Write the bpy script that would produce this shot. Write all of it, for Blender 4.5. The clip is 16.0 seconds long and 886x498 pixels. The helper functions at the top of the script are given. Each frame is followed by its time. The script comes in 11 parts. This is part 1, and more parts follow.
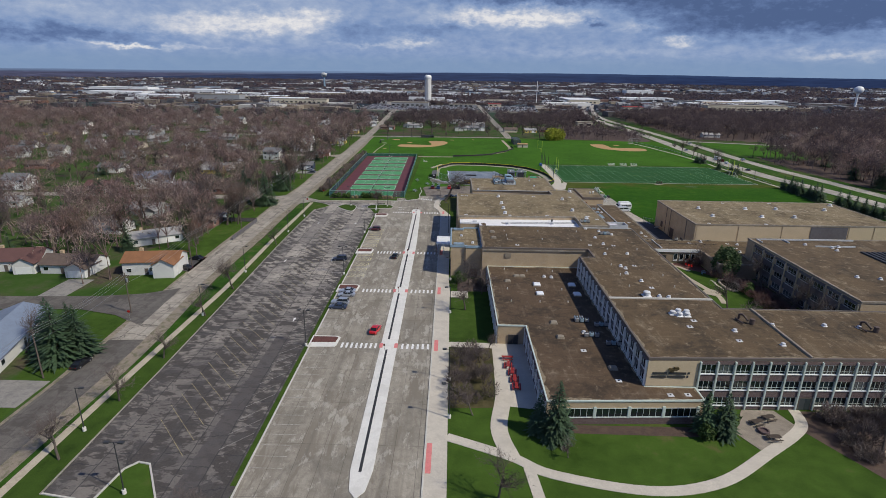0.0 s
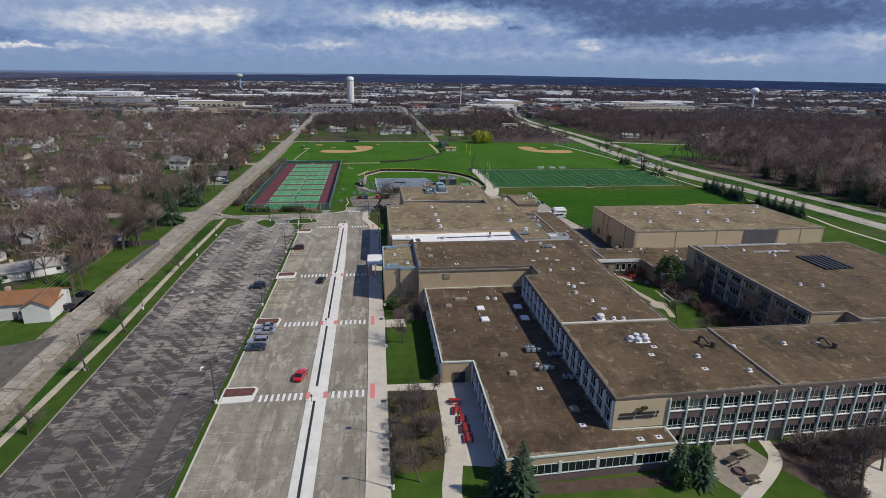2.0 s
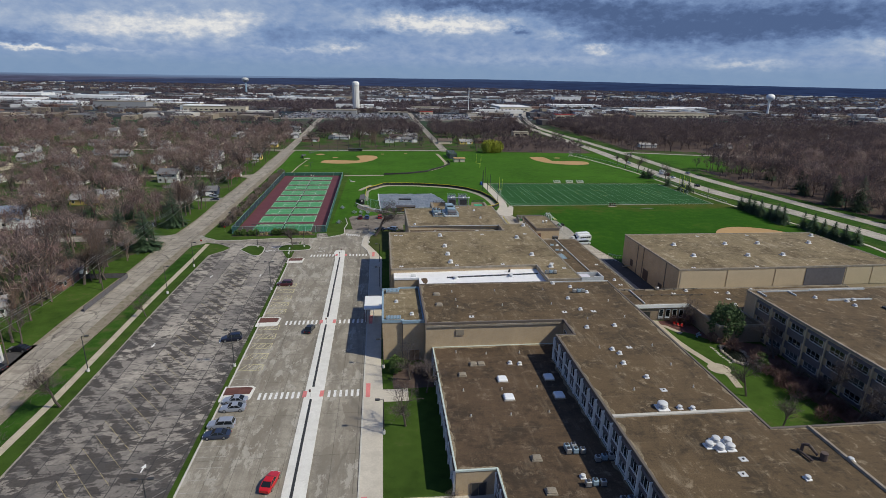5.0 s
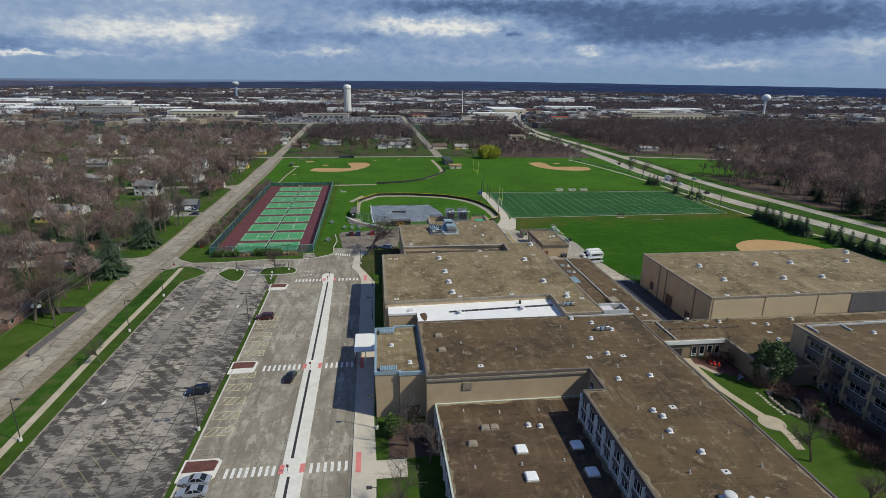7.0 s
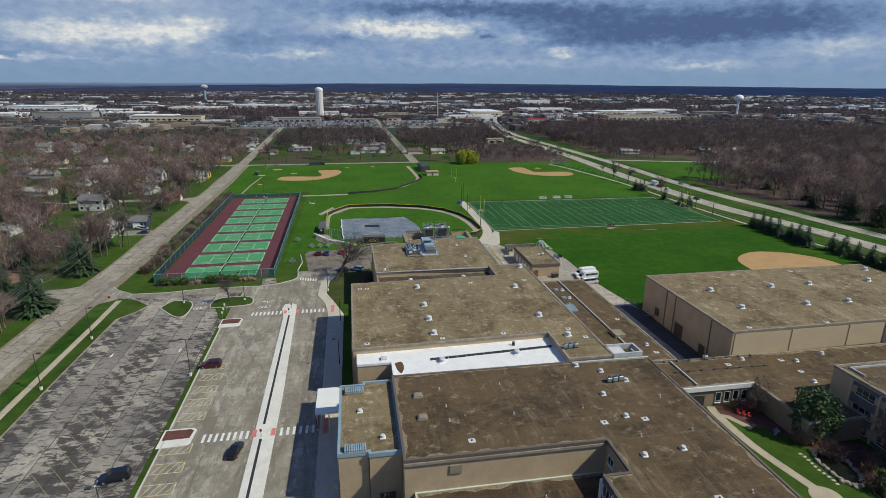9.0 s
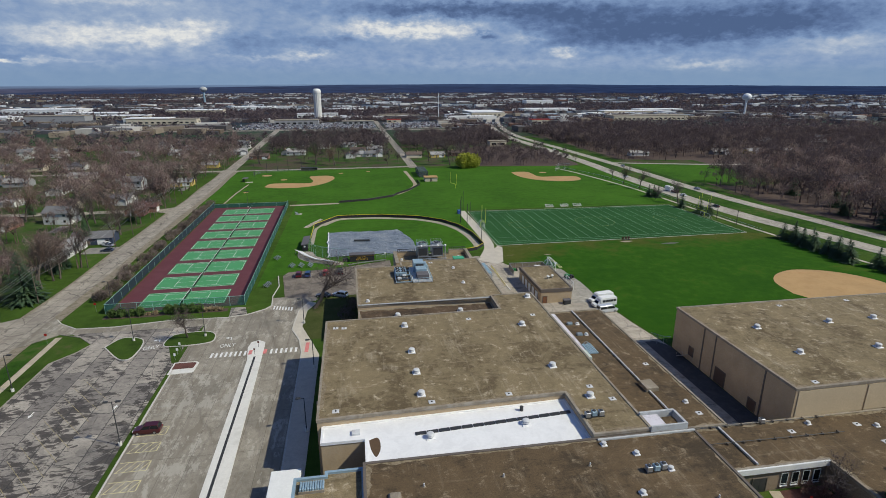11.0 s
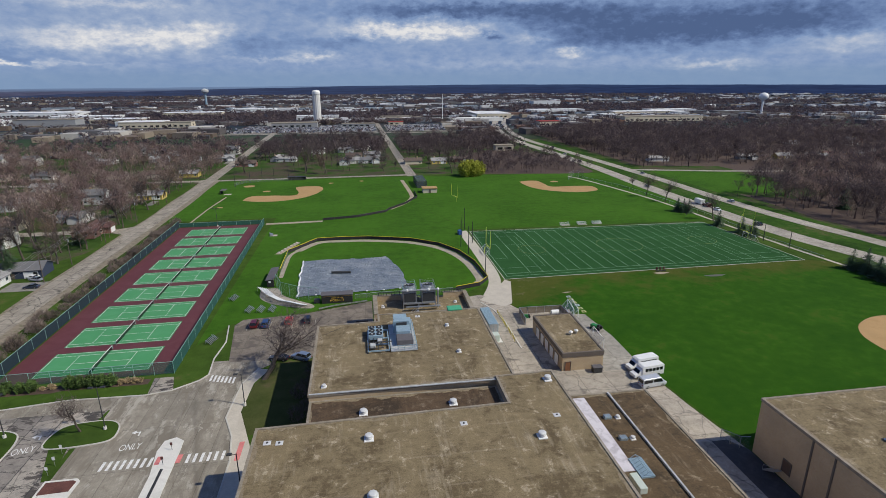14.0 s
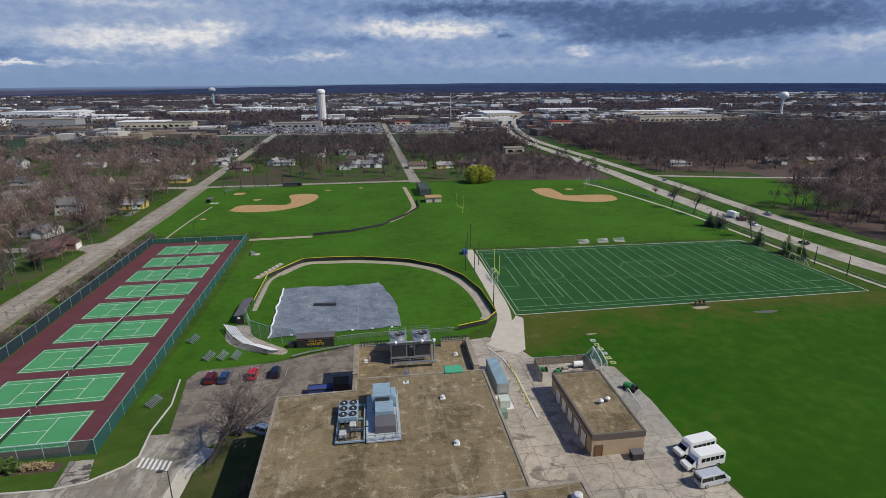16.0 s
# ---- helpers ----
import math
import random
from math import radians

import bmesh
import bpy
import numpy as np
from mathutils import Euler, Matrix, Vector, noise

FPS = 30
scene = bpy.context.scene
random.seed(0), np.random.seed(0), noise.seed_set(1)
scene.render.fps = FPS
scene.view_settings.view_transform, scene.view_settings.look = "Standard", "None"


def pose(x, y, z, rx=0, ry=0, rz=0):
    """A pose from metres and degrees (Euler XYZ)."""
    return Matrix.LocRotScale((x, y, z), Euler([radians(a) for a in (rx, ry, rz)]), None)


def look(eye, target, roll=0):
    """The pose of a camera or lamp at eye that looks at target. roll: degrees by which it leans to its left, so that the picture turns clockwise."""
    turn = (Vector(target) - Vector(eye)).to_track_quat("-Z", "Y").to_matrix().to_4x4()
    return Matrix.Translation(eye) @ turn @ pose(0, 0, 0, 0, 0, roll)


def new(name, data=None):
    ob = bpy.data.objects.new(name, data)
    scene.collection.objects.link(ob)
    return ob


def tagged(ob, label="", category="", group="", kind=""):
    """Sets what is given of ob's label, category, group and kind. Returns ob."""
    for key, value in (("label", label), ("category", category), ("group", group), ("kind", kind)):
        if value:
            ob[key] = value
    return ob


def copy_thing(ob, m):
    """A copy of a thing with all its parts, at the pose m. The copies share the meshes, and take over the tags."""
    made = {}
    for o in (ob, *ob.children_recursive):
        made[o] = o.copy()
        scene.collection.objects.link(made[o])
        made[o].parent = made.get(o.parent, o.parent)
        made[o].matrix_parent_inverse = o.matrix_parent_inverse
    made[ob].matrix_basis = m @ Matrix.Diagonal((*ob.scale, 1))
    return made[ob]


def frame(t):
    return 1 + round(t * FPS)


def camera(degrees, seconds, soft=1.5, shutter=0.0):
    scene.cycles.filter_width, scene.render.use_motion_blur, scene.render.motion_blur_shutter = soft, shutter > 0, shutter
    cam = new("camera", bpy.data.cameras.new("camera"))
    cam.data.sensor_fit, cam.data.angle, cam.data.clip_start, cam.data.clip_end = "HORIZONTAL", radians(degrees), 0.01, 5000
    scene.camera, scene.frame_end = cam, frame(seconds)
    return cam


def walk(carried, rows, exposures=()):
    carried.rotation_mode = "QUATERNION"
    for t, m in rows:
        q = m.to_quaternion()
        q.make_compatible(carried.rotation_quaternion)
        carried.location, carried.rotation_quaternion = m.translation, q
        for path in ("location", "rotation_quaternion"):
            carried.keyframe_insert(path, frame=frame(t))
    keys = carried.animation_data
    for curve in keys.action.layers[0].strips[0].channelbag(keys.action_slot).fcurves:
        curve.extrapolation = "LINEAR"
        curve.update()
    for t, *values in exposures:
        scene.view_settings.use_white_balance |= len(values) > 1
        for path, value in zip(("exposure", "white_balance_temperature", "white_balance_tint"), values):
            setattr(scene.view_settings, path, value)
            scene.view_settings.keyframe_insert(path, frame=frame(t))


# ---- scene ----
cam = camera(79.2, 16.0, 0.6)
PATH = [
    (0, (0.946, 9.253, 59.311), (0.916, 11.153, 58.689), 0.8),
    (0.5, (0.384, 12.938, 59.407), (0.449, 14.838, 58.785), 0.9),
    (1, (0.201, 16.74, 59.464), (0.314, 18.638, 58.847), 0.8),
    (1.5, (0.033, 20.805, 59.753), (0.206, 22.7, 59.136), 0.9),
    (2, (0.12, 25.338, 59.844), (0.352, 27.227, 59.23), 0.9),
    (2.5, (0.523, 29.741, 60.114), (0.781, 31.628, 59.503), 0.7),
    (3, (0.622, 34.58, 60.33), (0.868, 36.469, 59.721), 1.0),
    (3.5, (1.019, 39.393, 60.553), (1.255, 41.283, 59.946), 1.0),
    (4, (1.366, 44.026, 60.908), (1.594, 45.919, 60.304), 1.1),
    (6.5, (2.136, 68.564, 62.181), (2.335, 70.462, 61.583), 0.9),
    (7, (2.274, 73.617, 62.335), (2.508, 75.513, 61.741), 0.7),
    (7.5, (3.0, 78.789, 62.56), (3.252, 80.682, 61.967), 0.5),
    (8, (3.582, 84.264, 62.527), (3.852, 86.156, 61.938), 0.3),
    (8.5, (4.316, 89.838, 62.597), (4.605, 91.727, 62.008), 0.2),
    (9, (4.845, 95.589, 62.388), (5.162, 97.474, 61.802), 0.4),
    (11.5, (13.025, 125.494, 61.784), (13.328, 127.383, 61.2), -0.1),
    (12, (14.465, 131.839, 61.666), (14.765, 133.728, 61.082), -0.1),
    (12.5, (15.705, 138.053, 61.545), (16.006, 139.942, 60.963), 0.0),
    (13, (17.771, 144.356, 61.582), (18.062, 146.247, 61.0), -0.2),
    (13.5, (19.362, 150.875, 61.536), (19.65, 152.767, 60.955), -0.3),
    (14, (21.084, 157.769, 61.511), (21.367, 159.661, 60.93), -0.3),
    (14.5, (22.704, 164.436, 61.751), (22.986, 166.328, 61.167), -0.3),
    (15, (23.967, 171.461, 61.795), (24.241, 173.354, 61.212), -0.1),
    (15.5, (25.924, 178.208, 61.895), (26.177, 180.104, 61.311), -0.3),
    (16, (27.604, 185.349, 62.156), (27.854, 187.245, 61.57), -0.3),
]
walk(cam, [(t, look(eye, target, roll)) for t, eye, target, roll in PATH],
     [(0, 0.0, 6500, 10), (3, 0.0, 6500, 10), (6.5, 0.0, 6650, 4), (9.5, 0.0, 6650, 3), (12, 0.0, 6550, 7), (16, 0.0, 6550, 9)])

# ---- world, sun, exposure ----
SUN_AZ, SUN_EL = radians(115.5), radians(46.0)  # azimuth clockwise from +y
world = bpy.data.worlds.new("sky")
scene.world = world
world.use_nodes = True


def ramp(nt, fac, stops, interp="LINEAR"):
    r = nt.nodes.new("ShaderNodeValToRGB")
    r.color_ramp.interpolation = interp
    els = r.color_ramp.elements
    while len(els) < len(stops):
        els.new(0.5)
    for e, (p, c) in zip(els, stops):
        e.position = p
        e.color = (*c, 1) if len(c) == 3 else c
    nt.links.new(fac, r.inputs[0])
    return r.outputs[0]


def math_node(nt, op, a, b=None, clamp=False):
    n = nt.nodes.new("ShaderNodeMath")
    n.operation = op
    n.use_clamp = clamp
    for i, v in enumerate((a, b)):
        if v is None:
            continue
        if isinstance(v, (int, float)):
            n.inputs[i].default_value = v
        else:
            nt.links.new(v, n.inputs[i])
    return n.outputs[0]


def mix(nt, fac, a, b, blend="MIX"):
    n = nt.nodes.new("ShaderNodeMix")
    n.data_type = "RGBA"
    n.blend_type = blend
    for sock, v in ((n.inputs[0], fac), (n.inputs[6], a), (n.inputs[7], b)):
        if isinstance(v, (int, float)):
            sock.default_value = v
        elif isinstance(v, tuple):
            sock.default_value = (*v, 1)
        else:
            nt.links.new(v, sock)
    return n.outputs[2]


def noise_tex(nt, vec, scale, detail=4.0, rough=0.55, dist=0.0, out=0):
    n = nt.nodes.new("ShaderNodeTexNoise")
    n.inputs["Scale"].default_value = scale
    n.inputs["Detail"].default_value = detail
    n.inputs["Roughness"].default_value = rough
    n.inputs["Distortion"].default_value = dist
    nt.links.new(vec, n.inputs["Vector"])
    return n.outputs[out]


# cloud masses of the low sky: azimuth and elevation in degrees, half widths, brightness
CLOUDS = [(-19.0, 4.3, 5.0, 1.1, 0.44), (-25.5, 3.8, 4.0, 0.9, 0.30), (-14.0, 4.8, 3.0, 1.1, 0.34), (-34.0, 4.8, 5.0, 0.8, 0.16), (-21.0, 6.9, 8.0, 0.6, 0.26), (-35.0, 2.8, 7.0, 0.65, -0.30),
          (-30.2, 2.0, 2.4, 0.26, 0.55), (-25.5, 1.95, 5.0, 0.22, 0.18), (-10.5, 3.9, 3.2, 0.8, -0.20), (-3.8, 3.1, 1.8, 0.33, 0.40), (-8.0, 2.7, 5.0, 0.22, 0.18), (2.0, 5.4, 5.0, 0.6, 0.34),
          (8.5, 5.2, 5.5, 0.7, 0.48), (17.0, 4.4, 1.5, 0.6, 0.34), (13.6, 4.95, 1.0, 0.42, -0.40), (10.0, 7.1, 10.0, 0.6, -0.46), (27.0, 4.8, 8.5, 1.3, -0.48), (38.0, 5.4, 7.5, 1.4, -0.55),
          (22.0, 6.5, 7.0, 1.0, -0.40), (34.0, 1.9, 4.0, 0.38, 0.28), (21.2, 3.2, 1.3, 0.4, 0.42), (44.0, 3.3, 4.0, 0.7, 0.24), (16.0, 2.2, 10.0, 0.4, 0.12), (-2.0, 4.2, 4.0, 0.5, -0.14)]


def build_sky():
    nt = world.node_tree
    nt.nodes.clear()
    out = nt.nodes.new("ShaderNodeOutputWorld")
    bg = nt.nodes.new("ShaderNodeBackground")
    sky = nt.nodes.new("ShaderNodeTexSky")
    sky.sky_type = "NISHITA"
    sky.sun_disc = False
    sky.sun_elevation = SUN_EL
    sky.sun_rotation = SUN_AZ
    sky.dust_density = 1.5
    tc = nt.nodes.new("ShaderNodeTexCoord")
    sep = nt.nodes.new("ShaderNodeSeparateXYZ")
    nt.links.new(tc.outputs["Generated"], sep.inputs[0])
    up = math_node(nt, "MAXIMUM", sep.outputs[2], 0.0)
    comb = nt.nodes.new("ShaderNodeMapping")
    comb.inputs["Location"].default_value = (1.1, 0.4, 0.2)
    comb.inputs["Scale"].default_value = (5.0, 5.0, 16.0)
    nt.links.new(tc.outputs["Generated"], comb.inputs[0])
    cover = noise_tex(nt, comb.outputs[0], 0.55, 7, 0.55)
    big = noise_tex(nt, comb.outputs[0], 0.42, 3, 0.5)
    puff = noise_tex(nt, comb.outputs[0], 1.7, 10, 0.57)
    wisp = noise_tex(nt, comb.outputs[0], 5.0, 6, 0.6)
    # dark flat bases, bright heads; heavier cloud towards +x and overhead
    lean = math_node(nt, "MULTIPLY", sep.outputs[0], -0.11)
    lift = math_node(nt, "MULTIPLY", up, -0.30)
    tone = math_node(nt, "ADD", math_node(nt, "MULTIPLY", puff, 0.58), math_node(nt, "MULTIPLY", big, 0.42))
    tone = math_node(nt, "ADD", math_node(nt, "ADD", tone, math_node(nt, "MULTIPLY", wisp, 0.11)), math_node(nt, "ADD", lean, lift))
    cloud = ramp(nt, tone, [(0.38, (0.11, 0.155, 0.29)), (0.47, (0.19, 0.25, 0.405)), (0.545, (0.33, 0.395, 0.54)), (0.605, (0.50, 0.545, 0.65)), (0.66, (0.78, 0.80, 0.85))])
    blue = mix(nt, 1.0, sky.outputs[0], (0.036, 0.056, 0.098), "MULTIPLY")
    mask = ramp(nt, math_node(nt, "ADD", cover, math_node(nt, "MULTIPLY", sep.outputs[0], 0.12)), [(0.33, (0, 0, 0)), (0.45, (1, 1, 1))])
    # broken cloud towards the zenith
    mask = math_node(nt, "MULTIPLY", mask, ramp(nt, up, [(0.16, (1, 1, 1)), (0.5, (0.30, 0.30, 0.30))]))
    col = mix(nt, mask, blue, cloud)
    # pale blue band of distance above the skyline
    band = ramp(nt, up, [(0.0, (1, 1, 1)), (0.02, (0.72, 0.72, 0.72)), (0.06, (0, 0, 0))])
    col = mix(nt, math_node(nt, "MULTIPLY", band, 0.80), col, (0.20, 0.28, 0.44))
    # low sky: a broken cumulus deck with bright heads, dark flat bases and clear gaps
    deg = 180.0 / math.pi
    az = math_node(nt, "MULTIPLY", math_node(nt, "ARCTAN2", sep.outputs[0], sep.outputs[1]), deg)
    el = math_node(nt, "MULTIPLY", math_node(nt, "ARCSINE", sep.outputs[2]), deg)
    grid = nt.nodes.new("ShaderNodeCombineXYZ")
    nt.links.new(az, grid.inputs[0])
    nt.links.new(el, grid.inputs[1])
    flat = nt.nodes.new("ShaderNodeMapping")
    flat.inputs["Scale"].default_value = (0.27, 0.50, 1.0)
    nt.links.new(grid.outputs[0], flat.inputs[0])
    swirl = nt.nodes.new("ShaderNodeVectorMath")
    swirl.operation = "MULTIPLY_ADD"
    nt.links.new(noise_tex(nt, flat.outputs[0], 2.0, 7, 0.60, 0.0, 1), swirl.inputs[0])
    swirl.inputs[1].default_value = (5.6, 2.6, 0.0)
    nt.links.new(grid.outputs[0], swirl.inputs[2])
    billow = noise_tex(nt, flat.outputs[0], 2.6, 9, 0.60, 0.3)
    small = nt.nodes.new("ShaderNodeMapping")
    small.inputs["Scale"].default_value = (0.55, 1.9, 1.0)
    nt.links.new(grid.outputs[0], small.inputs[0])
    flecks = noise_tex(nt, small.outputs[0], 1.0, 6, 0.6)
    tone = math_node(nt, "ADD", 0.24, math_node(nt, "ADD", math_node(nt, "MULTIPLY", billow, 0.36), math_node(nt, "MULTIPLY", flecks, 0.16)))
    broken = math_node(nt, "ADD", 0.15, math_node(nt, "MULTIPLY", noise_tex(nt, flat.outputs[0], 4.2, 8, 0.62, 0.2), 1.55))
    for a, e, wa, we, amount in CLOUDS:
        off = nt.nodes.new("ShaderNodeVectorMath")
        off.operation = "MULTIPLY_ADD"
        nt.links.new(swirl.outputs[0], off.inputs[0])
        off.inputs[1].default_value = (1 / wa, 1 / we, 0.0)
        off.inputs[2].default_value = (-(a + 2.8) / wa, -(e + 1.3) / we, 0.0)
        dot = nt.nodes.new("ShaderNodeVectorMath")
        dot.operation = "DOT_PRODUCT"
        nt.links.new(off.outputs[0], dot.inputs[0])
        nt.links.new(off.outputs[0], dot.inputs[1])
        tone = math_node(nt, "ADD", tone, math_node(nt, "MULTIPLY", math_node(nt, "MULTIPLY", math_node(nt, "POWER", 0.3679, dot.outputs["Value"]), broken), amount))
    deck = ramp(nt, tone, [(0.05, (0.080, 0.128, 0.262)), (0.25, (0.120, 0.186, 0.360)), (0.45, (0.205, 0.300, 0.510)), (0.65, (0.345, 0.425, 0.590)), (0.82, (0.550, 0.585, 0.675)), (0.98, (0.76, 0.755, 0.77))])
    veil = ramp(nt, math_node(nt, "MULTIPLY", el, 0.25), [(0.0, (1, 1, 1)), (0.25, (0.85, 0.85, 0.85)), (0.5, (0, 0, 0))])
    deck = mix(nt, math_node(nt, "MULTIPLY", veil, 0.85), deck, (0.205, 0.305, 0.475))
    col = mix(nt, ramp(nt, up, [(0.15, (1, 1, 1)), (0.24, (0, 0, 0))]), col, deck)
    low = math_node(nt, "LESS_THAN", sep.outputs[2], -0.0012)
    haze = ramp(nt, math_node(nt, "MULTIPLY", sep.outputs[2], -60.0), [(0.0, (0.150, 0.225, 0.365)), (0.2, (0.095, 0.140, 0.240)), (0.45, (0.060, 0.085, 0.150)), (0.8, (0.045, 0.055, 0.085))])
    col = mix(nt, low, col, haze)
    nt.links.new(col, bg.inputs[0])
    bg.inputs[1].default_value = 1.0
    nt.links.new(bg.outputs[0], out.inputs[0])


build_sky()
sun_data = bpy.data.lights.new("sun", "SUN")
sun_data.energy = 3.75
sun_data.angle = radians(0.6)
sun_data.color = (1.0, 0.93, 0.79)
sun = new("sun", sun_data)
to_sun = Vector((math.sin(SUN_AZ) * math.cos(SUN_EL), math.cos(SUN_AZ) * math.cos(SUN_EL), math.sin(SUN_EL)))
sun.matrix_world = look(to_sun * 300, (0, 0, 0))
scene.view_settings.exposure = 0.0

# ---- materials ----


def material(name):
    m = bpy.data.materials.new(name)
    m.use_nodes = True
    nt = m.node_tree
    bsdf = nt.nodes["Principled BSDF"]
    tc = nt.nodes.new("ShaderNodeTexCoord")
    return m, nt, bsdf, tc.outputs["Object"]


def bump(nt, bsdf, height, strength, dist=0.05):
    b = nt.nodes.new("ShaderNodeBump")
    b.inputs["Strength"].default_value = strength
    b.inputs["Distance"].default_value = dist
    nt.links.new(height, b.inputs["Height"])
    nt.links.new(b.outputs[0], bsdf.inputs["Normal"])


def scaled(c, k):
    return tuple(min(1.0, v * k) for v in c)


def surface(name, c, fine=3.0, coarse=0.15, vary=0.25, stain=None, stain_amount=0.4, rough=0.85, metal=0.0, relief=0.2, per_object=0.0):
    """Colour with grain, broad wear and, optionally, stains of another colour."""
    m, nt, bsdf, vec = material(name)
    a = noise_tex(nt, vec, fine, 5, 0.6)
    b = noise_tex(nt, vec, coarse, 5, 0.6)
    s = math_node(nt, "ADD", math_node(nt, "MULTIPLY", a, 0.5), math_node(nt, "MULTIPLY", b, 0.5))
    col = ramp(nt, s, [(0.3, scaled(c, 1 - vary)), (0.5, c), (0.7, scaled(c, 1 + vary))])
    if stain:
        d = noise_tex(nt, vec, coarse * 2.3, 6, 0.65, 0.6)
        col = mix(nt, math_node(nt, "MULTIPLY", ramp(nt, d, [(0.48, (0, 0, 0)), (0.62, (1, 1, 1))]), stain_amount), col, stain)
    if per_object:
        oi = nt.nodes.new("ShaderNodeObjectInfo")
        k = ramp(nt, oi.outputs["Random"], [(0, (1 - per_object,) * 3), (1, (1 + per_object * 0.6,) * 3)])
        col = mix(nt, 1.0, col, k, "MULTIPLY")
    nt.links.new(col, bsdf.inputs["Base Color"])
    bsdf.inputs["Roughness"].default_value = rough
    bsdf.inputs["Metallic"].default_value = metal
    if relief:
        bump(nt, bsdf, a, relief)
    return m


def island_surface(name, colours, fine=2.0, rough=0.9):
    """Each separate piece of a mesh takes a colour of its own from the list."""
    m, nt, bsdf, vec = material(name)
    g = nt.nodes.new("ShaderNodeNewGeometry")
    n = len(colours)
    col = ramp(nt, g.outputs["Random Per Island"], [(i / n, c) for i, c in enumerate(colours)], "CONSTANT")
    a = noise_tex(nt, vec, fine, 4, 0.6)
    col = mix(nt, 0.5, col, ramp(nt, a, [(0.3, (0.55, 0.55, 0.55)), (0.7, (1.0, 1.0, 1.0))]), "MULTIPLY")
    nt.links.new(col, bsdf.inputs["Base Color"])
    bsdf.inputs["Roughness"].default_value = rough
    return m


def ground_material():
    m, nt, bsdf, vec = material("suburb_ground")
    big = noise_tex(nt, vec, 0.012, 5, 0.6)
    mid = noise_tex(nt, vec, 0.06, 6, 0.65)
    fine = noise_tex(nt, vec, 1.2, 4, 0.6)
    lawn = ramp(nt, mid, [(0.35, (0.030, 0.066, 0.012)), (0.55, (0.052, 0.100, 0.020)), (0.7, (0.10, 0.105, 0.04))])
    litter = ramp(nt, fine, [(0.3, (0.050, 0.040, 0.030)), (0.7, (0.105, 0.084, 0.062))])
    s = math_node(nt, "ADD", math_node(nt, "MULTIPLY", big, 0.4), math_node(nt, "MULTIPLY", mid, 0.6))
    near = mix(nt, ramp(nt, s, [(0.46, (0, 0, 0)), (0.57, (1, 1, 1))]), lawn, litter)
    # beyond the suburb the land is bare woods and town, distance haze painted in bluish
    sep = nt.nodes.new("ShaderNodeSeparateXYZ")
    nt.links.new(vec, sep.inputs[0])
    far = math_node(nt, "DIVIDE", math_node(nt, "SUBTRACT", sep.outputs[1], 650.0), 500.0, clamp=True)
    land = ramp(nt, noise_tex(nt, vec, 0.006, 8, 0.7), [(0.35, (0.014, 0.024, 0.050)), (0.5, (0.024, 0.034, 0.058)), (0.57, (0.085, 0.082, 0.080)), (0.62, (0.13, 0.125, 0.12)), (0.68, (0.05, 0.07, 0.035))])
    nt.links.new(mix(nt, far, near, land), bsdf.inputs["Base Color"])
    bsdf.inputs["Roughness"].default_value = 1.0
    bsdf.inputs["Specular IOR Level"].default_value = 0.1
    return m


def lawn_material(name, dark, mid_c, dry, dry_at=0.62, margin=None):
    """Mown grass with thin and dry patches; margin: y where worn grass begins, y where it is full, its two tones."""
    m, nt, bsdf, vec = material(name)
    big = noise_tex(nt, vec, 0.035, 6, 0.6)
    med = noise_tex(nt, vec, 0.3, 5, 0.6)
    fine = noise_tex(nt, vec, 6.0, 3, 0.6)
    s = math_node(nt, "ADD", math_node(nt, "MULTIPLY", big, 0.55), math_node(nt, "MULTIPLY", med, 0.45))
    col = ramp(nt, s, [(0.36, dark), (0.5, mid_c), (dry_at, scaled(mid_c, 1.15)), (dry_at + 0.12, dry)])
    if margin:
        sp = nt.nodes.new("ShaderNodeSeparateXYZ")
        nt.links.new(vec, sp.inputs[0])
        worn = math_node(nt, "DIVIDE", math_node(nt, "SUBTRACT", sp.outputs[1], margin[0]), margin[1] - margin[0])
        corner = math_node(nt, "DIVIDE", math_node(nt, "SUBTRACT", 90.0, sp.outputs[0]), 26.0)
        worn = math_node(nt, "ADD", math_node(nt, "ADD", worn, math_node(nt, "MAXIMUM", corner, 0.0)), math_node(nt, "MULTIPLY", math_node(nt, "SUBTRACT", noise_tex(nt, vec, 0.09, 7, 0.68), 0.5), 3.4))
        col = mix(nt, math_node(nt, "MULTIPLY", ramp(nt, worn, [(0.35, (0, 0, 0)), (1.2, (1, 1, 1))]), 0.85), col, mix(nt, med, margin[2], margin[3]))
        bald = math_node(nt, "ADD", math_node(nt, "MULTIPLY", worn, 0.10), noise_tex(nt, vec, 0.35, 7, 0.7))
        col = mix(nt, math_node(nt, "MULTIPLY", ramp(nt, bald, [(0.70, (0, 0, 0)), (0.80, (1, 1, 1))]), 0.6), col, (0.20, 0.165, 0.11))
    col = mix(nt, 0.55, col, ramp(nt, fine, [(0.3, (0.45, 0.45, 0.45)), (0.7, (1, 1, 1))]), "MULTIPLY")
    nt.links.new(col, bsdf.inputs["Base Color"])
    bsdf.inputs["Roughness"].default_value = 1.0
    bsdf.inputs["Specular IOR Level"].default_value = 0.1
    bump(nt, bsdf, fine, 0.5, 0.05)
    return m


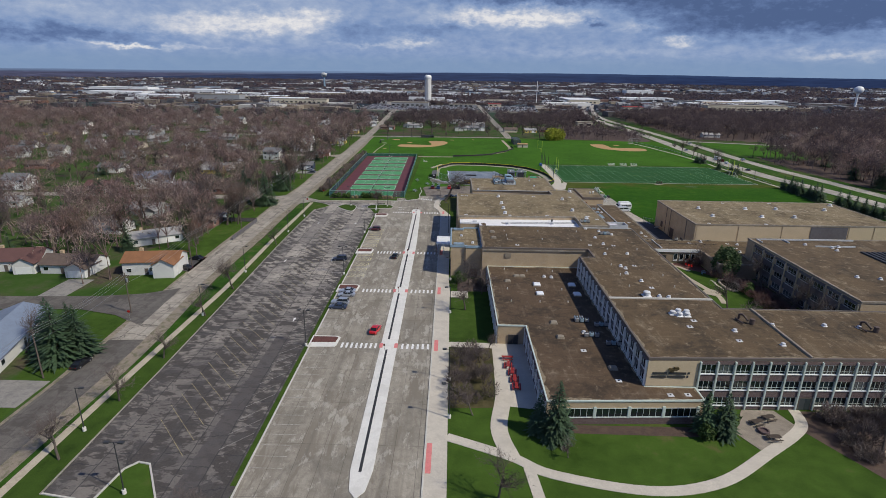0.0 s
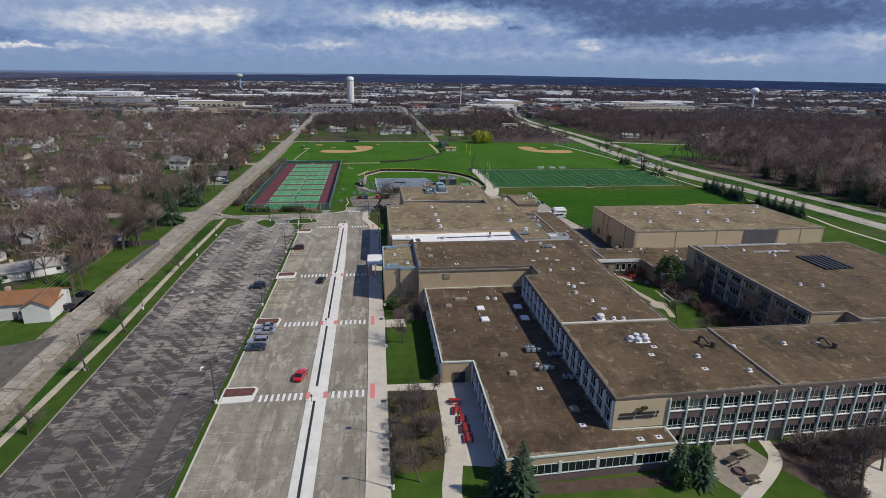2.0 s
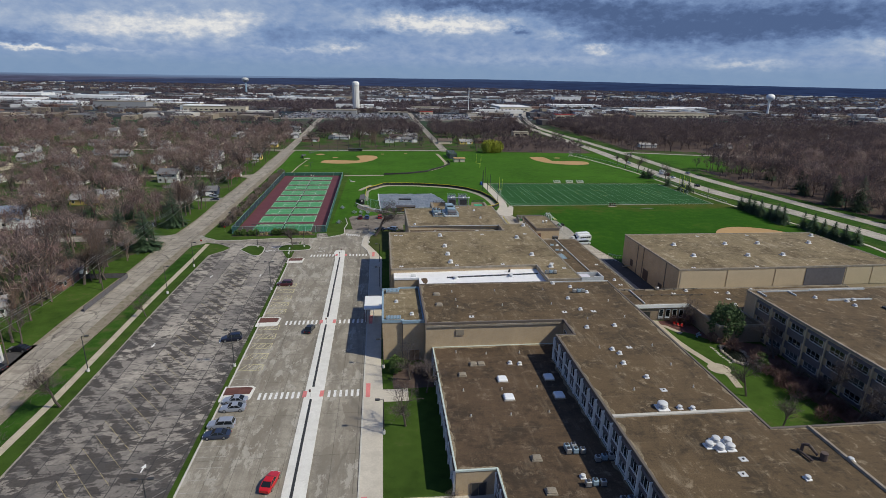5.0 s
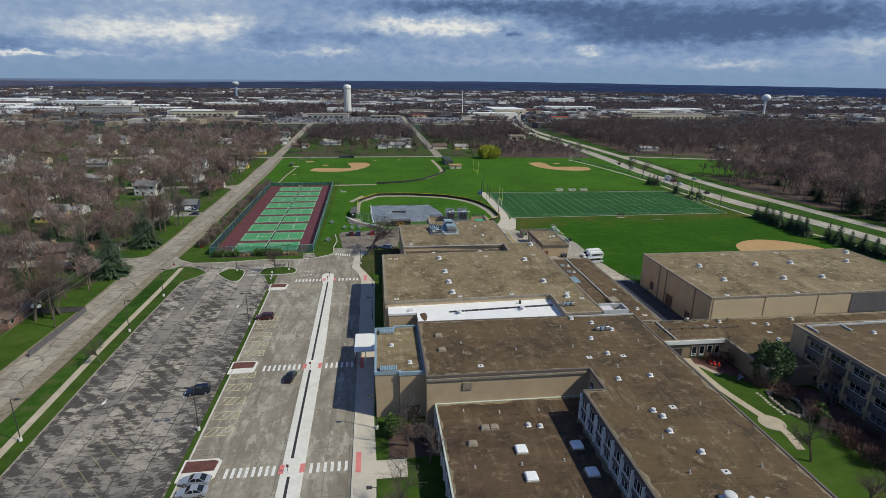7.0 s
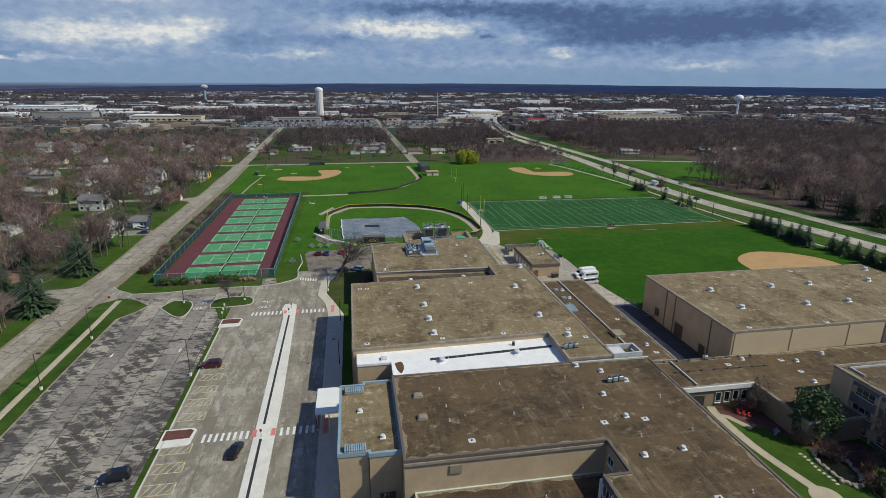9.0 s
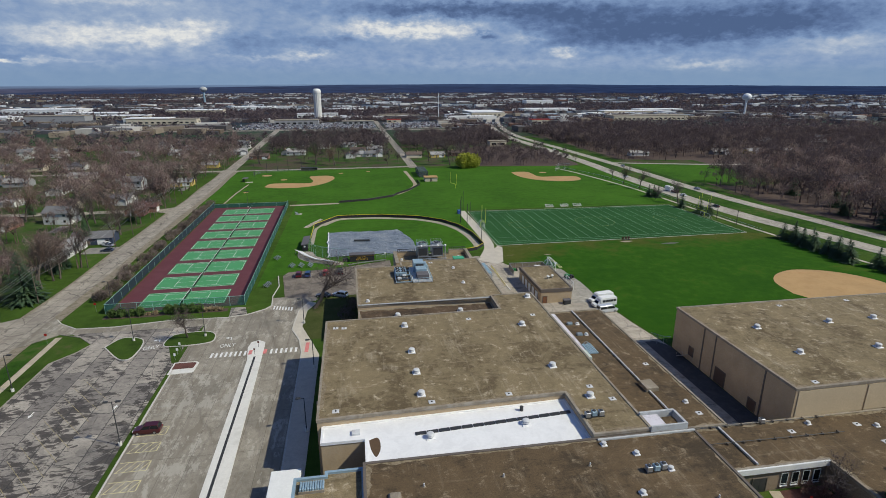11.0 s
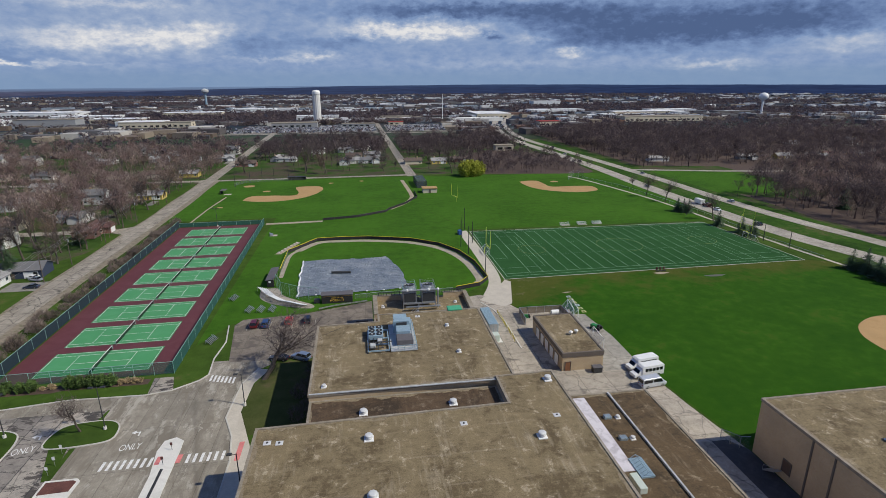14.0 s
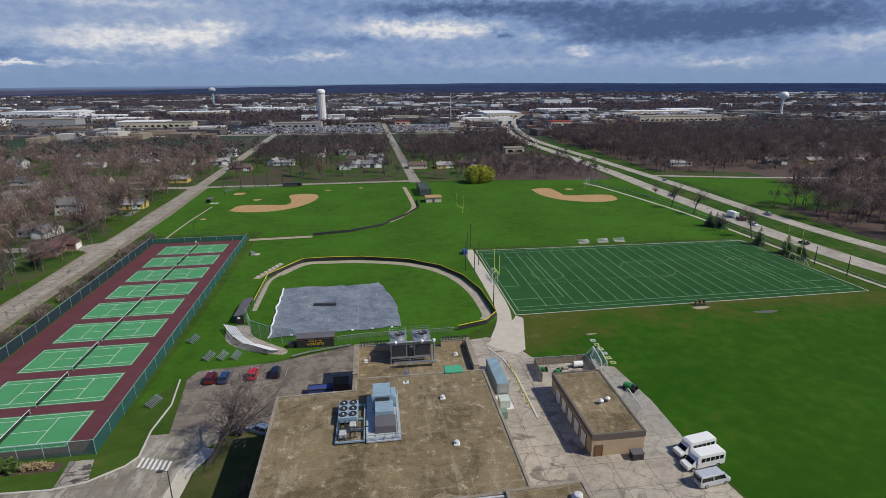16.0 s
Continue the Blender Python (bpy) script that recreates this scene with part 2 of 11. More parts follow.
def paved(name, base, dark, dark_lo, dark_hi, slab=(4.5, 4.5), joint=(0.03, 0.03, 0.03), joint_w=0.012, crack=0.35, crack_scale=0.16, stretch=(1.0, 1.0, 1.0), patch_scale=0.12, tracks=0.0, worn=None):
    """Worn paving: slabs with joints, sealed cracks and dark repairs."""
    m, nt, bsdf, vec = material(name)
    mp = nt.nodes.new("ShaderNodeMapping")
    mp.inputs["Scale"].default_value = stretch
    nt.links.new(vec, mp.inputs[0])
    sv = mp.outputs[0]
    fine = noise_tex(nt, vec, 5.0, 5, 0.65)
    broad = noise_tex(nt, vec, 0.09, 6, 0.6)
    col = ramp(nt, broad, [(0.32, scaled(base, 0.78)), (0.5, base), (0.68, scaled(base, 1.18))])
    blot = noise_tex(nt, vec, 0.7, 7, 0.72)
    col = mix(nt, 0.8, col, ramp(nt, blot, [(0.34, (0.68, 0.67, 0.65)), (0.52, (1.0, 1.0, 1.0)), (0.68, (1.16, 1.16, 1.15))]), "MULTIPLY")
    col = mix(nt, 0.55, col, ramp(nt, fine, [(0.3, (0.55, 0.55, 0.55)), (0.7, (1.08, 1.08, 1.08))]), "MULTIPLY")
    # angular dark repairs
    warp = noise_tex(nt, sv, 0.35, 4, 0.6, 0.0, 1)
    wv = nt.nodes.new("ShaderNodeVectorMath")
    wv.operation = "MULTIPLY_ADD"
    nt.links.new(warp, wv.inputs[0])
    wv.inputs[1].default_value = (3.0, 3.0, 0)
    nt.links.new(sv, wv.inputs[2])
    patch = noise_tex(nt, wv.outputs[0], patch_scale, 4, 0.55, 0.8)
    pm = ramp(nt, patch, [(dark_lo, (0, 0, 0)), (dark_hi, (1, 1, 1))])
    col = mix(nt, pm, col, mix(nt, fine, scaled(dark, 0.8), scaled(dark, 1.25)))
    if tracks:
        tmap = nt.nodes.new("ShaderNodeMapping")
        tmap.inputs["Scale"].default_value = (0.55, 0.012, 1)
        nt.links.new(vec, tmap.inputs[0])
        tn_ = noise_tex(nt, tmap.outputs[0], 1.0, 5, 0.6)
        col = mix(nt, math_node(nt, "MULTIPLY", ramp(nt, tn_, [(0.45, (0, 0, 0)), (0.62, (1, 1, 1))]), tracks), col, scaled(dark, 0.9))
    if worn:
        # ragged bleached flecks where the seal coat has gone
        wm = nt.nodes.new("ShaderNodeMapping")
        wm.inputs["Scale"].default_value = (0.9, 0.35, 1)
        nt.links.new(vec, wm.inputs[0])
        wn_ = math_node(nt, "ADD", math_node(nt, "MULTIPLY", noise_tex(nt, wm.outputs[0], 0.55, 9, 0.74), 0.75), math_node(nt, "MULTIPLY", noise_tex(nt, vec, 0.06, 3, 0.5), 0.25))
        col = mix(nt, math_node(nt, "MULTIPLY", ramp(nt, wn_, [(0.535, (0, 0, 0)), (0.565, (1, 1, 1))]), 0.6), col, worn)
    # cracks
    vo = nt.nodes.new("ShaderNodeTexVoronoi")
    vo.feature = "DISTANCE_TO_EDGE"
    vo.inputs["Scale"].default_value = crack_scale
    nt.links.new(wv.outputs[0], vo.inputs["Vector"])
    cm = ramp(nt, vo.outputs["Distance"], [(0.0, (1, 1, 1)), (0.022, (0, 0, 0))])
    col = mix(nt, math_node(nt, "MULTIPLY", cm, crack), col, joint)
    # slab joints
    br = nt.nodes.new("ShaderNodeTexBrick")
    br.offset = 0.0
    br.inputs["Scale"].default_value = 1.0
    br.inputs["Brick Width"].default_value = slab[0]
    br.inputs["Row Height"].default_value = slab[1]
    br.inputs["Mortar Size"].default_value = joint_w * 4
    br.inputs["Color1"].default_value = (1, 1, 1, 1)
    br.inputs["Color2"].default_value = (0.86, 0.86, 0.86, 1)
    br.inputs["Mortar"].default_value = (0.5, 0.5, 0.5, 1)
    nt.links.new(vec, br.inputs["Vector"])
    col = mix(nt, 0.8, col, br.outputs["Color"], "MULTIPLY")
    nt.links.new(col, bsdf.inputs["Base Color"])
    bsdf.inputs["Roughness"].default_value = 0.9
    bump(nt, bsdf, fine, 0.25)
    return m


def roof_material(name, brown, pale, moss, turn=0.0):
    """Gravel-surfaced roofing: laid in rows, with bleached patches, pale chalky marks and damp stains."""
    m, nt, bsdf, vec = material(name)
    a = noise_tex(nt, vec, 0.10, 8, 0.72, 0.6)
    b = noise_tex(nt, vec, 0.9, 7, 0.72)
    f = noise_tex(nt, vec, 5.0, 4, 0.75)
    rows = nt.nodes.new("ShaderNodeMapping")
    rows.inputs["Scale"].default_value = (0.16, 2.2, 1)
    rows.inputs["Rotation"].default_value = (0, 0, turn)
    nt.links.new(vec, rows.inputs[0])
    lay = noise_tex(nt, rows.outputs[0], 1.0, 6, 0.75)
    s = math_node(nt, "ADD", math_node(nt, "MULTIPLY", a, 0.58), math_node(nt, "MULTIPLY", b, 0.28))
    s = math_node(nt, "ADD", s, math_node(nt, "MULTIPLY", lay, 0.14))
    col = ramp(nt, s, [(0.32, scaled(moss, 0.8)), (0.43, moss), (0.50, brown), (0.585, scaled(brown, 1.25)), (0.69, pale)])
    # chalky streaks along the fall of the roof
    st = nt.nodes.new("ShaderNodeMapping")
    st.inputs["Scale"].default_value = (0.9, 0.10, 1)
    nt.links.new(vec, st.inputs[0])
    streak = math_node(nt, "ADD", math_node(nt, "MULTIPLY", noise_tex(nt, st.outputs[0], 0.8, 7, 0.75), 0.6), math_node(nt, "MULTIPLY", noise_tex(nt, vec, 0.16, 4, 0.6), 0.4))
    col = mix(nt, math_node(nt, "MULTIPLY", ramp(nt, streak, [(0.54, (0, 0, 0)), (0.66, (1, 1, 1))]), 0.45), col, scaled(pale, 1.2))
    # bleached lap seams of the felt
    sp = nt.nodes.new("ShaderNodeSeparateXYZ")
    nt.links.new(vec, sp.inputs[0])
    for axis, pitch in ((1, 6.1), (0, 11.0)):
        wob = math_node(nt, "ADD", sp.outputs[axis], math_node(nt, "MULTIPLY", noise_tex(nt, vec, 0.4, 3, 0.6), 0.5))
        fr_ = math_node(nt, "ABSOLUTE", math_node(nt, "SUBTRACT", math_node(nt, "FRACT", math_node(nt, "DIVIDE", wob, pitch)), 0.5))
        seam = math_node(nt, "MULTIPLY", math_node(nt, "LESS_THAN", fr_, 0.16 / pitch), ramp(nt, noise_tex(nt, vec, 0.13, 5, 0.65), [(0.47, (0, 0, 0)), (0.60, (1, 1, 1))]))
        col = mix(nt, math_node(nt, "MULTIPLY", seam, 0.16), col, scaled(pale, 1.15))
    chalk = noise_tex(nt, vec, 0.45, 8, 0.78, 0.3)
    col = mix(nt, math_node(nt, "MULTIPLY", ramp(nt, chalk, [(0.56, (0, 0, 0)), (0.66, (1, 1, 1))]), 0.62), col, scaled(pale, 1.35))
    damp = noise_tex(nt, vec, 0.22, 7, 0.75, 1.2)
    col = mix(nt, math_node(nt, "MULTIPLY", ramp(nt, damp, [(0.54, (0, 0, 0)), (0.68, (1, 1, 1))]), 0.30), col, scaled(moss, 0.6))
    col = mix(nt, 0.85, col, ramp(nt, f, [(0.30, (0.44, 0.44, 0.44)), (0.52, (0.90, 0.90, 0.90)), (0.72, (1.24, 1.24, 1.24))]), "MULTIPLY")
    nt.links.new(col, bsdf.inputs["Base Color"])
    bsdf.inputs["Roughness"].default_value = 0.95
    bump(nt, bsdf, f, 0.4, 0.03)
    return m


def broken_asphalt(name):
    """Old asphalt: bleached strips with sealed joints, and dark soaked patches thickest under the parked rows."""
    m, nt, bsdf, vec = material(name)
    fine = noise_tex(nt, vec, 4.0, 5, 0.7)
    blot = noise_tex(nt, vec, 0.9, 7, 0.72)
    broad = noise_tex(nt, vec, 0.07, 5, 0.6)
    sep = nt.nodes.new("ShaderNodeSeparateXYZ")
    nt.links.new(vec, sep.inputs[0])
    pale = ramp(nt, broad, [(0.32, (0.260, 0.238, 0.212)), (0.5, (0.335, 0.307, 0.270)), (0.66, (0.405, 0.370, 0.322))])
    pale = mix(nt, 0.8, pale, ramp(nt, blot, [(0.32, (0.62, 0.62, 0.63)), (0.52, (1.0, 1.0, 1.0)), (0.70, (1.18, 1.17, 1.15))]), "MULTIPLY")
    warp = nt.nodes.new("ShaderNodeVectorMath")
    warp.operation = "MULTIPLY_ADD"
    nt.links.new(noise_tex(nt, vec, 0.35, 4, 0.6, 0.0, 1), warp.inputs[0])
    warp.inputs[1].default_value = (0.5, 2.6, 0)
    nt.links.new(vec, warp.inputs[2])
    turned = nt.nodes.new("ShaderNodeMapping")
    turned.inputs["Rotation"].default_value = (0, 0, radians(-90.7))
    nt.links.new(warp.outputs[0], turned.inputs[0])
    br = nt.nodes.new("ShaderNodeTexBrick")
    br.offset = 0.37
    br.inputs["Scale"].default_value = 1.0
    br.inputs["Brick Width"].default_value = 7.5
    br.inputs["Row Height"].default_value = 4.4
    br.inputs["Mortar Size"].default_value = 0.10
    br.inputs["Mortar Smooth"].default_value = 0.3
    br.inputs["Color1"].default_value = (1.22, 1.20, 1.16, 1)
    br.inputs["Color2"].default_value = (0.58, 0.57, 0.59, 1)
    br.inputs["Mortar"].default_value = (0.9, 0.9, 0.9, 1)
    nt.links.new(turned.outputs[0], br.inputs["Vector"])
    pale = mix(nt, 0.85, pale, br.outputs["Color"], "MULTIPLY")
    # soaked patches, long across the rows
    st = nt.nodes.new("ShaderNodeMapping")
    st.inputs["Scale"].default_value = (0.23, 0.46, 1)
    st.inputs["Rotation"].default_value = (0, 0, radians(20))
    nt.links.new(vec, st.inputs[0])
    grit = noise_tex(nt, st.outputs[0], 1.0, 8, 0.66, 0.9)
    wide = noise_tex(nt, vec, 0.05, 3, 0.5)
    row = math_node(nt, "COSINE", math_node(nt, "MULTIPLY", math_node(nt, "ADD", sep.outputs[0], 46.2), 0.47))
    slant = math_node(nt, "COSINE", math_node(nt, "MULTIPLY", math_node(nt, "ADD", sep.outputs[1], math_node(nt, "MULTIPLY", sep.outputs[0], 1.103)), 1.5987))
    s = math_node(nt, "ADD", math_node(nt, "MULTIPLY", grit, 0.8), math_node(nt, "MULTIPLY", wide, 0.2))
    s = math_node(nt, "ADD", s, math_node(nt, "MULTIPLY", row, 0.040))
    north = math_node(nt, "MULTIPLY", math_node(nt, "SUBTRACT", sep.outputs[1], 196.0), 1 / 40.0, True)
    south = math_node(nt, "MULTIPLY", math_node(nt, "SUBTRACT", 150.0, sep.outputs[1]), 1 / 50.0, True)
    s = math_node(nt, "ADD", s, math_node(nt, "SUBTRACT", math_node(nt, "MULTIPLY", south, 0.022), math_node(nt, "MULTIPLY", north, 0.035)))
    s = math_node(nt, "ADD", s, math_node(nt, "MULTIPLY", math_node(nt, "MULTIPLY", slant, math_node(nt, "ADD", row, 1.0)), 0.018))
    # the south end is darker, with a ragged edge
    edge = math_node(nt, "ADD", math_node(nt, "DIVIDE", math_node(nt, "SUBTRACT", 176.0, sep.outputs[1]), 60.0), math_node(nt, "MULTIPLY", math_node(nt, "SUBTRACT", grit, 0.5), 2.6))
    south_dark = math_node(nt, "MULTIPLY", ramp(nt, edge, [(0.2, (0, 0, 0)), (0.9, (0.7, 0.7, 0.7)), (1.0, (1, 1, 1))]), 0.66)
    pale = mix(nt, south_dark, pale, (0.098, 0.086, 0.080))
    st2 = nt.nodes.new("ShaderNodeMapping")
    st2.inputs["Scale"].default_value = (0.42, 1.05, 1)
    st2.inputs["Rotation"].default_value = (0, 0, radians(14))
    nt.links.new(vec, st2.inputs[0])
    drips = noise_tex(nt, st2.outputs[0], 1.0, 7, 0.62, 0.8)
    drips = math_node(nt, "ADD", drips, math_node(nt, "MULTIPLY", math_node(nt, "ADD", row, math_node(nt, "MULTIPLY", slant, 0.7)), 0.045))
    drips = math_node(nt, "ADD", drips, math_node(nt, "SUBTRACT", math_node(nt, "MULTIPLY", south, 0.022), math_node(nt, "MULTIPLY", north, 0.03)))
    # one lane of newer dark asphalt near the south end
    lane = math_node(nt, "ABSOLUTE", math_node(nt, "ADD", sep.outputs[0], 38.0))
    lane = math_node(nt, "MULTIPLY", math_node(nt, "LESS_THAN", lane, math_node(nt, "ADD", 1.0, math_node(nt, "MULTIPLY", blot, 1.4))), math_node(nt, "LESS_THAN", sep.outputs[1], 122.0))
    dark = mix(nt, fine, (0.038, 0.033, 0.030), (0.085, 0.074, 0.067))
    col = mix(nt, math_node(nt, "MULTIPLY", ramp(nt, s, [(0.522, (0, 0, 0)), (0.537, (1, 1, 1))]), 0.92), pale, dark)
    col = mix(nt, math_node(nt, "MULTIPLY", ramp(nt, drips, [(0.545, (0, 0, 0)), (0.565, (1, 1, 1))]), 0.85), col, dark)
    col = mix(nt, math_node(nt, "MULTIPLY", lane, 0.8), col, (0.075, 0.066, 0.063))
    half = math_node(nt, "MULTIPLY", math_node(nt, "SUBTRACT", 1.0, math_node(nt, "MULTIPLY", north, 0.7)), ramp(nt, noise_tex(nt, vec, 0.22, 6, 0.65, 0.5), [(0.52, (0, 0, 0)), (0.56, (1, 1, 1))]))
    half = math_node(nt, "MULTIPLY", half, 0.42)
    col = mix(nt, half, col, (0.085, 0.080, 0.078))
    col = mix(nt, math_node(nt, "MULTIPLY", br.outputs["Fac"], 0.8), col, (0.036, 0.035, 0.036))
    vo = nt.nodes.new("ShaderNodeTexVoronoi")
    vo.feature = "DISTANCE_TO_EDGE"
    vo.inputs["Scale"].default_value = 0.26
    nt.links.new(warp.outputs[0], vo.inputs["Vector"])
    cm = ramp(nt, vo.outputs["Distance"], [(0.0, (1, 1, 1)), (0.022, (0, 0, 0))])
    where = ramp(nt, noise_tex(nt, vec, 0.12, 4, 0.6), [(0.45, (0, 0, 0)), (0.55, (1, 1, 1))])
    col = mix(nt, math_node(nt, "MULTIPLY", math_node(nt, "MULTIPLY", cm, where), 0.7), col, (0.04, 0.038, 0.038))
    col = mix(nt, 0.5, col, ramp(nt, fine, [(0.3, (0.6, 0.6, 0.6)), (0.7, (1.1, 1.1, 1.1))]), "MULTIPLY")
    nt.links.new(col, bsdf.inputs["Base Color"])
    bsdf.inputs["Roughness"].default_value = 0.9
    bump(nt, bsdf, fine, 0.3)
    return m


def thin_twigs(nt, bsdf, col):
    """Thin round twigs catch light from both sides."""
    tr = nt.nodes.new("ShaderNodeBsdfTranslucent")
    nt.links.new(col, tr.inputs["Color"])
    mx = nt.nodes.new("ShaderNodeMixShader")
    mx.inputs[0].default_value = 0.4
    nt.links.new(bsdf.outputs[0], mx.inputs[1])
    nt.links.new(tr.outputs[0], mx.inputs[2])
    out = [n for n in nt.nodes if n.type == "OUTPUT_MATERIAL"][0]
    nt.links.new(mx.outputs[0], out.inputs["Surface"])


def woods_material(name, tones):
    """Bare twigs whose tint changes from tree to tree."""
    m, nt, bsdf, vec = material(name)
    g = nt.nodes.new("ShaderNodeNewGeometry")
    tint = noise_tex(nt, vec, 0.10, 3, 0.6)
    col = ramp(nt, tint, [(0.34 + 0.08 * i, c) for i, c in enumerate(tones)])
    col = mix(nt, 1.0, col, ramp(nt, g.outputs["Random Per Island"], [(0, (0.72, 0.72, 0.72)), (1, (1.25, 1.25, 1.25))]), "MULTIPLY")
    nt.links.new(col, bsdf.inputs["Base Color"])
    bsdf.inputs["Roughness"].default_value = 1.0
    bsdf.inputs["Specular IOR Level"].default_value = 0.1
    thin_twigs(nt, bsdf, col)
    return m


def brick_wall(name, c1, c2, mortar, w=0.22, h=0.075):
    m, nt, bsdf, vec = material(name)
    sep = nt.nodes.new("ShaderNodeSeparateXYZ")
    nt.links.new(vec, sep.inputs[0])
    comb = nt.nodes.new("ShaderNodeCombineXYZ")
    nt.links.new(math_node(nt, "ADD", sep.outputs[0], sep.outputs[1]), comb.inputs[0])
    nt.links.new(sep.outputs[2], comb.inputs[1])
    br = nt.nodes.new("ShaderNodeTexBrick")
    br.inputs["Scale"].default_value = 1.0
    br.inputs["Brick Width"].default_value = w
    br.inputs["Row Height"].default_value = h
    br.inputs["Mortar Size"].default_value = 0.008
    br.inputs["Color1"].default_value = (*c1, 1)
    br.inputs["Color2"].default_value = (*c2, 1)
    br.inputs["Mortar"].default_value = (*mortar, 1)
    nt.links.new(comb.outputs[0], br.inputs["Vector"])
    broad = noise_tex(nt, vec, 0.25, 6, 0.65)
    col = mix(nt, 0.6, br.outputs["Color"], ramp(nt, broad, [(0.3, (0.72, 0.72, 0.72)), (0.65, (1.05, 1.05, 1.05))]), "MULTIPLY")
    nt.links.new(col, bsdf.inputs["Base Color"])
    bsdf.inputs["Roughness"].default_value = 0.9
    bump(nt, bsdf, br.outputs["Fac"], -0.2, 0.02)
    return m


def glass_material(name, tint=(0.012, 0.020, 0.022)):
    m, nt, bsdf, vec = material(name)
    oi = nt.nodes.new("ShaderNodeObjectInfo")
    c = ramp(nt, oi.outputs["Random"], [(0, scaled(tint, 0.5)), (0.6, tint), (0.85, scaled(tint, 2.0)), (1, (0.10, 0.11, 0.11))])
    nt.links.new(c, bsdf.inputs["Base Color"])
    bsdf.inputs["Roughness"].default_value = 0.06
    bsdf.inputs["Specular IOR Level"].default_value = 0.7
    return m


def car_paint(name, c, metal=0.3):
    m, nt, bsdf, vec = material(name)
    n = noise_tex(nt, vec, 2.0, 4, 0.6)
    nt.links.new(ramp(nt, n, [(0.3, scaled(c, 0.9)), (0.7, scaled(c, 1.08))]), bsdf.inputs["Base Color"])
    bsdf.inputs["Roughness"].default_value = 0.28
    bsdf.inputs["Metallic"].default_value = metal
    bsdf.inputs["Coat Weight"].default_value = 0.6
    return m


def mesh_fence_material(name, c, cover):
    """Chain link or screen cloth: part open, seen as an even veil from afar."""
    m, nt, bsdf, vec = material(name)
    n = noise_tex(nt, vec, 1.5, 4, 0.6)
    nt.links.new(ramp(nt, n, [(0.3, scaled(c, 0.8)), (0.7, scaled(c, 1.2))]), bsdf.inputs["Base Color"])
    bsdf.inputs["Roughness"].default_value = 0.8
    bsdf.inputs["Alpha"].default_value = cover
    return m


M_GROUND = ground_material()
M_LAWN = lawn_material("lawn_grass", (0.034, 0.068, 0.010), (0.056, 0.105, 0.016), (0.125, 0.115, 0.045), 0.57)
M_FIELD = lawn_material("field_grass", (0.021, 0.080, 0.005), (0.031, 0.098, 0.006), (0.072, 0.112, 0.014), 0.55, (302.0, 320.0, (0.060, 0.088, 0.010), (0.115, 0.112, 0.028)))
M_ROUGHGRASS = lawn_material("verge_grass", (0.020, 0.055, 0.008), (0.038, 0.095, 0.012), (0.12, 0.11, 0.05), 0.52)
M_VERGE = lawn_material("verge_lawn", (0.030, 0.058, 0.010), (0.050, 0.092, 0.015), (0.115, 0.105, 0.045), 0.56)
M_TURF = lawn_material("artificial_turf", (0.022, 0.082, 0.024), (0.030, 0.100, 0.030), (0.040, 0.115, 0.038), 0.66)
M_PARK = lawn_material("ballpark_grass", (0.036, 0.105, 0.009), (0.053, 0.140, 0.012), (0.085, 0.15, 0.022), 0.60)
M_LOT = broken_asphalt("old_asphalt")
M_CLOT = paved("pale_asphalt", (0.330, 0.298, 0.242), (0.215, 0.188, 0.148), 0.53, 0.60, (3.9, 12), (0.10, 0.09, 0.08), 0.012, 0.30, 0.07, (1, 0.3, 1), 0.30, 0.55, (0.455, 0.425, 0.365))
M_COURTLOT = paved("stained_court_asphalt", (0.235, 0.200, 0.162), (0.125, 0.105, 0.088), 0.50, 0.60, (5, 9), (0.07, 0.06, 0.055), 0.010, 0.5, 0.12, (1, 1, 1), 0.22)
M_ROAD = paved("worn_concrete_road", (0.40, 0.36, 0.30), (0.25, 0.22, 0.185), 0.57, 0.62, (3.6, 7.0), (0.05, 0.045, 0.04), 0.03, 0.85, 0.16, (1, 1, 1), 0.2, 0.35)
M_HIGHWAY = paved("highway_concrete", (0.46, 0.42, 0.36), (0.32, 0.29, 0.25), 0.55, 0.65, (3.7, 12.0), (0.10, 0.09, 0.08), 0.02, 0.4, 0.1)
M_YARD = paved("yard_concrete", (0.45, 0.40, 0.33), (0.18, 0.16, 0.135), 0.58, 0.66, (6.0, 6.0), (0.09, 0.085, 0.08), 0.02, 0.6, 0.16, (1, 1, 1), 0.2)
M_DRIVE = surface("grey_driveway", (0.25, 0.235, 0.21), 3.0, 0.25, 0.25, (0.13, 0.125, 0.12), 0.6)
M_WALK = surface("pale_concrete", (0.51, 0.465, 0.39), 4.0, 0.25, 0.16, (0.40, 0.36, 0.30), 0.4)
M_KERB = surface("kerb_concrete", (0.50, 0.48, 0.43), 3.0, 0.3, 0.2)
M_NEWCONC = surface("new_concrete", (0.66, 0.645, 0.60), 4.0, 0.2, 0.12, (0.5, 0.48, 0.44), 0.35)
M_BLACK = surface("dark_gravel", (0.028, 0.030, 0.034), 8.0, 0.5, 0.4)
M_MULCH = surface("red_brown_mulch", (0.115, 0.045, 0.035), 6.0, 0.6, 0.5)
M_BRICKRED = surface("red_paver", (0.62, 0.20, 0.19), 4.0, 0.5, 0.2)
M_WHITE_LINE = surface("white_paint_line", (0.72, 0.72, 0.70), 5.0, 0.8, 0.15, (0.4, 0.4, 0.38), 0.5, relief=0)
M_FAINT_LINE = surface("worn_pale_line", (0.37, 0.35, 0.31), 2.5, 0.6, 0.25, (0.20, 0.19, 0.17), 0.9, relief=0)
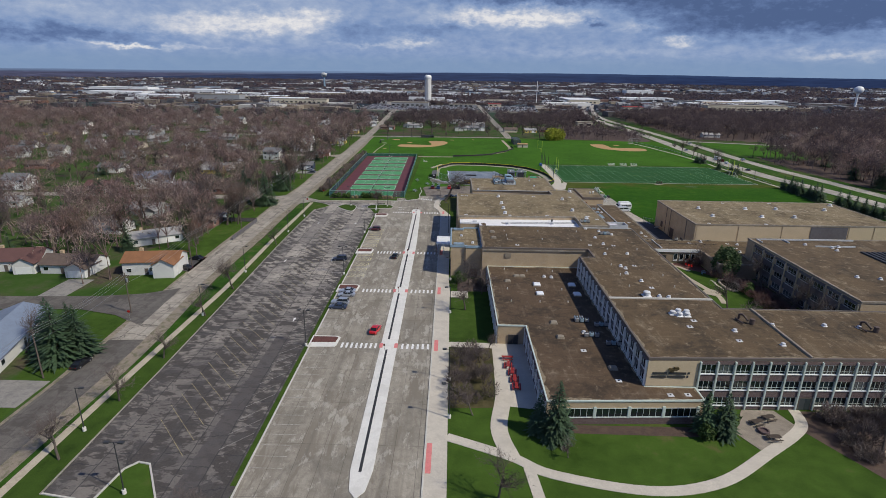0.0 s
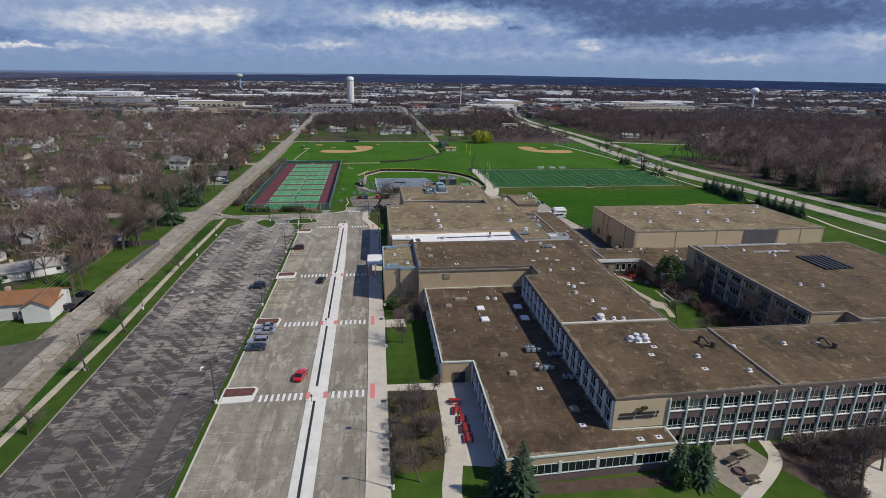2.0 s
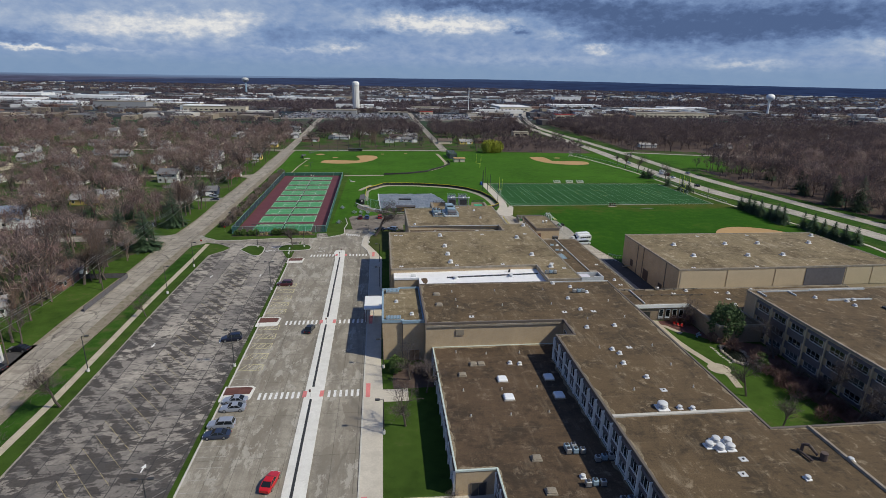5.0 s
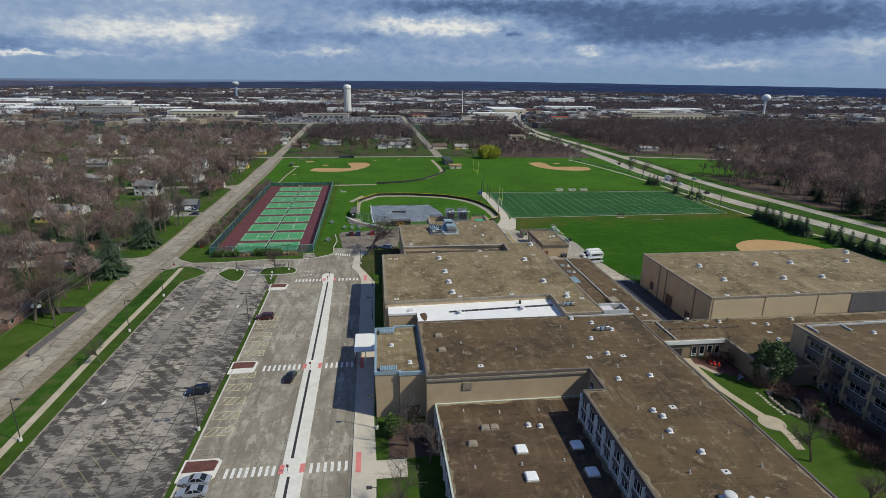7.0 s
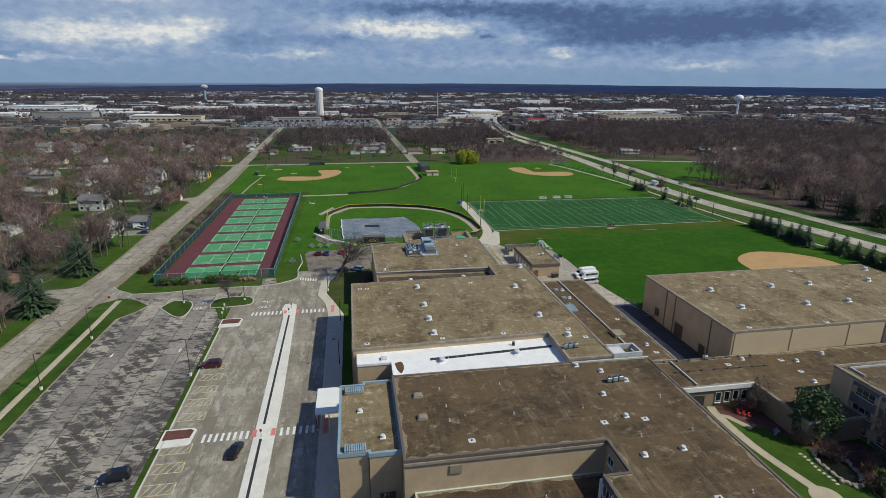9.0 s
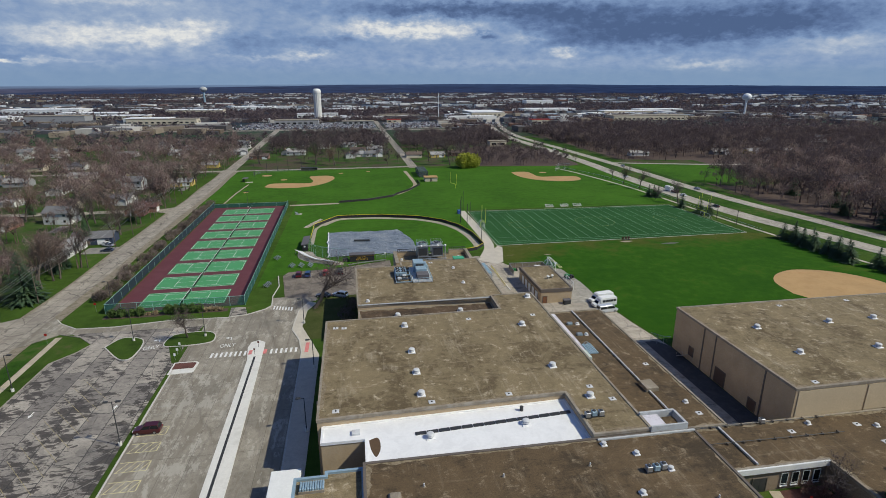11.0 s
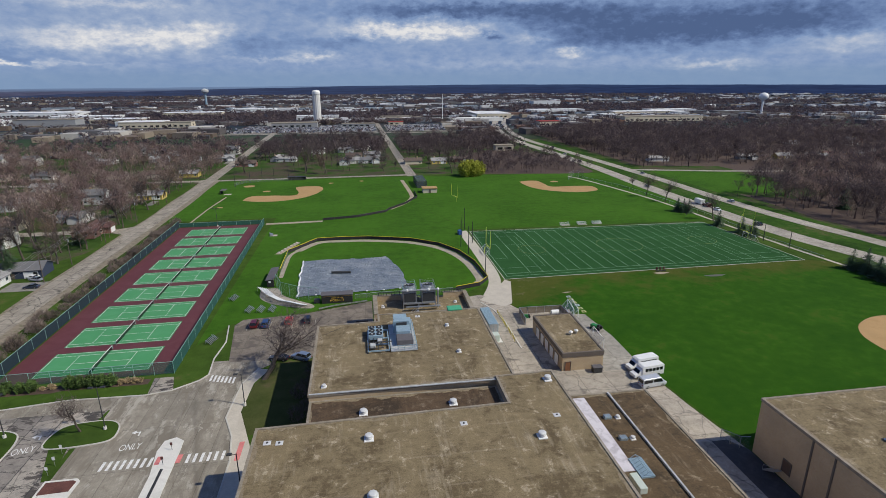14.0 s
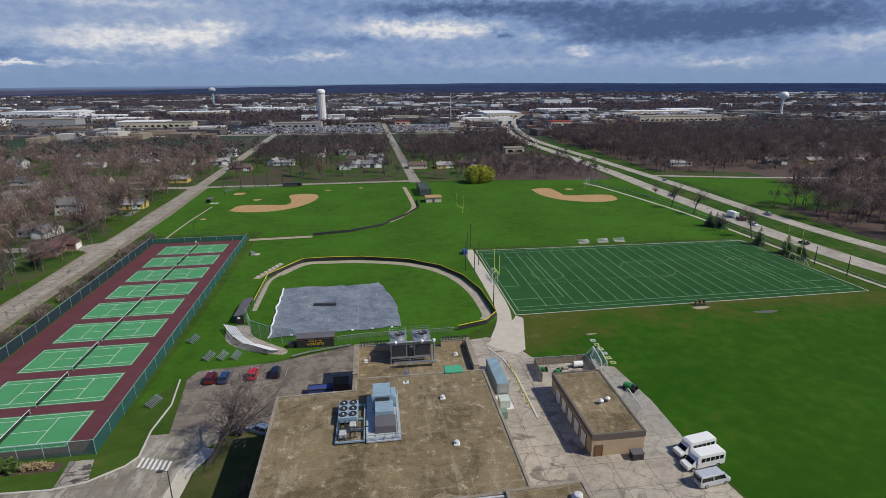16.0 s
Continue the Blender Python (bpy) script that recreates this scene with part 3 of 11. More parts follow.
M_YELLOW_LINE = surface("worn_yellow_line", (0.36, 0.30, 0.15), 2.0, 0.5, 0.3, (0.10, 0.09, 0.08), 0.95, relief=0)
M_ROOF = roof_material("gravel_roof", (0.208, 0.160, 0.088), (0.46, 0.395, 0.29), (0.122, 0.088, 0.044))
M_ROOF_DARK = roof_material("dark_gravel_roof", (0.088, 0.056, 0.031), (0.21, 0.165, 0.115), (0.048, 0.032, 0.018))
M_ROOF_SCHOOL = roof_material("old_gravel_roof", (0.108, 0.072, 0.036), (0.27, 0.215, 0.145), (0.060, 0.041, 0.021), 0.35)
M_BED = surface("dark_earth_bed", (0.070, 0.044, 0.034), 4.0, 0.4, 0.4, (0.11, 0.08, 0.05), 0.5)
M_ROOF_WHITE = surface("white_membrane_roof", (0.80, 0.80, 0.80), 2.0, 0.2, 0.06, (0.6, 0.6, 0.6), 0.25, 0.5)
M_BRICK = brick_wall("tan_brick", (0.49, 0.37, 0.23), (0.42, 0.315, 0.195), (0.48, 0.40, 0.29))
M_BRICK_DARK = brick_wall("purple_brown_brick", (0.135, 0.085, 0.080), (0.10, 0.065, 0.065), (0.19, 0.16, 0.15))
M_STONE = surface("limestone_panel", (0.52, 0.42, 0.28), 3.0, 0.2, 0.12)
M_COPING = surface("grey_metal_coping", (0.24, 0.205, 0.155), 2.0, 0.2, 0.3, (0.36, 0.33, 0.28), 0.6, rough=0.8)
M_FASCIA = surface("brown_fascia", (0.12, 0.10, 0.085), 2.0, 0.2, 0.15, rough=0.7)
M_WHITE = surface("white_paint", (0.76, 0.77, 0.76), 3.0, 0.3, 0.08, rough=0.5)
M_FIN = surface("pale_green_fin", (0.50, 0.57, 0.52), 2.0, 0.2, 0.1, rough=0.5)
M_TEAL = surface("teal_frame", (0.26, 0.42, 0.38), 2.0, 0.2, 0.12, rough=0.5)
M_FRAME = surface("pale_window_frame", (0.50, 0.55, 0.53), 2.0, 0.2, 0.1, rough=0.5)
M_GREYPANEL = surface("grey_spandrel", (0.11, 0.105, 0.115), 1.2, 0.2, 0.2)
M_GALV = surface("galvanised_metal", (0.46, 0.48, 0.50), 3.0, 0.3, 0.2, rough=0.42, metal=0.75)
M_BLUEGREY = surface("blue_grey_panel", (0.27, 0.38, 0.46), 2.0, 0.3, 0.15, rough=0.5, metal=0.15)
M_DARKMETAL = surface("dark_metal", (0.035, 0.037, 0.04), 3.0, 0.3, 0.2, rough=0.55)
M_PALEMETAL = surface("pale_weathered_metal", (0.46, 0.48, 0.49), 2.0, 0.3, 0.18, (0.30, 0.30, 0.29), 0.5, rough=0.55)
M_HOOD = surface("weathered_white_hood", (0.58, 0.59, 0.60), 2.0, 0.4, 0.15, (0.42, 0.42, 0.41), 0.4, rough=0.5)
M_DARK_ASPHALT = surface("dark_asphalt", (0.055, 0.052, 0.052), 4.0, 0.3, 0.3, (0.10, 0.095, 0.09), 0.4)
M_GLASS = glass_material("window_glass")
M_SKYLIGHT = surface("skylight_dome", (0.80, 0.82, 0.84), 1.0, 0.3, 0.06, rough=0.25, relief=0)
M_CLAY = surface("infield_clay", (0.42, 0.265, 0.115), 3.0, 0.12, 0.14, (0.34, 0.195, 0.075), 0.4)
M_DIRT = surface("pale_dirt", (0.36, 0.30, 0.22), 3.0, 0.15, 0.25, (0.22, 0.19, 0.14), 0.5)
M_COURT = surface("green_acrylic_court", (0.060, 0.275, 0.105), 3.0, 0.08, 0.09, (0.09, 0.31, 0.14), 0.4, 0.8)
M_MAROON = surface("maroon_acrylic", (0.105, 0.026, 0.034), 3.0, 0.08, 0.13, (0.14, 0.05, 0.055), 0.4, 0.8)
M_BARK = surface("bark", (0.105, 0.085, 0.070), 4.0, 0.5, 0.3)
M_TWIG = surface("bare_twigs", (0.118, 0.092, 0.084), 2.0, 0.3, 0.3, per_object=0.3, relief=0)
M_TWIG_DARK = surface("dark_shrub_twigs", (0.185, 0.145, 0.125), 2.0, 0.3, 0.35, per_object=0.35, relief=0)
M_TWIG_RED = surface("reddish_shrub_twigs", (0.15, 0.085, 0.070), 2.0, 0.3, 0.35, per_object=0.3, relief=0)
M_BRICK_BROWN = brick_wall("brown_brick", (0.27, 0.20, 0.135), (0.22, 0.165, 0.11), (0.30, 0.25, 0.19))
M_TWIG_WARM = surface("budding_twigs", (0.160, 0.105, 0.080), 2.0, 0.3, 0.3, per_object=0.3, relief=0)
M_NEEDLE = surface("spruce_needles", (0.046, 0.088, 0.040), 3.0, 0.5, 0.4, per_object=0.3, relief=0)
# twig tones: the first sunlit, the next two darker with cloud shade painted in
M_WOODS = woods_material("sunlit_twigs", [(0.140, 0.108, 0.106), (0.300, 0.198, 0.178), (0.190, 0.150, 0.142), (0.355, 0.262, 0.224), (0.42, 0.345, 0.295)])
M_WOODS_SHADED = woods_material("cloud_shaded_twigs", [(0.090, 0.072, 0.078), (0.155, 0.118, 0.116), (0.105, 0.086, 0.092), (0.190, 0.145, 0.136), (0.255, 0.205, 0.185)])
M_FAR_WOODS = woods_material("far_shaded_twigs", [(0.080, 0.066, 0.078), (0.145, 0.108, 0.112), (0.100, 0.083, 0.096), (0.175, 0.132, 0.130), (0.215, 0.172, 0.160)])

# ---- mesh helpers ----


class MB:
    """Collects faces for one mesh."""

    def __init__(self):
        self.v, self.f = [], []

    def add(self, verts, faces):
        k = len(self.v)
        self.v.extend(tuple(p) for p in verts)
        self.f.extend(tuple(i + k for i in q) for q in faces)
        return self

    def box(self, x0, y0, z0, x1, y1, z1):
        return self.add([(x0, y0, z0), (x1, y0, z0), (x1, y1, z0), (x0, y1, z0), (x0, y0, z1), (x1, y0, z1), (x1, y1, z1), (x0, y1, z1)],
                        [(0, 3, 2, 1), (4, 5, 6, 7), (0, 1, 5, 4), (1, 2, 6, 5), (2, 3, 7, 6), (3, 0, 4, 7)])

    def cbox(self, x0, y0, z0, x1, y1, z1, c=0.05):
        """A box with chamfered upright and top edges."""
        p = [(x0 + c, y0), (x1 - c, y0), (x1, y0 + c), (x1, y1 - c), (x1 - c, y1), (x0 + c, y1), (x0, y1 - c), (x0, y0 + c)]
        mx, my = (x0 + x1) / 2, (y0 + y1) / 2
        q = [(a + (c if a < mx else -c), b + (c if b < my else -c)) for a, b in p]
        n = 8
        vs = [(a, b, z0) for a, b in p] + [(a, b, z1 - c) for a, b in p] + [(a, b, z1) for a, b in q]
        fs = [tuple(range(n - 1, -1, -1)), tuple(range(2 * n, 3 * n))]
        for r in (0, n):
            fs += [(r + i, r + (i + 1) % n, r + n + (i + 1) % n, r + n + i) for i in range(n)]
        return self.add(vs, fs)

    def prism(self, poly, z0, z1):
        n = len(poly)
        area = sum(poly[i][0] * poly[(i + 1) % n][1] - poly[(i + 1) % n][0] * poly[i][1] for i in range(n))
        p = list(poly) if area > 0 else list(poly)[::-1]
        vs = [(a, b, z0) for a, b in p] + [(a, b, z1) for a, b in p]
        fs = [tuple(range(n - 1, -1, -1)), tuple(range(n, 2 * n))] + [(i, (i + 1) % n, n + (i + 1) % n, n + i) for i in range(n)]
        return self.add(vs, fs)

    def cyl(self, x, y, z0, z1, r0, r1=None, n=12):
        r1 = r0 if r1 is None else r1
        c = [(math.cos(2 * math.pi * i / n), math.sin(2 * math.pi * i / n)) for i in range(n)]
        vs = [(x + r0 * a, y + r0 * b, z0) for a, b in c] + [(x + r1 * a, y + r1 * b, z1) for a, b in c]
        fs = [tuple(range(n - 1, -1, -1)), tuple(range(n, 2 * n))] + [(i, (i + 1) % n, n + (i + 1) % n, n + i) for i in range(n)]
        return self.add(vs, fs)

    def lathe(self, x, y, prof, n=14):
        """prof: (radius, height) from the bottom up."""
        vs = [(x + r * math.cos(2 * math.pi * i / n), y + r * math.sin(2 * math.pi * i / n), z) for r, z in prof for i in range(n)]
        fs = [tuple(range(n - 1, -1, -1)), tuple(range((len(prof) - 1) * n, len(prof) * n))]
        for k in range(len(prof) - 1):
            fs += [(k * n + i, k * n + (i + 1) % n, (k + 1) * n + (i + 1) % n, (k + 1) * n + i) for i in range(n)]
        return self.add(vs, fs)

    def tube(self, p, q, r0, r1=None, n=5):
        r1 = r0 if r1 is None else r1
        p, q = Vector(p), Vector(q)
        d = (q - p).normalized()
        a = d.orthogonal().normalized()
        b = d.cross(a)
        vs = []
        for o, r in ((p, r0), (q, r1)):
            vs += [o + (a * math.cos(2 * math.pi * i / n) + b * math.sin(2 * math.pi * i / n)) * r for i in range(n)]
        fs = [tuple(range(n - 1, -1, -1)), tuple(range(n, 2 * n))] + [(i, (i + 1) % n, n + (i + 1) % n, n + i) for i in range(n)]
        return self.add(vs, fs)

    def ribbon(self, pts, w, z0, z1, closed=False):
        """A band of width w along a line on the ground, with mitred corners."""
        n = len(pts)
        left, right = [], []
        for i in range(n):
            a = Vector(pts[i - 1]) if i or closed else None
            b = Vector(pts[i])
            c = Vector(pts[(i + 1) % n]) if i < n - 1 or closed else None
            d1 = (b - a).normalized() if a is not None else None
            d2 = (c - b).normalized() if c is not None else None
            d1, d2 = d1 or d2, d2 or d1
            t = (d1 + d2).normalized()
            nrm = Vector((-t.y, t.x))
            k = 0.5 * w / max(0.4, nrm.dot(Vector((-d1.y, d1.x))))
            left.append(b + nrm * k)
            right.append(b - nrm * k)
        vs = [(p.x, p.y, z) for side, z in ((left, z0), (right, z0), (left, z1), (right, z1)) for p in side]
        fs = []
        for i in range(n if closed else n - 1):
            j = (i + 1) % n
            fs += [(2 * n + i, 3 * n + i, 3 * n + j, 2 * n + j), (i, 2 * n + i, 2 * n + j, j), (n + i, n + j, 3 * n + j, 3 * n + i)]
        if not closed:
            fs += [(0, n, 3 * n, 2 * n), (n - 1, 3 * n - 1, 4 * n - 1, 2 * n - 1)]
        return self.add(vs, fs)

    def sheet(self, poly, z):
        n = len(poly)
        area = sum(poly[i][0] * poly[(i + 1) % n][1] - poly[(i + 1) % n][0] * poly[i][1] for i in range(n))
        p = list(poly) if area > 0 else list(poly)[::-1]
        return self.add([(a, b, z) for a, b in p], [tuple(range(n))])


def origin_of(ob):
    v = Vector((0, 0, 0))
    while ob is not None:
        v += ob.location
        ob = ob.parent
    return v


def mesh_of(name, mb, mat, off=Vector((0, 0, 0))):
    me = bpy.data.meshes.new(name)
    o = np.array(off)
    me.from_pydata((np.array(mb.v, dtype=float).reshape(-1, 3) - o).tolist(), [], mb.f)
    me.materials.append(mat)
    me.update()
    return me


def part(name, mb, mat, parent, label=""):
    ob = new(name, mesh_of(name, mb, mat, origin_of(parent)))
    ob.parent = parent
    return tagged(ob, label)


def thing(name, at, label, category, group="", kind=""):
    e = new(name)
    e.location = at
    e.empty_display_size = 0.5
    return tagged(e, label, category, group, kind)


def solid(name, mb, mat, label, category, group="", kind=""):
    return tagged(new(name, mesh_of(name, mb, mat)), label, category, group, kind)


def structure(name, mb, mat, label, category):
    return solid(name, mb, mat, label, category, "", "structure")


def arc(cx, cy, r, a0, a1, n=12):
    return [(cx + r * math.cos(radians(a0 + (a1 - a0) * i / n)), cy + r * math.sin(radians(a0 + (a1 - a0) * i / n))) for i in range(n + 1)]


def smooth_line(pts, n=6):
    """A rounded line through the points (Catmull-Rom)."""
    out = []
    p = [pts[0], *pts, pts[-1]]
    for i in range(1, len(p) - 2):
        a, b, c, d = (np.array(q, float) for q in p[i - 1:i + 3])
        for k in range(n):
            t = k / n
            out.append(tuple(0.5 * (2 * b + (c - a) * t + (2 * a - 5 * b + 4 * c - d) * t * t + (3 * b - a - 3 * c + d) * t ** 3)))
    out.append(tuple(pts[-1]))
    return out


def inset(poly, d):
    """The polygon (counter-clockwise) moved inwards by d."""
    n, out = len(poly), []
    for i in range(n):
        a, b, c = (Vector(poly[(i + k) % n]) for k in (-1, 0, 1))
        n1, n2 = (b - a).normalized(), (c - b).normalized()
        n1, n2 = Vector((-n1.y, n1.x)), Vector((-n2.y, n2.x))
        m = n1 + n2
        out.append(tuple(b + m * (d / max(0.2, 0.5 * m.length_squared))))
    return out


def ccw(poly):
    n = len(poly)
    area = sum(poly[i][0] * poly[(i + 1) % n][1] - poly[(i + 1) % n][0] * poly[i][1] for i in range(n))
    return list(poly) if area > 0 else list(poly)[::-1]

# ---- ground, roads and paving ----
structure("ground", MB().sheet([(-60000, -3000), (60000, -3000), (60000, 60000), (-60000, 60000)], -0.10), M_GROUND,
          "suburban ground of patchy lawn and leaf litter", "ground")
structure("lawn", MB().sheet([(-67.0, 40), (200, 40), (204, 300), (198, 420), (202, 545), (-79, 545), (-73.5, 346), (-67.6, 200)], -0.02), M_LAWN,
          "mown green lawn around the school", "lawn")
STREET = smooth_line([(-73.5, -200), (-73.0, 60), (-73.0, 105), (-74.2, 130), (-76.0, 158), (-77.0, 200), (-77.8, 250), (-77.8, 300), (-78.7, 340), (-79.5, 376), (-80.0, 430), (-81.2, 471), (-82.4, 510), (-85.5, 612), (-97, 900), (-107, 1250)], 4)
road = MB().ribbon(STREET, 7.8, -0.08, 0.03)
shoulder = MB()
shoulder.ribbon([(x + 5.3 + 0.3 * math.sin(y * 0.07), y) for x, y in STREET if 40 < y < 560], 3.2, -0.08, 0.024)
shoulder.ribbon([(x - 4.3 + 0.3 * math.sin(y * 0.09), y) for x, y in STREET if 40 < y < 560], 1.3, -0.08, 0.022)
structure("road_shoulder", shoulder, surface("gravel_shoulder", (0.245, 0.205, 0.155), 4.0, 0.3, 0.3, (0.10, 0.105, 0.05), 0.75), "worn dirt shoulders along the street", "verge")
structure("road_west", road, M_ROAD, "worn pale concrete residential street with cracked joints", "road")
M_STREET_ASPHALT = paved("patched_street_asphalt", (0.150, 0.136, 0.120), (0.085, 0.075, 0.065), 0.54, 0.62, (3.8, 9.0), (0.07, 0.06, 0.055), 0.010, 0.6, 0.14, (1, 1, 1), 0.22, 0.35)
sides = MB()
structure("street_asphalt", MB().ribbon([q for q in STREET if q[1] < 122], 7.9, -0.07, 0.034), M_STREET_ASPHALT, "patched grey asphalt stretch of the street", "road")
structure("side_street_asphalt", MB().sheet([(-74.5, 126), (-84, 131.5), (-95, 134.5), (-240, 128), (-240, 135.5), (-96, 143.0), (-84, 145.5), (-76, 150)], 0.035), M_STREET_ASPHALT, "grey asphalt side street", "road")
sides.sheet([(-75, 256), (-86, 263), (-240, 263), (-240, 270), (-86, 270.5), (-75, 278)], 0.035)
sides.sheet([(-80, 400), (-90, 406), (-240, 406), (-240, 412.5), (-90, 413), (-80, 420)], 0.035)
sides.sheet([(-85, 535), (-92, 540), (-240, 540), (-240, 547), (-90, 547), (-84, 552)], 0.035)
structure("side_street", sides, M_ROAD, "pale concrete side streets meeting the residential street", "road")
verge = MB().sheet([(-68.9, 40), (-64.5, 40), (-58.6, 60), (-60.8, 190), (-62, 243), (-58, 257), (-67, 259.5), (-70.6, 254), (-69.1, 200), (-68.4, 150)], 0.0)
structure("verge", verge, M_VERGE, "grass verge between the street and the parking lot", "verge")
structure("verge_rough", MB().sheet([(-69.0, 40), (-65.6, 40), (-65.1, 104), (-64.6, 151), (-66.2, 199), (-66.6, 240), (-67.0, 257.5), (-70.8, 254), (-69.3, 200), (-68.6, 150)], 0.012), M_ROUGHGRASS, "rough olive grass beside the street", "verge")
structure("sidewalk_west", MB().ribbon([(-64.6, 40), (-64.2, 104), (-63.6, 151), (-65.2, 199), (-65.6, 240), (-66.0, 258)], 1.5, -0.05, 0.05), surface("weathered_walk_concrete", (0.43, 0.375, 0.285), 4.0, 0.25, 0.2, (0.30, 0.26, 0.19), 0.5),
          "narrow pale concrete sidewalk through the verge", "sidewalk")
# big asphalt lot
LOT = [(-58.3, 71.5), (-50.2, 70.2), (-49.4, 77.0), (-48.0, 78.6), (-46.0, 78.2), (-41.0, 70.6), (-41, 52), (-32, 52), (-30.6, 75), (-31.2, 117), (-32.2, 200), (-32.9, 250), (-31, 262),
       (-66.5, 262), (-60.5, 257.0), (-56.0, 252.5), (-57.5, 248.5), (-61.2, 243.5), (-61.2, 214), (-60.9, 188), (-60.0, 157), (-58.8, 105)]
structure("parking_lot", MB().sheet(LOT, 0.02), M_LOT, "old cracked asphalt parking lot with dark sealed repairs", "parking lot")
nd = MB()
nd.sheet([(-75, 252), (-66.5, 259.6), (-31, 259.6), (-31, 246), (-4.6, 246), (-7.4, 253), (-6.7, 265.7), (-4.4, 271.6), (-2.0, 273.5), (-3.0, 277.0), (-15.6, 277.0), (-15.1, 270.8), (-16.5, 268.5), (-21.2, 265.2), (-26.2, 264.1), (-41.1, 264.5), (-54.5, 262.6), (-64, 262.8), (-70, 267), (-79, 280)], 0.028)
court_lot = MB().sheet([(-12, 276.2), (-4, 275.8), (9.5, 276.0), (9.5, 284), (22, 284), (22, 308.5), (10.2, 304.5), (3, 302), (-13.4, 300.5), (-15, 297)], 0.030)
structure("parking_court", court_lot, M_COURTLOT, "stained brown-grey asphalt parking court", "parking lot")
structure("driveway_north", nd, M_CLOT, "grey asphalt driveway and small parking court", "driveway")
CLOT = [(-30.2, 60), (-14.5, 60), (-14.7, 118), (-16.3, 247.5), (-32.0, 250.5), (-31.7, 200), (-30.8, 117)]
structure("concrete_lot", MB().sheet(CLOT, 0.024), M_CLOT, "pale weathered paved parking aisle", "parking lot")
structure("drive", MB().sheet([(-16, 60), (-2.7, 60), (-3.0, 118), (-3.6, 200), (-3.8, 247.5), (-17, 247.5)], 0.022), M_CLOT, "pale paved drop-off drive beside the school", "driveway")
# kerbed median with dark planting slot
med_w, med_e = [(-14.2, 78), (-14.7, 118), (-15.4, 186), (-16.2, 238), (-17.2, 244.5)], [(-10.6, 78), (-10.9, 118), (-11.7, 198), (-13.2, 244.5)]
tip_n = [(-13.4, 247.0), (-15.0, 248.2), (-16.8, 247.4)]
tip_s = [(-13.6, 73.5), (-12.4, 72.0), (-11.2, 73.5)]
structure("median", MB().prism(med_w[::-1] + tip_s + med_e + tip_n, -0.05, 0.14), M_NEWCONC, "raised pale concrete median walk", "median")
slots = MB()
for y0, y1 in ((77.5, 116.5), (121.5, 149.0), (153.5, 183.5), (188.0, 239.5)):
    xa, xb = -12.6 - 0.0132 * (y0 - 77), -12.6 - 0.0132 * (y1 - 77)
    slots.add([(xa - 0.24, y0, 0.15), (xa + 0.24, y0, 0.15), (xb + 0.24, y1, 0.15), (xb - 0.24, y1, 0.15)], [(0, 1, 2, 3)])
structure("median_slot", slots, M_BLACK, "dark planting slots along the median", "planting bed")
structure("sidewalk_east", MB().sheet([(-2.5, 55), (1.0, 55), (0.8, 147), (6.0, 147), (6.0, 151.5), (0.8, 151.5), (0.4, 163), (0.4, 238), (-1.4, 244), (-5.0, 254.8), (-4.4, 265.5), (-2.0, 271.0), (-4.4, 271.9), (-6.8, 265.7), (-7.4, 253.2), (-5.0, 247), (-3.8, 240), (-3.4, 200), (-2.8, 118)], 0.10), M_WALK,
          "broad pale concrete sidewalk along the school front", "sidewalk")
kerb = MB()
for line in ([(-2.6, 55), (-2.9, 118), (-3.5, 200), (-3.9, 240), (-5.1, 247), (-7.5, 253.2), (-6.9, 265.7), (-4.5, 272)],
             [(-72, 270), (-69.5, 266.8), (-64, 262.7), (-54.5, 262.5), (-41.1, 264.6), (-26.2, 264.2), (-21.2, 265.3), (-16.5, 268.6), (-15.1, 270.9), (-15.8, 278.4), (-15.0, 287), (-16.5, 297)], [(-30.4, 66), (-30.8, 117), (-31.2, 186), (-32.0, 236)], [(-58.3, 71.5), (-50.2, 70.2), (-49.4, 77.0), (-48.0, 78.6), (-46.0, 78.2), (-41.0, 70.6)]):
    kerb.ribbon(line, 0.28, -0.02, 0.17)
structure("kerb", kerb, M_KERB, "pale concrete kerbs edging the lots", "kerb")
structure("lot_kerb", MB().ribbon([(-58.5, 71.3), (-58.9, 105), (-60.1, 157), (-61.0, 188), (-61.3, 214), (-61.3, 243.5), (-57.6, 248.5), (-56.0, 252.5), (-60.5, 257.2), (-67, 260)], 0.24, -0.02, 0.15), surface("weathered_kerb_concrete", (0.30, 0.275, 0.23), 3.0, 0.4, 0.25, (0.17, 0.155, 0.12), 0.6), "weathered grey kerb along the old lot", "kerb")
# grass divider between the lots, and planted islands
structure("divider", MB().sheet([(-31.6, 74), (-30.7, 74), (-31.0, 117), (-31.4, 186), (-32.2, 236), (-33.0, 236), (-32.4, 186), (-31.9, 117)], 0.05), M_VERGE, "thin worn grass strip dividing the lots", "verge")
isl, mul = MB(), MB()
for y0, x1 in ((120.3, -24.8), (152.6, -25.6), (186.6, -26.4), (237.0, -27.2)):
    x0 = -31.2 - 0.012 * (y0 - 118)
    isl.prism([(x0, y0 - 3.2), (x1 - 0.4, y0 - 2.9), (x1, y0 - 2.4), (x1 + 0.2, y0 + 1.6), (x1 - 0.5, y0 + 2.3), (x0, y0 + 2.3)], -0.05, 0.15)
    mul.prism([(x0 + 0.4, y0 - 1.0), (x1 - 0.5, y0 - 0.8), (x1 - 0.3, y0 + 1.4), (x1 - 0.9, y0 + 1.8), (x0 + 0.4, y0 + 1.8)], 0.1, 0.22)
structure("island", isl, M_NEWCONC, "raised concrete parking islands", "kerb")
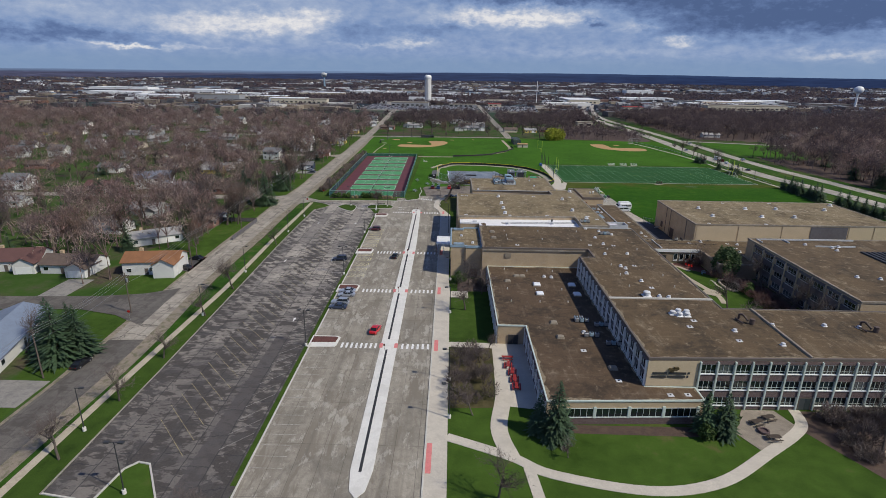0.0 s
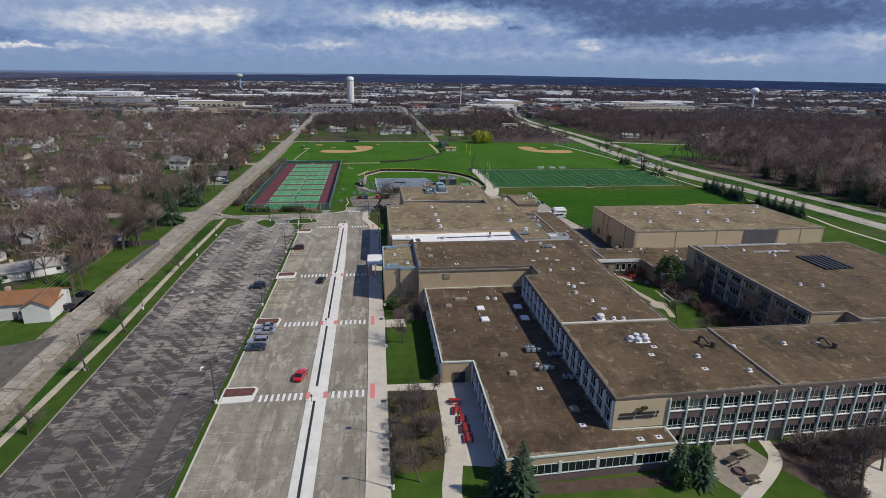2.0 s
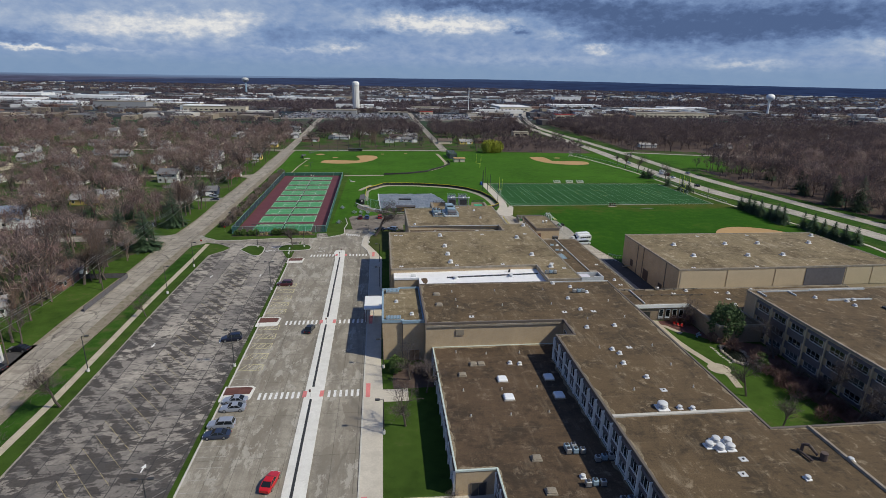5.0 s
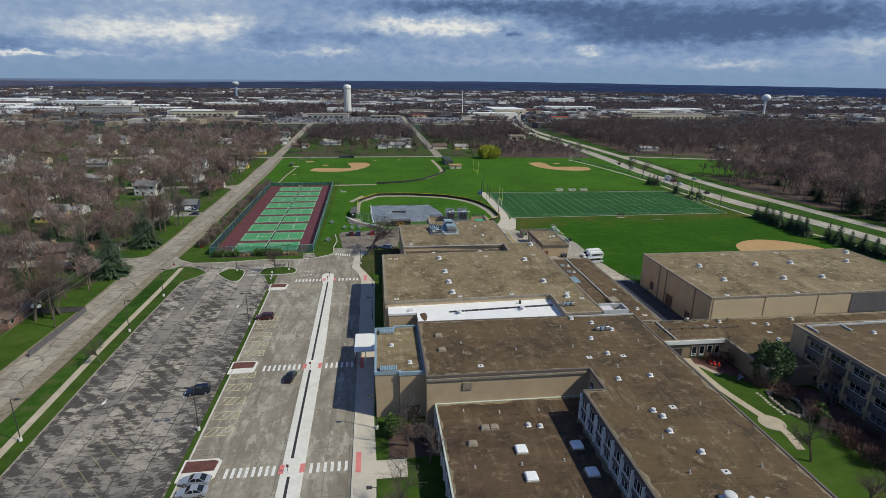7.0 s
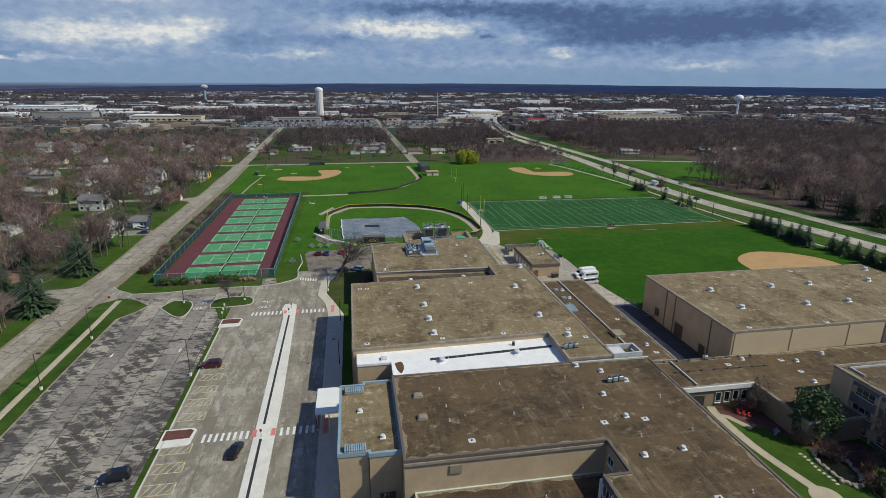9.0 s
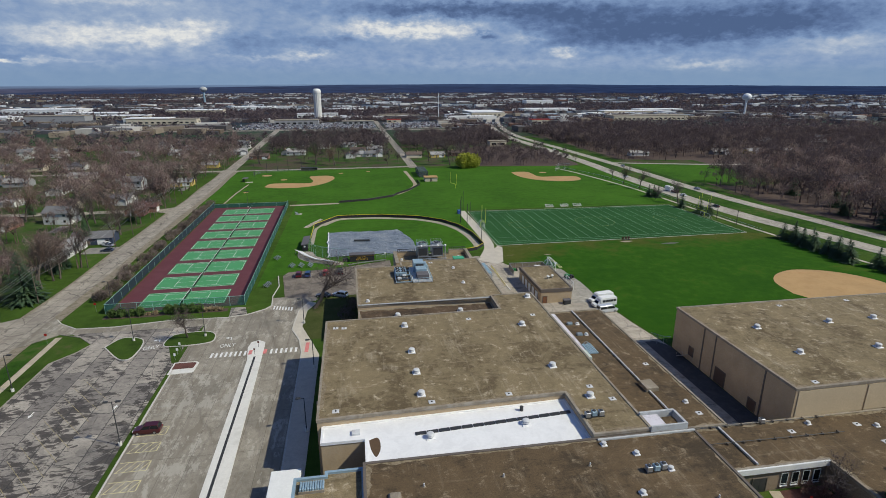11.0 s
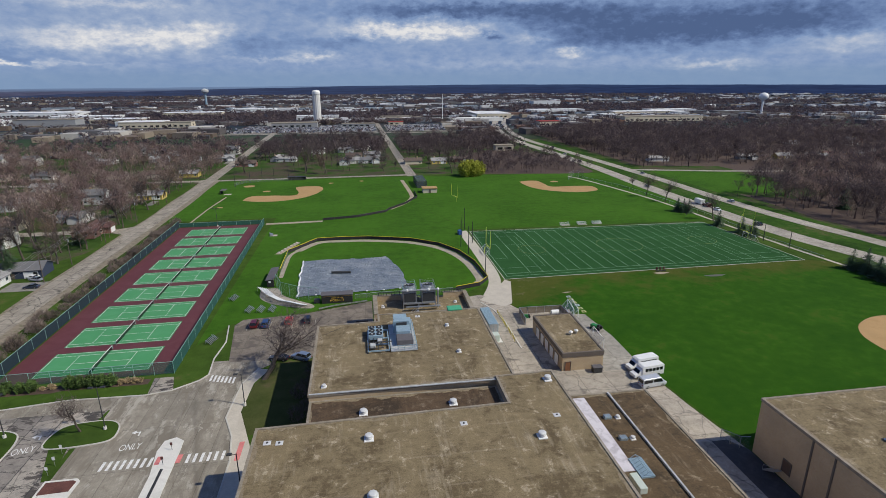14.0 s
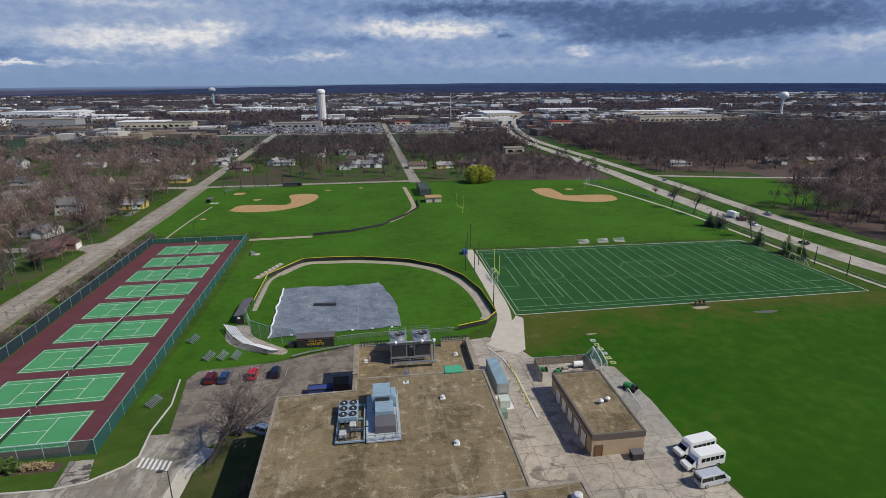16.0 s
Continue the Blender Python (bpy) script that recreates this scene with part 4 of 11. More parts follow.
structure("mulch_bed", mul, M_MULCH, "red-brown mulch beds on the islands", "planting bed")
ISLANDS = [smooth_line(q)[:-1] for q in ([(-52, 250.2), (-50.1, 254.6), (-47.5, 255.0), (-45.2, 254.1), (-43.9, 252.5), (-43.2, 249.0), (-43.4, 244.0), (-44.8, 242.6), (-47.2, 244.2), (-52, 250.2)],
                                         [(-38.2, 249.4), (-38.2, 252.0), (-36.7, 255.0), (-31.3, 255.9), (-28.0, 255.0), (-26.6, 252.6), (-27.0, 249.2), (-32.5, 248.1), (-37.0, 248.2), (-38.2, 249.4)])]
gi, gk = MB(), MB()
for q in ISLANDS:
    gi.prism(inset(ccw(q), 0.12), -0.05, 0.15)
    gk.ribbon(q, 0.26, -0.05, 0.18, True)
structure("green_island", gi, M_VERGE, "kerbed grass islands in the lot entrance", "verge")
structure("island_kerb", gk, M_KERB, "pale kerbs round the grass islands", "kerb")
structure("post_strip", MB().prism(ccw([(-36.6, 248.3), (-33.4, 248.2), (-31.9, 239.3), (-33.3, 239.3)]), -0.05, 0.08), M_VERGE, "narrow grass strip with small sign posts", "verge")
structure("entrance_path", MB().sheet([(-26.6, 271.3), (-22.6, 271.3), (-21.0, 265.6), (-25.8, 264.6)], 0.012), M_LOT, "dark asphalt path to the tennis gate", "path")
structure("fence_bed", MB().sheet([(-60, 268.3), (-46, 268.2), (-44.5, 268.8), (-27.2, 268.9), (-27.2, 271.2), (-60, 271.0)], 0.0), M_BED, "brown planting bed along the tennis fence", "planting bed")
# crosswalks and red tactile pads
cw, pads = MB(), MB()
for y in (118.4, 150.9, 185.3, 241.8):
    d = -0.012 * (y - 118)
    for a, b in ((-24.2, -15.4), (-10.4, -3.4)):
        n = int((b - a) / 1.05)
        for i in range(n):
            x = a + d + (b - a) * (i + 0.35) / n
            cw.box(x, y - 1.2, 0.026, x + 0.5, y + 1.2, 0.032)
    for x in (-15.0, -11.6):
        pads.box(x + d, y - 1.1, 0.10, x + d + 0.8, y + 1.1, 0.155)
    pads.box(-2.5 + 0.5 * d, y - 2.0, 0.10, -1.6 + 0.5 * d, y + 3.2, 0.112)
pads.box(-2.5, 77.6, 0.10, -1.6, 84.8, 0.112)
for i in range(7):
    cw.box(-14.4 + i * 0.85, 268.0 - 0.28 * i, 0.032, -13.95 + i * 0.85, 270.6 - 0.28 * i, 0.038)
structure("crosswalk", cw, M_WHITE_LINE, "white painted crosswalk bars", "road marking")
structure("tactile_pad", pads, M_BRICKRED, "red tactile paving pads at the crossings", "paving")
# bay lines
bays, ybays, arrows = MB(), MB(), MB()
for y in np.arange(78, 236, 2.75):
    if min(abs(y - k) for k in (119.5, 152, 186, 237)) < 4.2:
        continue
    if 160 < y < 186 or 189 < y < 214:
        continue
    x0 = -30.6 - 0.012 * (y - 118)
    bays.box(x0, y - 0.06, 0.03, x0 + 5.2, y + 0.06, 0.034)


def ground_bar(mb, x0, y0, x1, y1, w, z=0.034):
    d = Vector((x1 - x0, y1 - y0)).normalized() * (w / 2)
    mb.add([(x0 - d.y, y0 + d.x, z), (x0 + d.y, y0 - d.x, z), (x1 + d.y, y1 - d.x, z), (x1 - d.y, y1 + d.x, z)], [(0, 1, 2, 3)])


# hatched aisles between the stalls by the kerb
hatch = MB()
for y in (161.4, 166.5, 171.5, 176.6, 181.6, 191.6, 196.6, 201.5, 206.6, 211.4):
    xa, xb = -30.9 - 0.006 * (y - 190), -25.9 - 0.006 * (y - 190)
    for yy in (y, y + 2.5):
        ground_bar(hatch, xa, yy, xb, yy, 0.15)
    ground_bar(hatch, xb, y, xb, y + 2.5, 0.15)
    for k in range(4):
        ground_bar(hatch, xa + 0.2 + 1.2 * k, y + 0.1, xa + 1.4 + 1.2 * k, y + 2.4, 0.12)
structure("stall_hatching", hatch, surface("pale_yellow_paint", (0.60, 0.54, 0.30), 2.0, 0.5, 0.2, (0.36, 0.32, 0.22), 0.8, relief=0), "pale yellow hatched aisles between stalls", "road marking")
# slanted bars of the middle rows and of the row along the east edge
for k in range(-25, 14):
    y = 184.2 + 3.93 * k
    if y - 9.6 > 80:
        ground_bar(ybays, -50.5, y, -41.8, y - 9.6, 0.08, 0.03)
for k in range(40):
    y = 82 + 3.93 * k
    ground_bar(bays, -36.9 - 0.008 * (y - 120), y, -32.7 - 0.008 * (y - 120), y + 4.4, 0.07, 0.03)
for x, y, s in ((-38.2, 131, 1), (-38.8, 222, 1), (-54, 222, -1), (-38.5, 176, 1), (-53.6, 175, -1)):
    arrows.add([(x - 0.12, y - s, 0.03), (x + 0.12, y - s, 0.03), (x + 0.12, y + 0.2 * s, 0.03), (x + 0.45, y + 0.2 * s, 0.03), (x, y + 1.2 * s, 0.03), (x - 0.45, y + 0.2 * s, 0.03), (x - 0.12, y + 0.2 * s, 0.03)], [tuple(range(7)) if s > 0 else tuple(range(6, -1, -1))])
structure("bay_line", bays, M_FAINT_LINE, "worn pale parking bay lines", "road marking")
structure("yellow_bay_line", ybays, M_YELLOW_LINE, "worn yellow angled parking bay lines", "road marking")
structure("lane_arrow", arrows, M_WHITE_LINE, "white painted lane arrows", "road marking")
# walks in front of the school
front = MB()
front.ribbon(smooth_line([(0.8, 86.7), (11.4, 82.0), (17.5, 78.2), (31.6, 75.2), (43.1, 77.3), (54.3, 84.4), (64.0, 91.5), (66.0, 97)]), 2.0, -0.05, 0.05)
front.ribbon(smooth_line([(11.4, 82.0), (10.0, 89.3), (11.6, 100), (12.2, 118.4)]), 3.0, -0.05, 0.06)
front.ribbon(smooth_line([(14.0, 79.5), (14.6, 74), (15.5, 66)]), 1.8, -0.05, 0.055)
front.sheet([(0.8, 118.6), (18.2, 118.0), (18.2, 120.5), (0.8, 121.0)], 0.05)
front.sheet([(12.3, 96), (18.3, 95), (18.3, 120), (12.3, 120)], 0.045)
patio = MB().prism([(51.5, 89.5), (53.5, 85.2), (60.5, 88.4), (63.5, 92.0), (62.0, 96.6), (56, 96.6)], -0.05, 0.045)
structure("patio", patio, paved("patio_pavers", (0.36, 0.31, 0.25), (0.24, 0.20, 0.16), 0.55, 0.65, (0.4, 0.2), (0.2, 0.17, 0.14), 0.008, 0.1, 0.3), "tan paver patio beside the entrance", "patio")
front.sheet(arc(86, 76, 15, 0, 360, 36)[:-1], 0.04)
structure("front_walk", front, M_WALK, "curving pale concrete walks on the front lawn", "path")
beds = MB()
structure("worn_bed", MB().sheet([(1.0, 95.0), (9.6, 95.5), (11.0, 118.4), (1.0, 118.4)], 0.0), lawn_material("littered_grass", (0.045, 0.060, 0.018), (0.085, 0.075, 0.035), (0.13, 0.10, 0.06), 0.52), "thin grass and leaf litter under bare shrubs", "planting bed")
beds.sheet([(63.8, 90.5), (70, 78), (74, 74), (110, 92), (110, 97), (67, 96.6)], 0.0)
beds.sheet([(21.5, 88.5), (50, 88.2), (50, 91.0), (21.5, 90.8)], 0.0)
beds.sheet([(3, 151.8), (11.5, 151.8), (11.5, 159.5), (6, 162), (3, 158)], 0.0)
structure("shrub_bed", beds, M_BED, "bare earth planting beds beside the school", "planting bed")
# service yard and paths on the north and east
yard = MB()
yard.sheet([(47, 243), (58, 236), (66, 205), (71, 190), (86, 190), (86, 228.5), (83.5, 244), (81.5, 262), (80.5, 272), (77, 288), (78, 293), (63.5, 296), (60, 304), (55, 308), (50, 307), (48, 296)], 0.02)
structure("service_yard", yard, M_YARD, "cracked concrete service yard", "yard")
structure("yard_pad", MB().sheet([(73.0, 258.5), (81.6, 258.8), (82.2, 264), (82.4, 275), (80.9, 289), (76, 290.5), (73.4, 282)], 0.024), paved("pad_concrete", (0.40, 0.375, 0.325), (0.24, 0.22, 0.19), 0.60, 0.68, (6.0, 6.0), (0.12, 0.11, 0.10), 0.015, 0.3, 0.12), "grey concrete pad beside the garage", "yard")
structure("yard_asphalt", MB().sheet([(81.4, 190.2), (86.1, 190.2), (86.1, 229), (84, 232), (81.0, 232), (81.0, 222)], 0.026), M_DARK_ASPHALT, "dark asphalt strip beside the arena", "yard")
paths = MB()
paths.ribbon(smooth_line([(57.5, 306), (62.8, 321), (63.8, 345), (63.5, 384)]), 4.0, -0.03, 0.04)
paths.sheet([(54, 304), (61, 312), (66, 320), (67.5, 318), (63, 300), (60, 298)], 0.035)
structure("field_path", paths, M_WALK, "pale concrete path between the fields", "path")
# highway with two carriageways
hw = MB()
hw.ribbon(smooth_line([(223, 190), (219.5, 220), (217, 247), (214.8, 272), (210.2, 305), (204.6, 330), (200.5, 352), (198.4, 385), (198, 425), (198.6, 470), (200.5, 510), (202.5, 560), (203, 650), (202, 790), (222, 945), (270, 1150), (360, 1400)], 8), 10.0, -0.08, 0.03)
hw.ribbon(smooth_line([(256, 190), (248, 215), (241, 243), (236.5, 262), (233.3, 286), (229.8, 314), (226.8, 343), (224, 362), (221.5, 384), (220.5, 410), (220.3, 440), (221.8, 490), (221.6, 540), (220, 640), (217, 790), (236, 940), (284, 1145), (374, 1395)], 8), 8.0, -0.08, 0.03)
hw.ribbon([(222, 541), (234, 537.5), (287, 521.5), (340, 512), (400, 505)], 5.0, -0.08, 0.035)
structure("highway", hw, M_HIGHWAY, "pale concrete divided highway", "road")
structure("roadside_meadow", MB().sheet([(231, 446), (262, 440), (292, 470), (296, 516), (234, 534)], -0.045), M_PARK, "bright grass meadow by the side road", "lawn")
structure("woodland_floor", MB().sheet([(249, 190), (760, 190), (760, 900), (250, 900), (240, 560), (300, 545), (300, 436), (256, 420), (240, 440), (236, 380), (241, 300)], -0.065), M_BED, "brown leaf litter under the woods east of the highway", "ground")
structure("scrub_floor", MB().sheet(smooth_line([(108, 541), (140, 536), (186, 532), (194, 560), (196, 640), (150, 690), (112, 640), (104, 575), (108, 541)])[:-1], -0.006), M_BED, "brown earth under the scrub by the highway", "ground")
structure("highway_verge", MB().ribbon(smooth_line([(240, 190), (230, 240), (223, 280), (216, 330), (211, 355), (209, 390), (209, 440), (211, 540), (213, 650), (210, 790)], 8), 46, -0.09, -0.05), M_ROUGHGRASS, "rough grass verge of the highway", "verge")
far = MB()
far.ribbon([(-84, 543), (54, 546), (56, 560)], 5.0, -0.05, 0.035)
far.ribbon([(-300, 936), (0, 928), (215, 915)], 11.0, -0.05, 0.032)
far.ribbon([(56, 540), (54, 700), (52, 880), (50, 1150)], 7.0, -0.05, 0.03)
structure("far_road", far, M_ROAD, "far pale street and field-side drive", "road")
structure("path_east", MB().ribbon(smooth_line([(200, 190), (197.2, 226), (199, 250), (192.8, 285), (188.4, 317), (186, 347), (184.6, 391), (182.7, 428), (178.3, 460), (171, 500), (165, 520)], 6), 1.5, -0.05, 0.03), M_WALK, "pale concrete path beside the highway", "path")

# ---- sports fields ----
edge_l = [(-94 - 7 * math.sin(y * 0.043) - 4 * math.sin(y * 0.11 + 1), y) for y in range(60, 545, 9)]
structure("roadside_lawn", MB().sheet([(-78.5, 60), (-78.6, 200), (-79.8, 346), (-82, 440), (-86, 545)] + edge_l[::-1], -0.07), M_LAWN, "patchy front lawns along the street", "lawn")
structure("side_lawn", MB().sheet([(1.0, 121.2), (11.9, 121.2), (11.9, 146.8), (1.0, 146.8)], -0.006), M_VERGE, "olive lawn strip beside the school", "lawn")
structure("side_lawn_north", MB().sheet([(-4.2, 247), (9.6, 247), (9.6, 276), (-2, 273.6), (-1.5, 271), (-4.4, 265), (-5.0, 255)], -0.006), lawn_material("sparse_lawn", (0.045, 0.068, 0.016), (0.072, 0.085, 0.028), (0.13, 0.105, 0.06), 0.56), "sparse olive lawn under a large bare tree", "lawn")
structure("foul_line_track", MB().ribbon([(-61, 418.5), (-60.6, 450), (-58.6, 482)], 0.9, -0.05, 0.008), M_DIRT, "thin worn track along the side line", "track")
structure("park_grass", MB().sheet([(-22, 286), (-16, 298), (22, 309), (48, 308), (62, 320), (66, 386), (50, 440), (57, 470), (60, 538), (-79, 542), (-74, 424), (-22, 424)], -0.008), M_PARK, "bright mown grass of the ball fields", "field")
structure("field_grass", MB().sheet([(86.5, 230), (196, 230), (190, 318), (181, 322.4), (66.3, 320.2), (62, 312), (62, 296), (79, 291), (81.5, 270), (84, 245)], 0.0), M_FIELD, "deep green playing field", "field")
structure("far_field_grass", MB().sheet([(66.5, 386), (182, 384), (194, 420), (196, 530), (60, 538), (57, 470), (50, 440)], 0.0), M_PARK, "bright green far playing field", "field")
# turf field
structure("turf_field", MB().sheet([(66.3, 320.6), (179.6, 322.8), (177.6, 380.2), (66.9, 382.2)], 0.03), M_TURF, "dark green artificial turf field", "field")
tl, yl = MB(), MB()


def turf_pt(u, v):
    """u: metres along the field, v: across, from the west goal line corner."""
    return (67.6 + u * 0.994, 323.0 + 0.018 * u + v)


def turf_line(u0, v0, u1, v1, w=0.12, mb=None):
    a, b = Vector(turf_pt(u0, v0)), Vector(turf_pt(u1, v1))
    d = (b - a).normalized()
    n = Vector((-d.y, d.x)) * w / 2
    (mb or tl).add([(*(a - n), 0.036), (*(b - n), 0.036), (*(b + n), 0.036), (*(a + n), 0.036)], [(0, 1, 2, 3)])


for k in range(21):
    u = 9.1 + 4.572 * k
    turf_line(u, 2.5, u, 54.5, 0.11 if k % 2 else 0.13)
for u0, v0, u1, v1 in ((0, 0, 110, 0), (0, 57, 110, 57), (0, 0, 0, 57), (110, 0, 110, 57), (0, 2.5, 110, 2.5), (0, 54.5, 110, 54.5)):
    turf_line(u0, v0, u1, v1, 0.16)
for side in (0, 1):
    s = (lambda u: u) if side == 0 else (lambda u: 110 - u)
    for d, h in ((16.5, 20.2), (5.5, 9.2)):
        turf_line(s(0), 28.5 - h, s(d), 28.5 - h)
        turf_line(s(0), 28.5 + h, s(d), 28.5 + h)
        turf_line(s(d), 28.5 - h, s(d), 28.5 + h)
for i in range(40):
    a0, a1 = 2 * math.pi * i / 40, 2 * math.pi * (i + 1) / 40
    for u in (18.0, 55.0, 92.0):
        r = 9.15 if u == 55.0 else 5.5
        turf_line(u + r * math.cos(a0), 28.5 + r * math.sin(a0), u + r * math.cos(a1), 28.5 + r * math.sin(a1), 0.12, yl)
for u in np.arange(9.1, 100.6, 0.9144):
    for v in (21.0, 36.0):
        turf_line(u, v - 0.3, u, v + 0.3, 0.12)
structure("turf_line", tl, surface("faded_turf_line", (0.24, 0.39, 0.27), 3.0, 0.5, 0.3, relief=0), "pale field lines on the turf", "field marking")
structure("yellow_turf_line", yl, surface("faded_yellow_turf_line", (0.26, 0.30, 0.10), 3.0, 0.5, 0.3, relief=0), "faded yellow circles on the turf", "field marking")
turf_edge = MB().ribbon([(66.1, 320.4), (179.8, 322.6), (177.8, 380.4), (66.7, 382.4)], 0.22, -0.02, 0.05, True)
structure("turf_edge", turf_edge, M_KERB, "pale concrete edging round the turf", "kerb")
# clay infields
structure("softball_infield", MB().sheet(smooth_line([(143.6, 255), (145.5, 265), (152, 272), (162, 275), (173, 271), (180, 262), (180, 252), (174, 245), (160, 242.5), (149, 246), (143.6, 255)])[:-1], 0.03), M_CLAY, "tan clay softball infield", "infield")
structure("far_infield", MB().sheet(smooth_line([(-47, 470), (-44.5, 482), (-33, 482.5), (-20.2, 481), (-18.1, 489.8), (-21.5, 506), (-18, 510), (-7.5, 509.5), (-4.0, 499), (-7.2, 484), (-14.9, 471.6), (-27, 465), (-40, 466), (-47, 470)])[:-1], 0.03), M_CLAY, "tan clay baseball infield", "infield")
structure("corner_infield", MB().sheet(smooth_line([(124.8, 503), (131, 506), (137.5, 504), (138.5, 492), (140, 482), (154, 481.8), (164.5, 479.5), (165.5, 472), (162, 464.5), (149.3, 461.5), (133.4, 469.5), (125.5, 485), (124.8, 503)])[:-1], 0.03), M_CLAY, "tan clay infield near the highway", "infield")
spots = MB()
for x, y, r in ((-38, 497, 2.4), (-52, 517, 3.6), (-26, 545, 1.8), (148, 500, 2.6), (-55.2, 453, 1.5), (0, 520, 1.8), (20, 525, 1.6)):
    spots.sheet(arc(x, y, r, 0, 360, 14)[:-1], 0.032)
structure("clay_spot", spots, M_CLAY, "small clay mounds and base cut-outs", "infield")
warn = MB()
stone = MB()
stone.ribbon(smooth_line([(-7.9, 334), (-8.0, 346), (-7.6, 360), (-3.5, 367.5)]), 1.4, -0.03, 0.02)
stone.ribbon(smooth_line([(-5.5, 364.5), (1.9, 375.4), (12, 376.0), (22.3, 375.1), (38.3, 369.8), (48.5, 361.4), (54.4, 350.6), (57.4, 337.8), (58.2, 322.5), (56.6, 318.5)]), 3.0, -0.03, 0.022)
structure("stone_track", stone, surface("crushed_stone", (0.34, 0.30, 0.24), 4.0, 0.4, 0.3), "pale crushed stone warning track inside the fence", "track")
warn.ribbon([(-25, 411.5), (1, 413)], 3.0, -0.03, 0.02)
warn.ribbon(smooth_line([(34.5, 433.6), (43.5, 448), (48.4, 462), (49.0, 480), (47.4, 524)]), 2.4, -0.03, 0.02)
structure("warning_track", warn, M_DIRT, "pale dirt warning track", "track")

# tennis courts
TENNIS = Matrix.Translation((-43.0, 346.0, 0)) @ Matrix.Rotation(radians(1.15), 4, "Z")


def tp(u, v):
    p = TENNIS @ Vector((u, v, 0))
    return (p.x, p.y)


structure("tennis_surround", MB().sheet([tp(-18.6, -73.2), tp(18.2, -73.2), tp(18.2, 65.4), tp(-18.6, 65.4)], 0.02), M_MAROON, "maroon acrylic tennis surround", "tennis court")
for i in range(9):
    v0 = -70.6 + 14.93 * i
    court = structure("tennis_court", MB().sheet([tp(-12.2, v0), tp(12.2, v0), tp(12.2, v0 + 11.6), tp(-12.2, v0 + 11.6)], 0.026), M_COURT, "green acrylic tennis court with white lines", "tennis court")
    lines = MB()

    def court_line(u0, w0, u1, w1, w=0.12):
        a, b = Vector(tp(u0, v0 + w0)), Vector(tp(u1, v0 + w1))
        d = (b - a).normalized()
        n = Vector((-d.y, d.x)) * w / 2
        lines.add([(*(a - n), 0.032), (*(b - n), 0.032), (*(b + n), 0.032), (*(a + n), 0.032)], [(0, 1, 2, 3)])

    for w in (0.3, 1.67, 9.9, 11.27):
        court_line(-11.885, w, 11.885, w)
    for u in (-11.885, 11.885):
        court_line(u, 0.3, u, 11.27)
    for u in (-6.4, 6.4):
        court_line(u, 1.67, u, 9.9)
    court_line(-6.4, 5.785, 6.4, 5.785)
    part("court_line", lines, M_WHITE_LINE, court)
    net = thing("tennis_net", (*tp(0, v0 + 5.8), 0.02), "black tennis net between dark green posts", "tennis net", "tennis nets")
    for w in (-0.6, 12.2):
        part("post", MB().cyl(*tp(0, v0 + w), 0.02, 1.12, 0.07, n=8), M_TEAL, net)
    a, b = Vector(tp(0, v0 - 0.6)), Vector(tp(0, v0 + 12.2))
    part("netting", MB().add([(*a, 0.1), (*b, 0.1), (*b, 0.98), (*a, 0.98)], [(0, 1, 2, 3)]), mesh_fence_material("net_cord", (0.02, 0.02, 0.02), 0.75) if i == 0 else bpy.data.materials["net_cord"], net)
    part("tape", MB().tube((*a, 1.0), (*b, 1.0), 0.06), M_WHITE, net)

# ---- buildings ----


def roof_rim(poly, z, seed):
    """Bleached gravel along a roof's edge, of uneven width, as one ring."""
    r2 = np.random.default_rng(int(abs(seed) * 10))
    outer, inner = [], []
    n = len(poly)
    for i in range(n):
        a, b = Vector(poly[i]), Vector(poly[(i + 1) % n])
        length = (b - a).length
        d = (b - a) / max(length, 1e-6)
        nrm = Vector((-d.y, d.x))
        k = max(1, int(length / 0.7))
        w = 0.05 + np.maximum(0, np.convolve(r2.uniform(0, 1, k + 5) ** 2, np.ones(3) / 3, "valid")[:k + 1] - 0.12) * 1.35
        w[0] = 0.02
        for j in range(k):
            q = a + d * (length * j / k)
            outer.append((*q, z))
            inner.append((*(q + nrm * w[j]), z))
    m = len(outer)
    return MB().add(outer + inner, [(i, (i + 1) % m, m + (i + 1) % m, m + i) for i in range(m)])


M_CHALK = surface("chalky_gravel", (0.235, 0.190, 0.125), 4.0, 0.8, 0.35, (0.12, 0.09, 0.05), 0.85, relief=0.2)


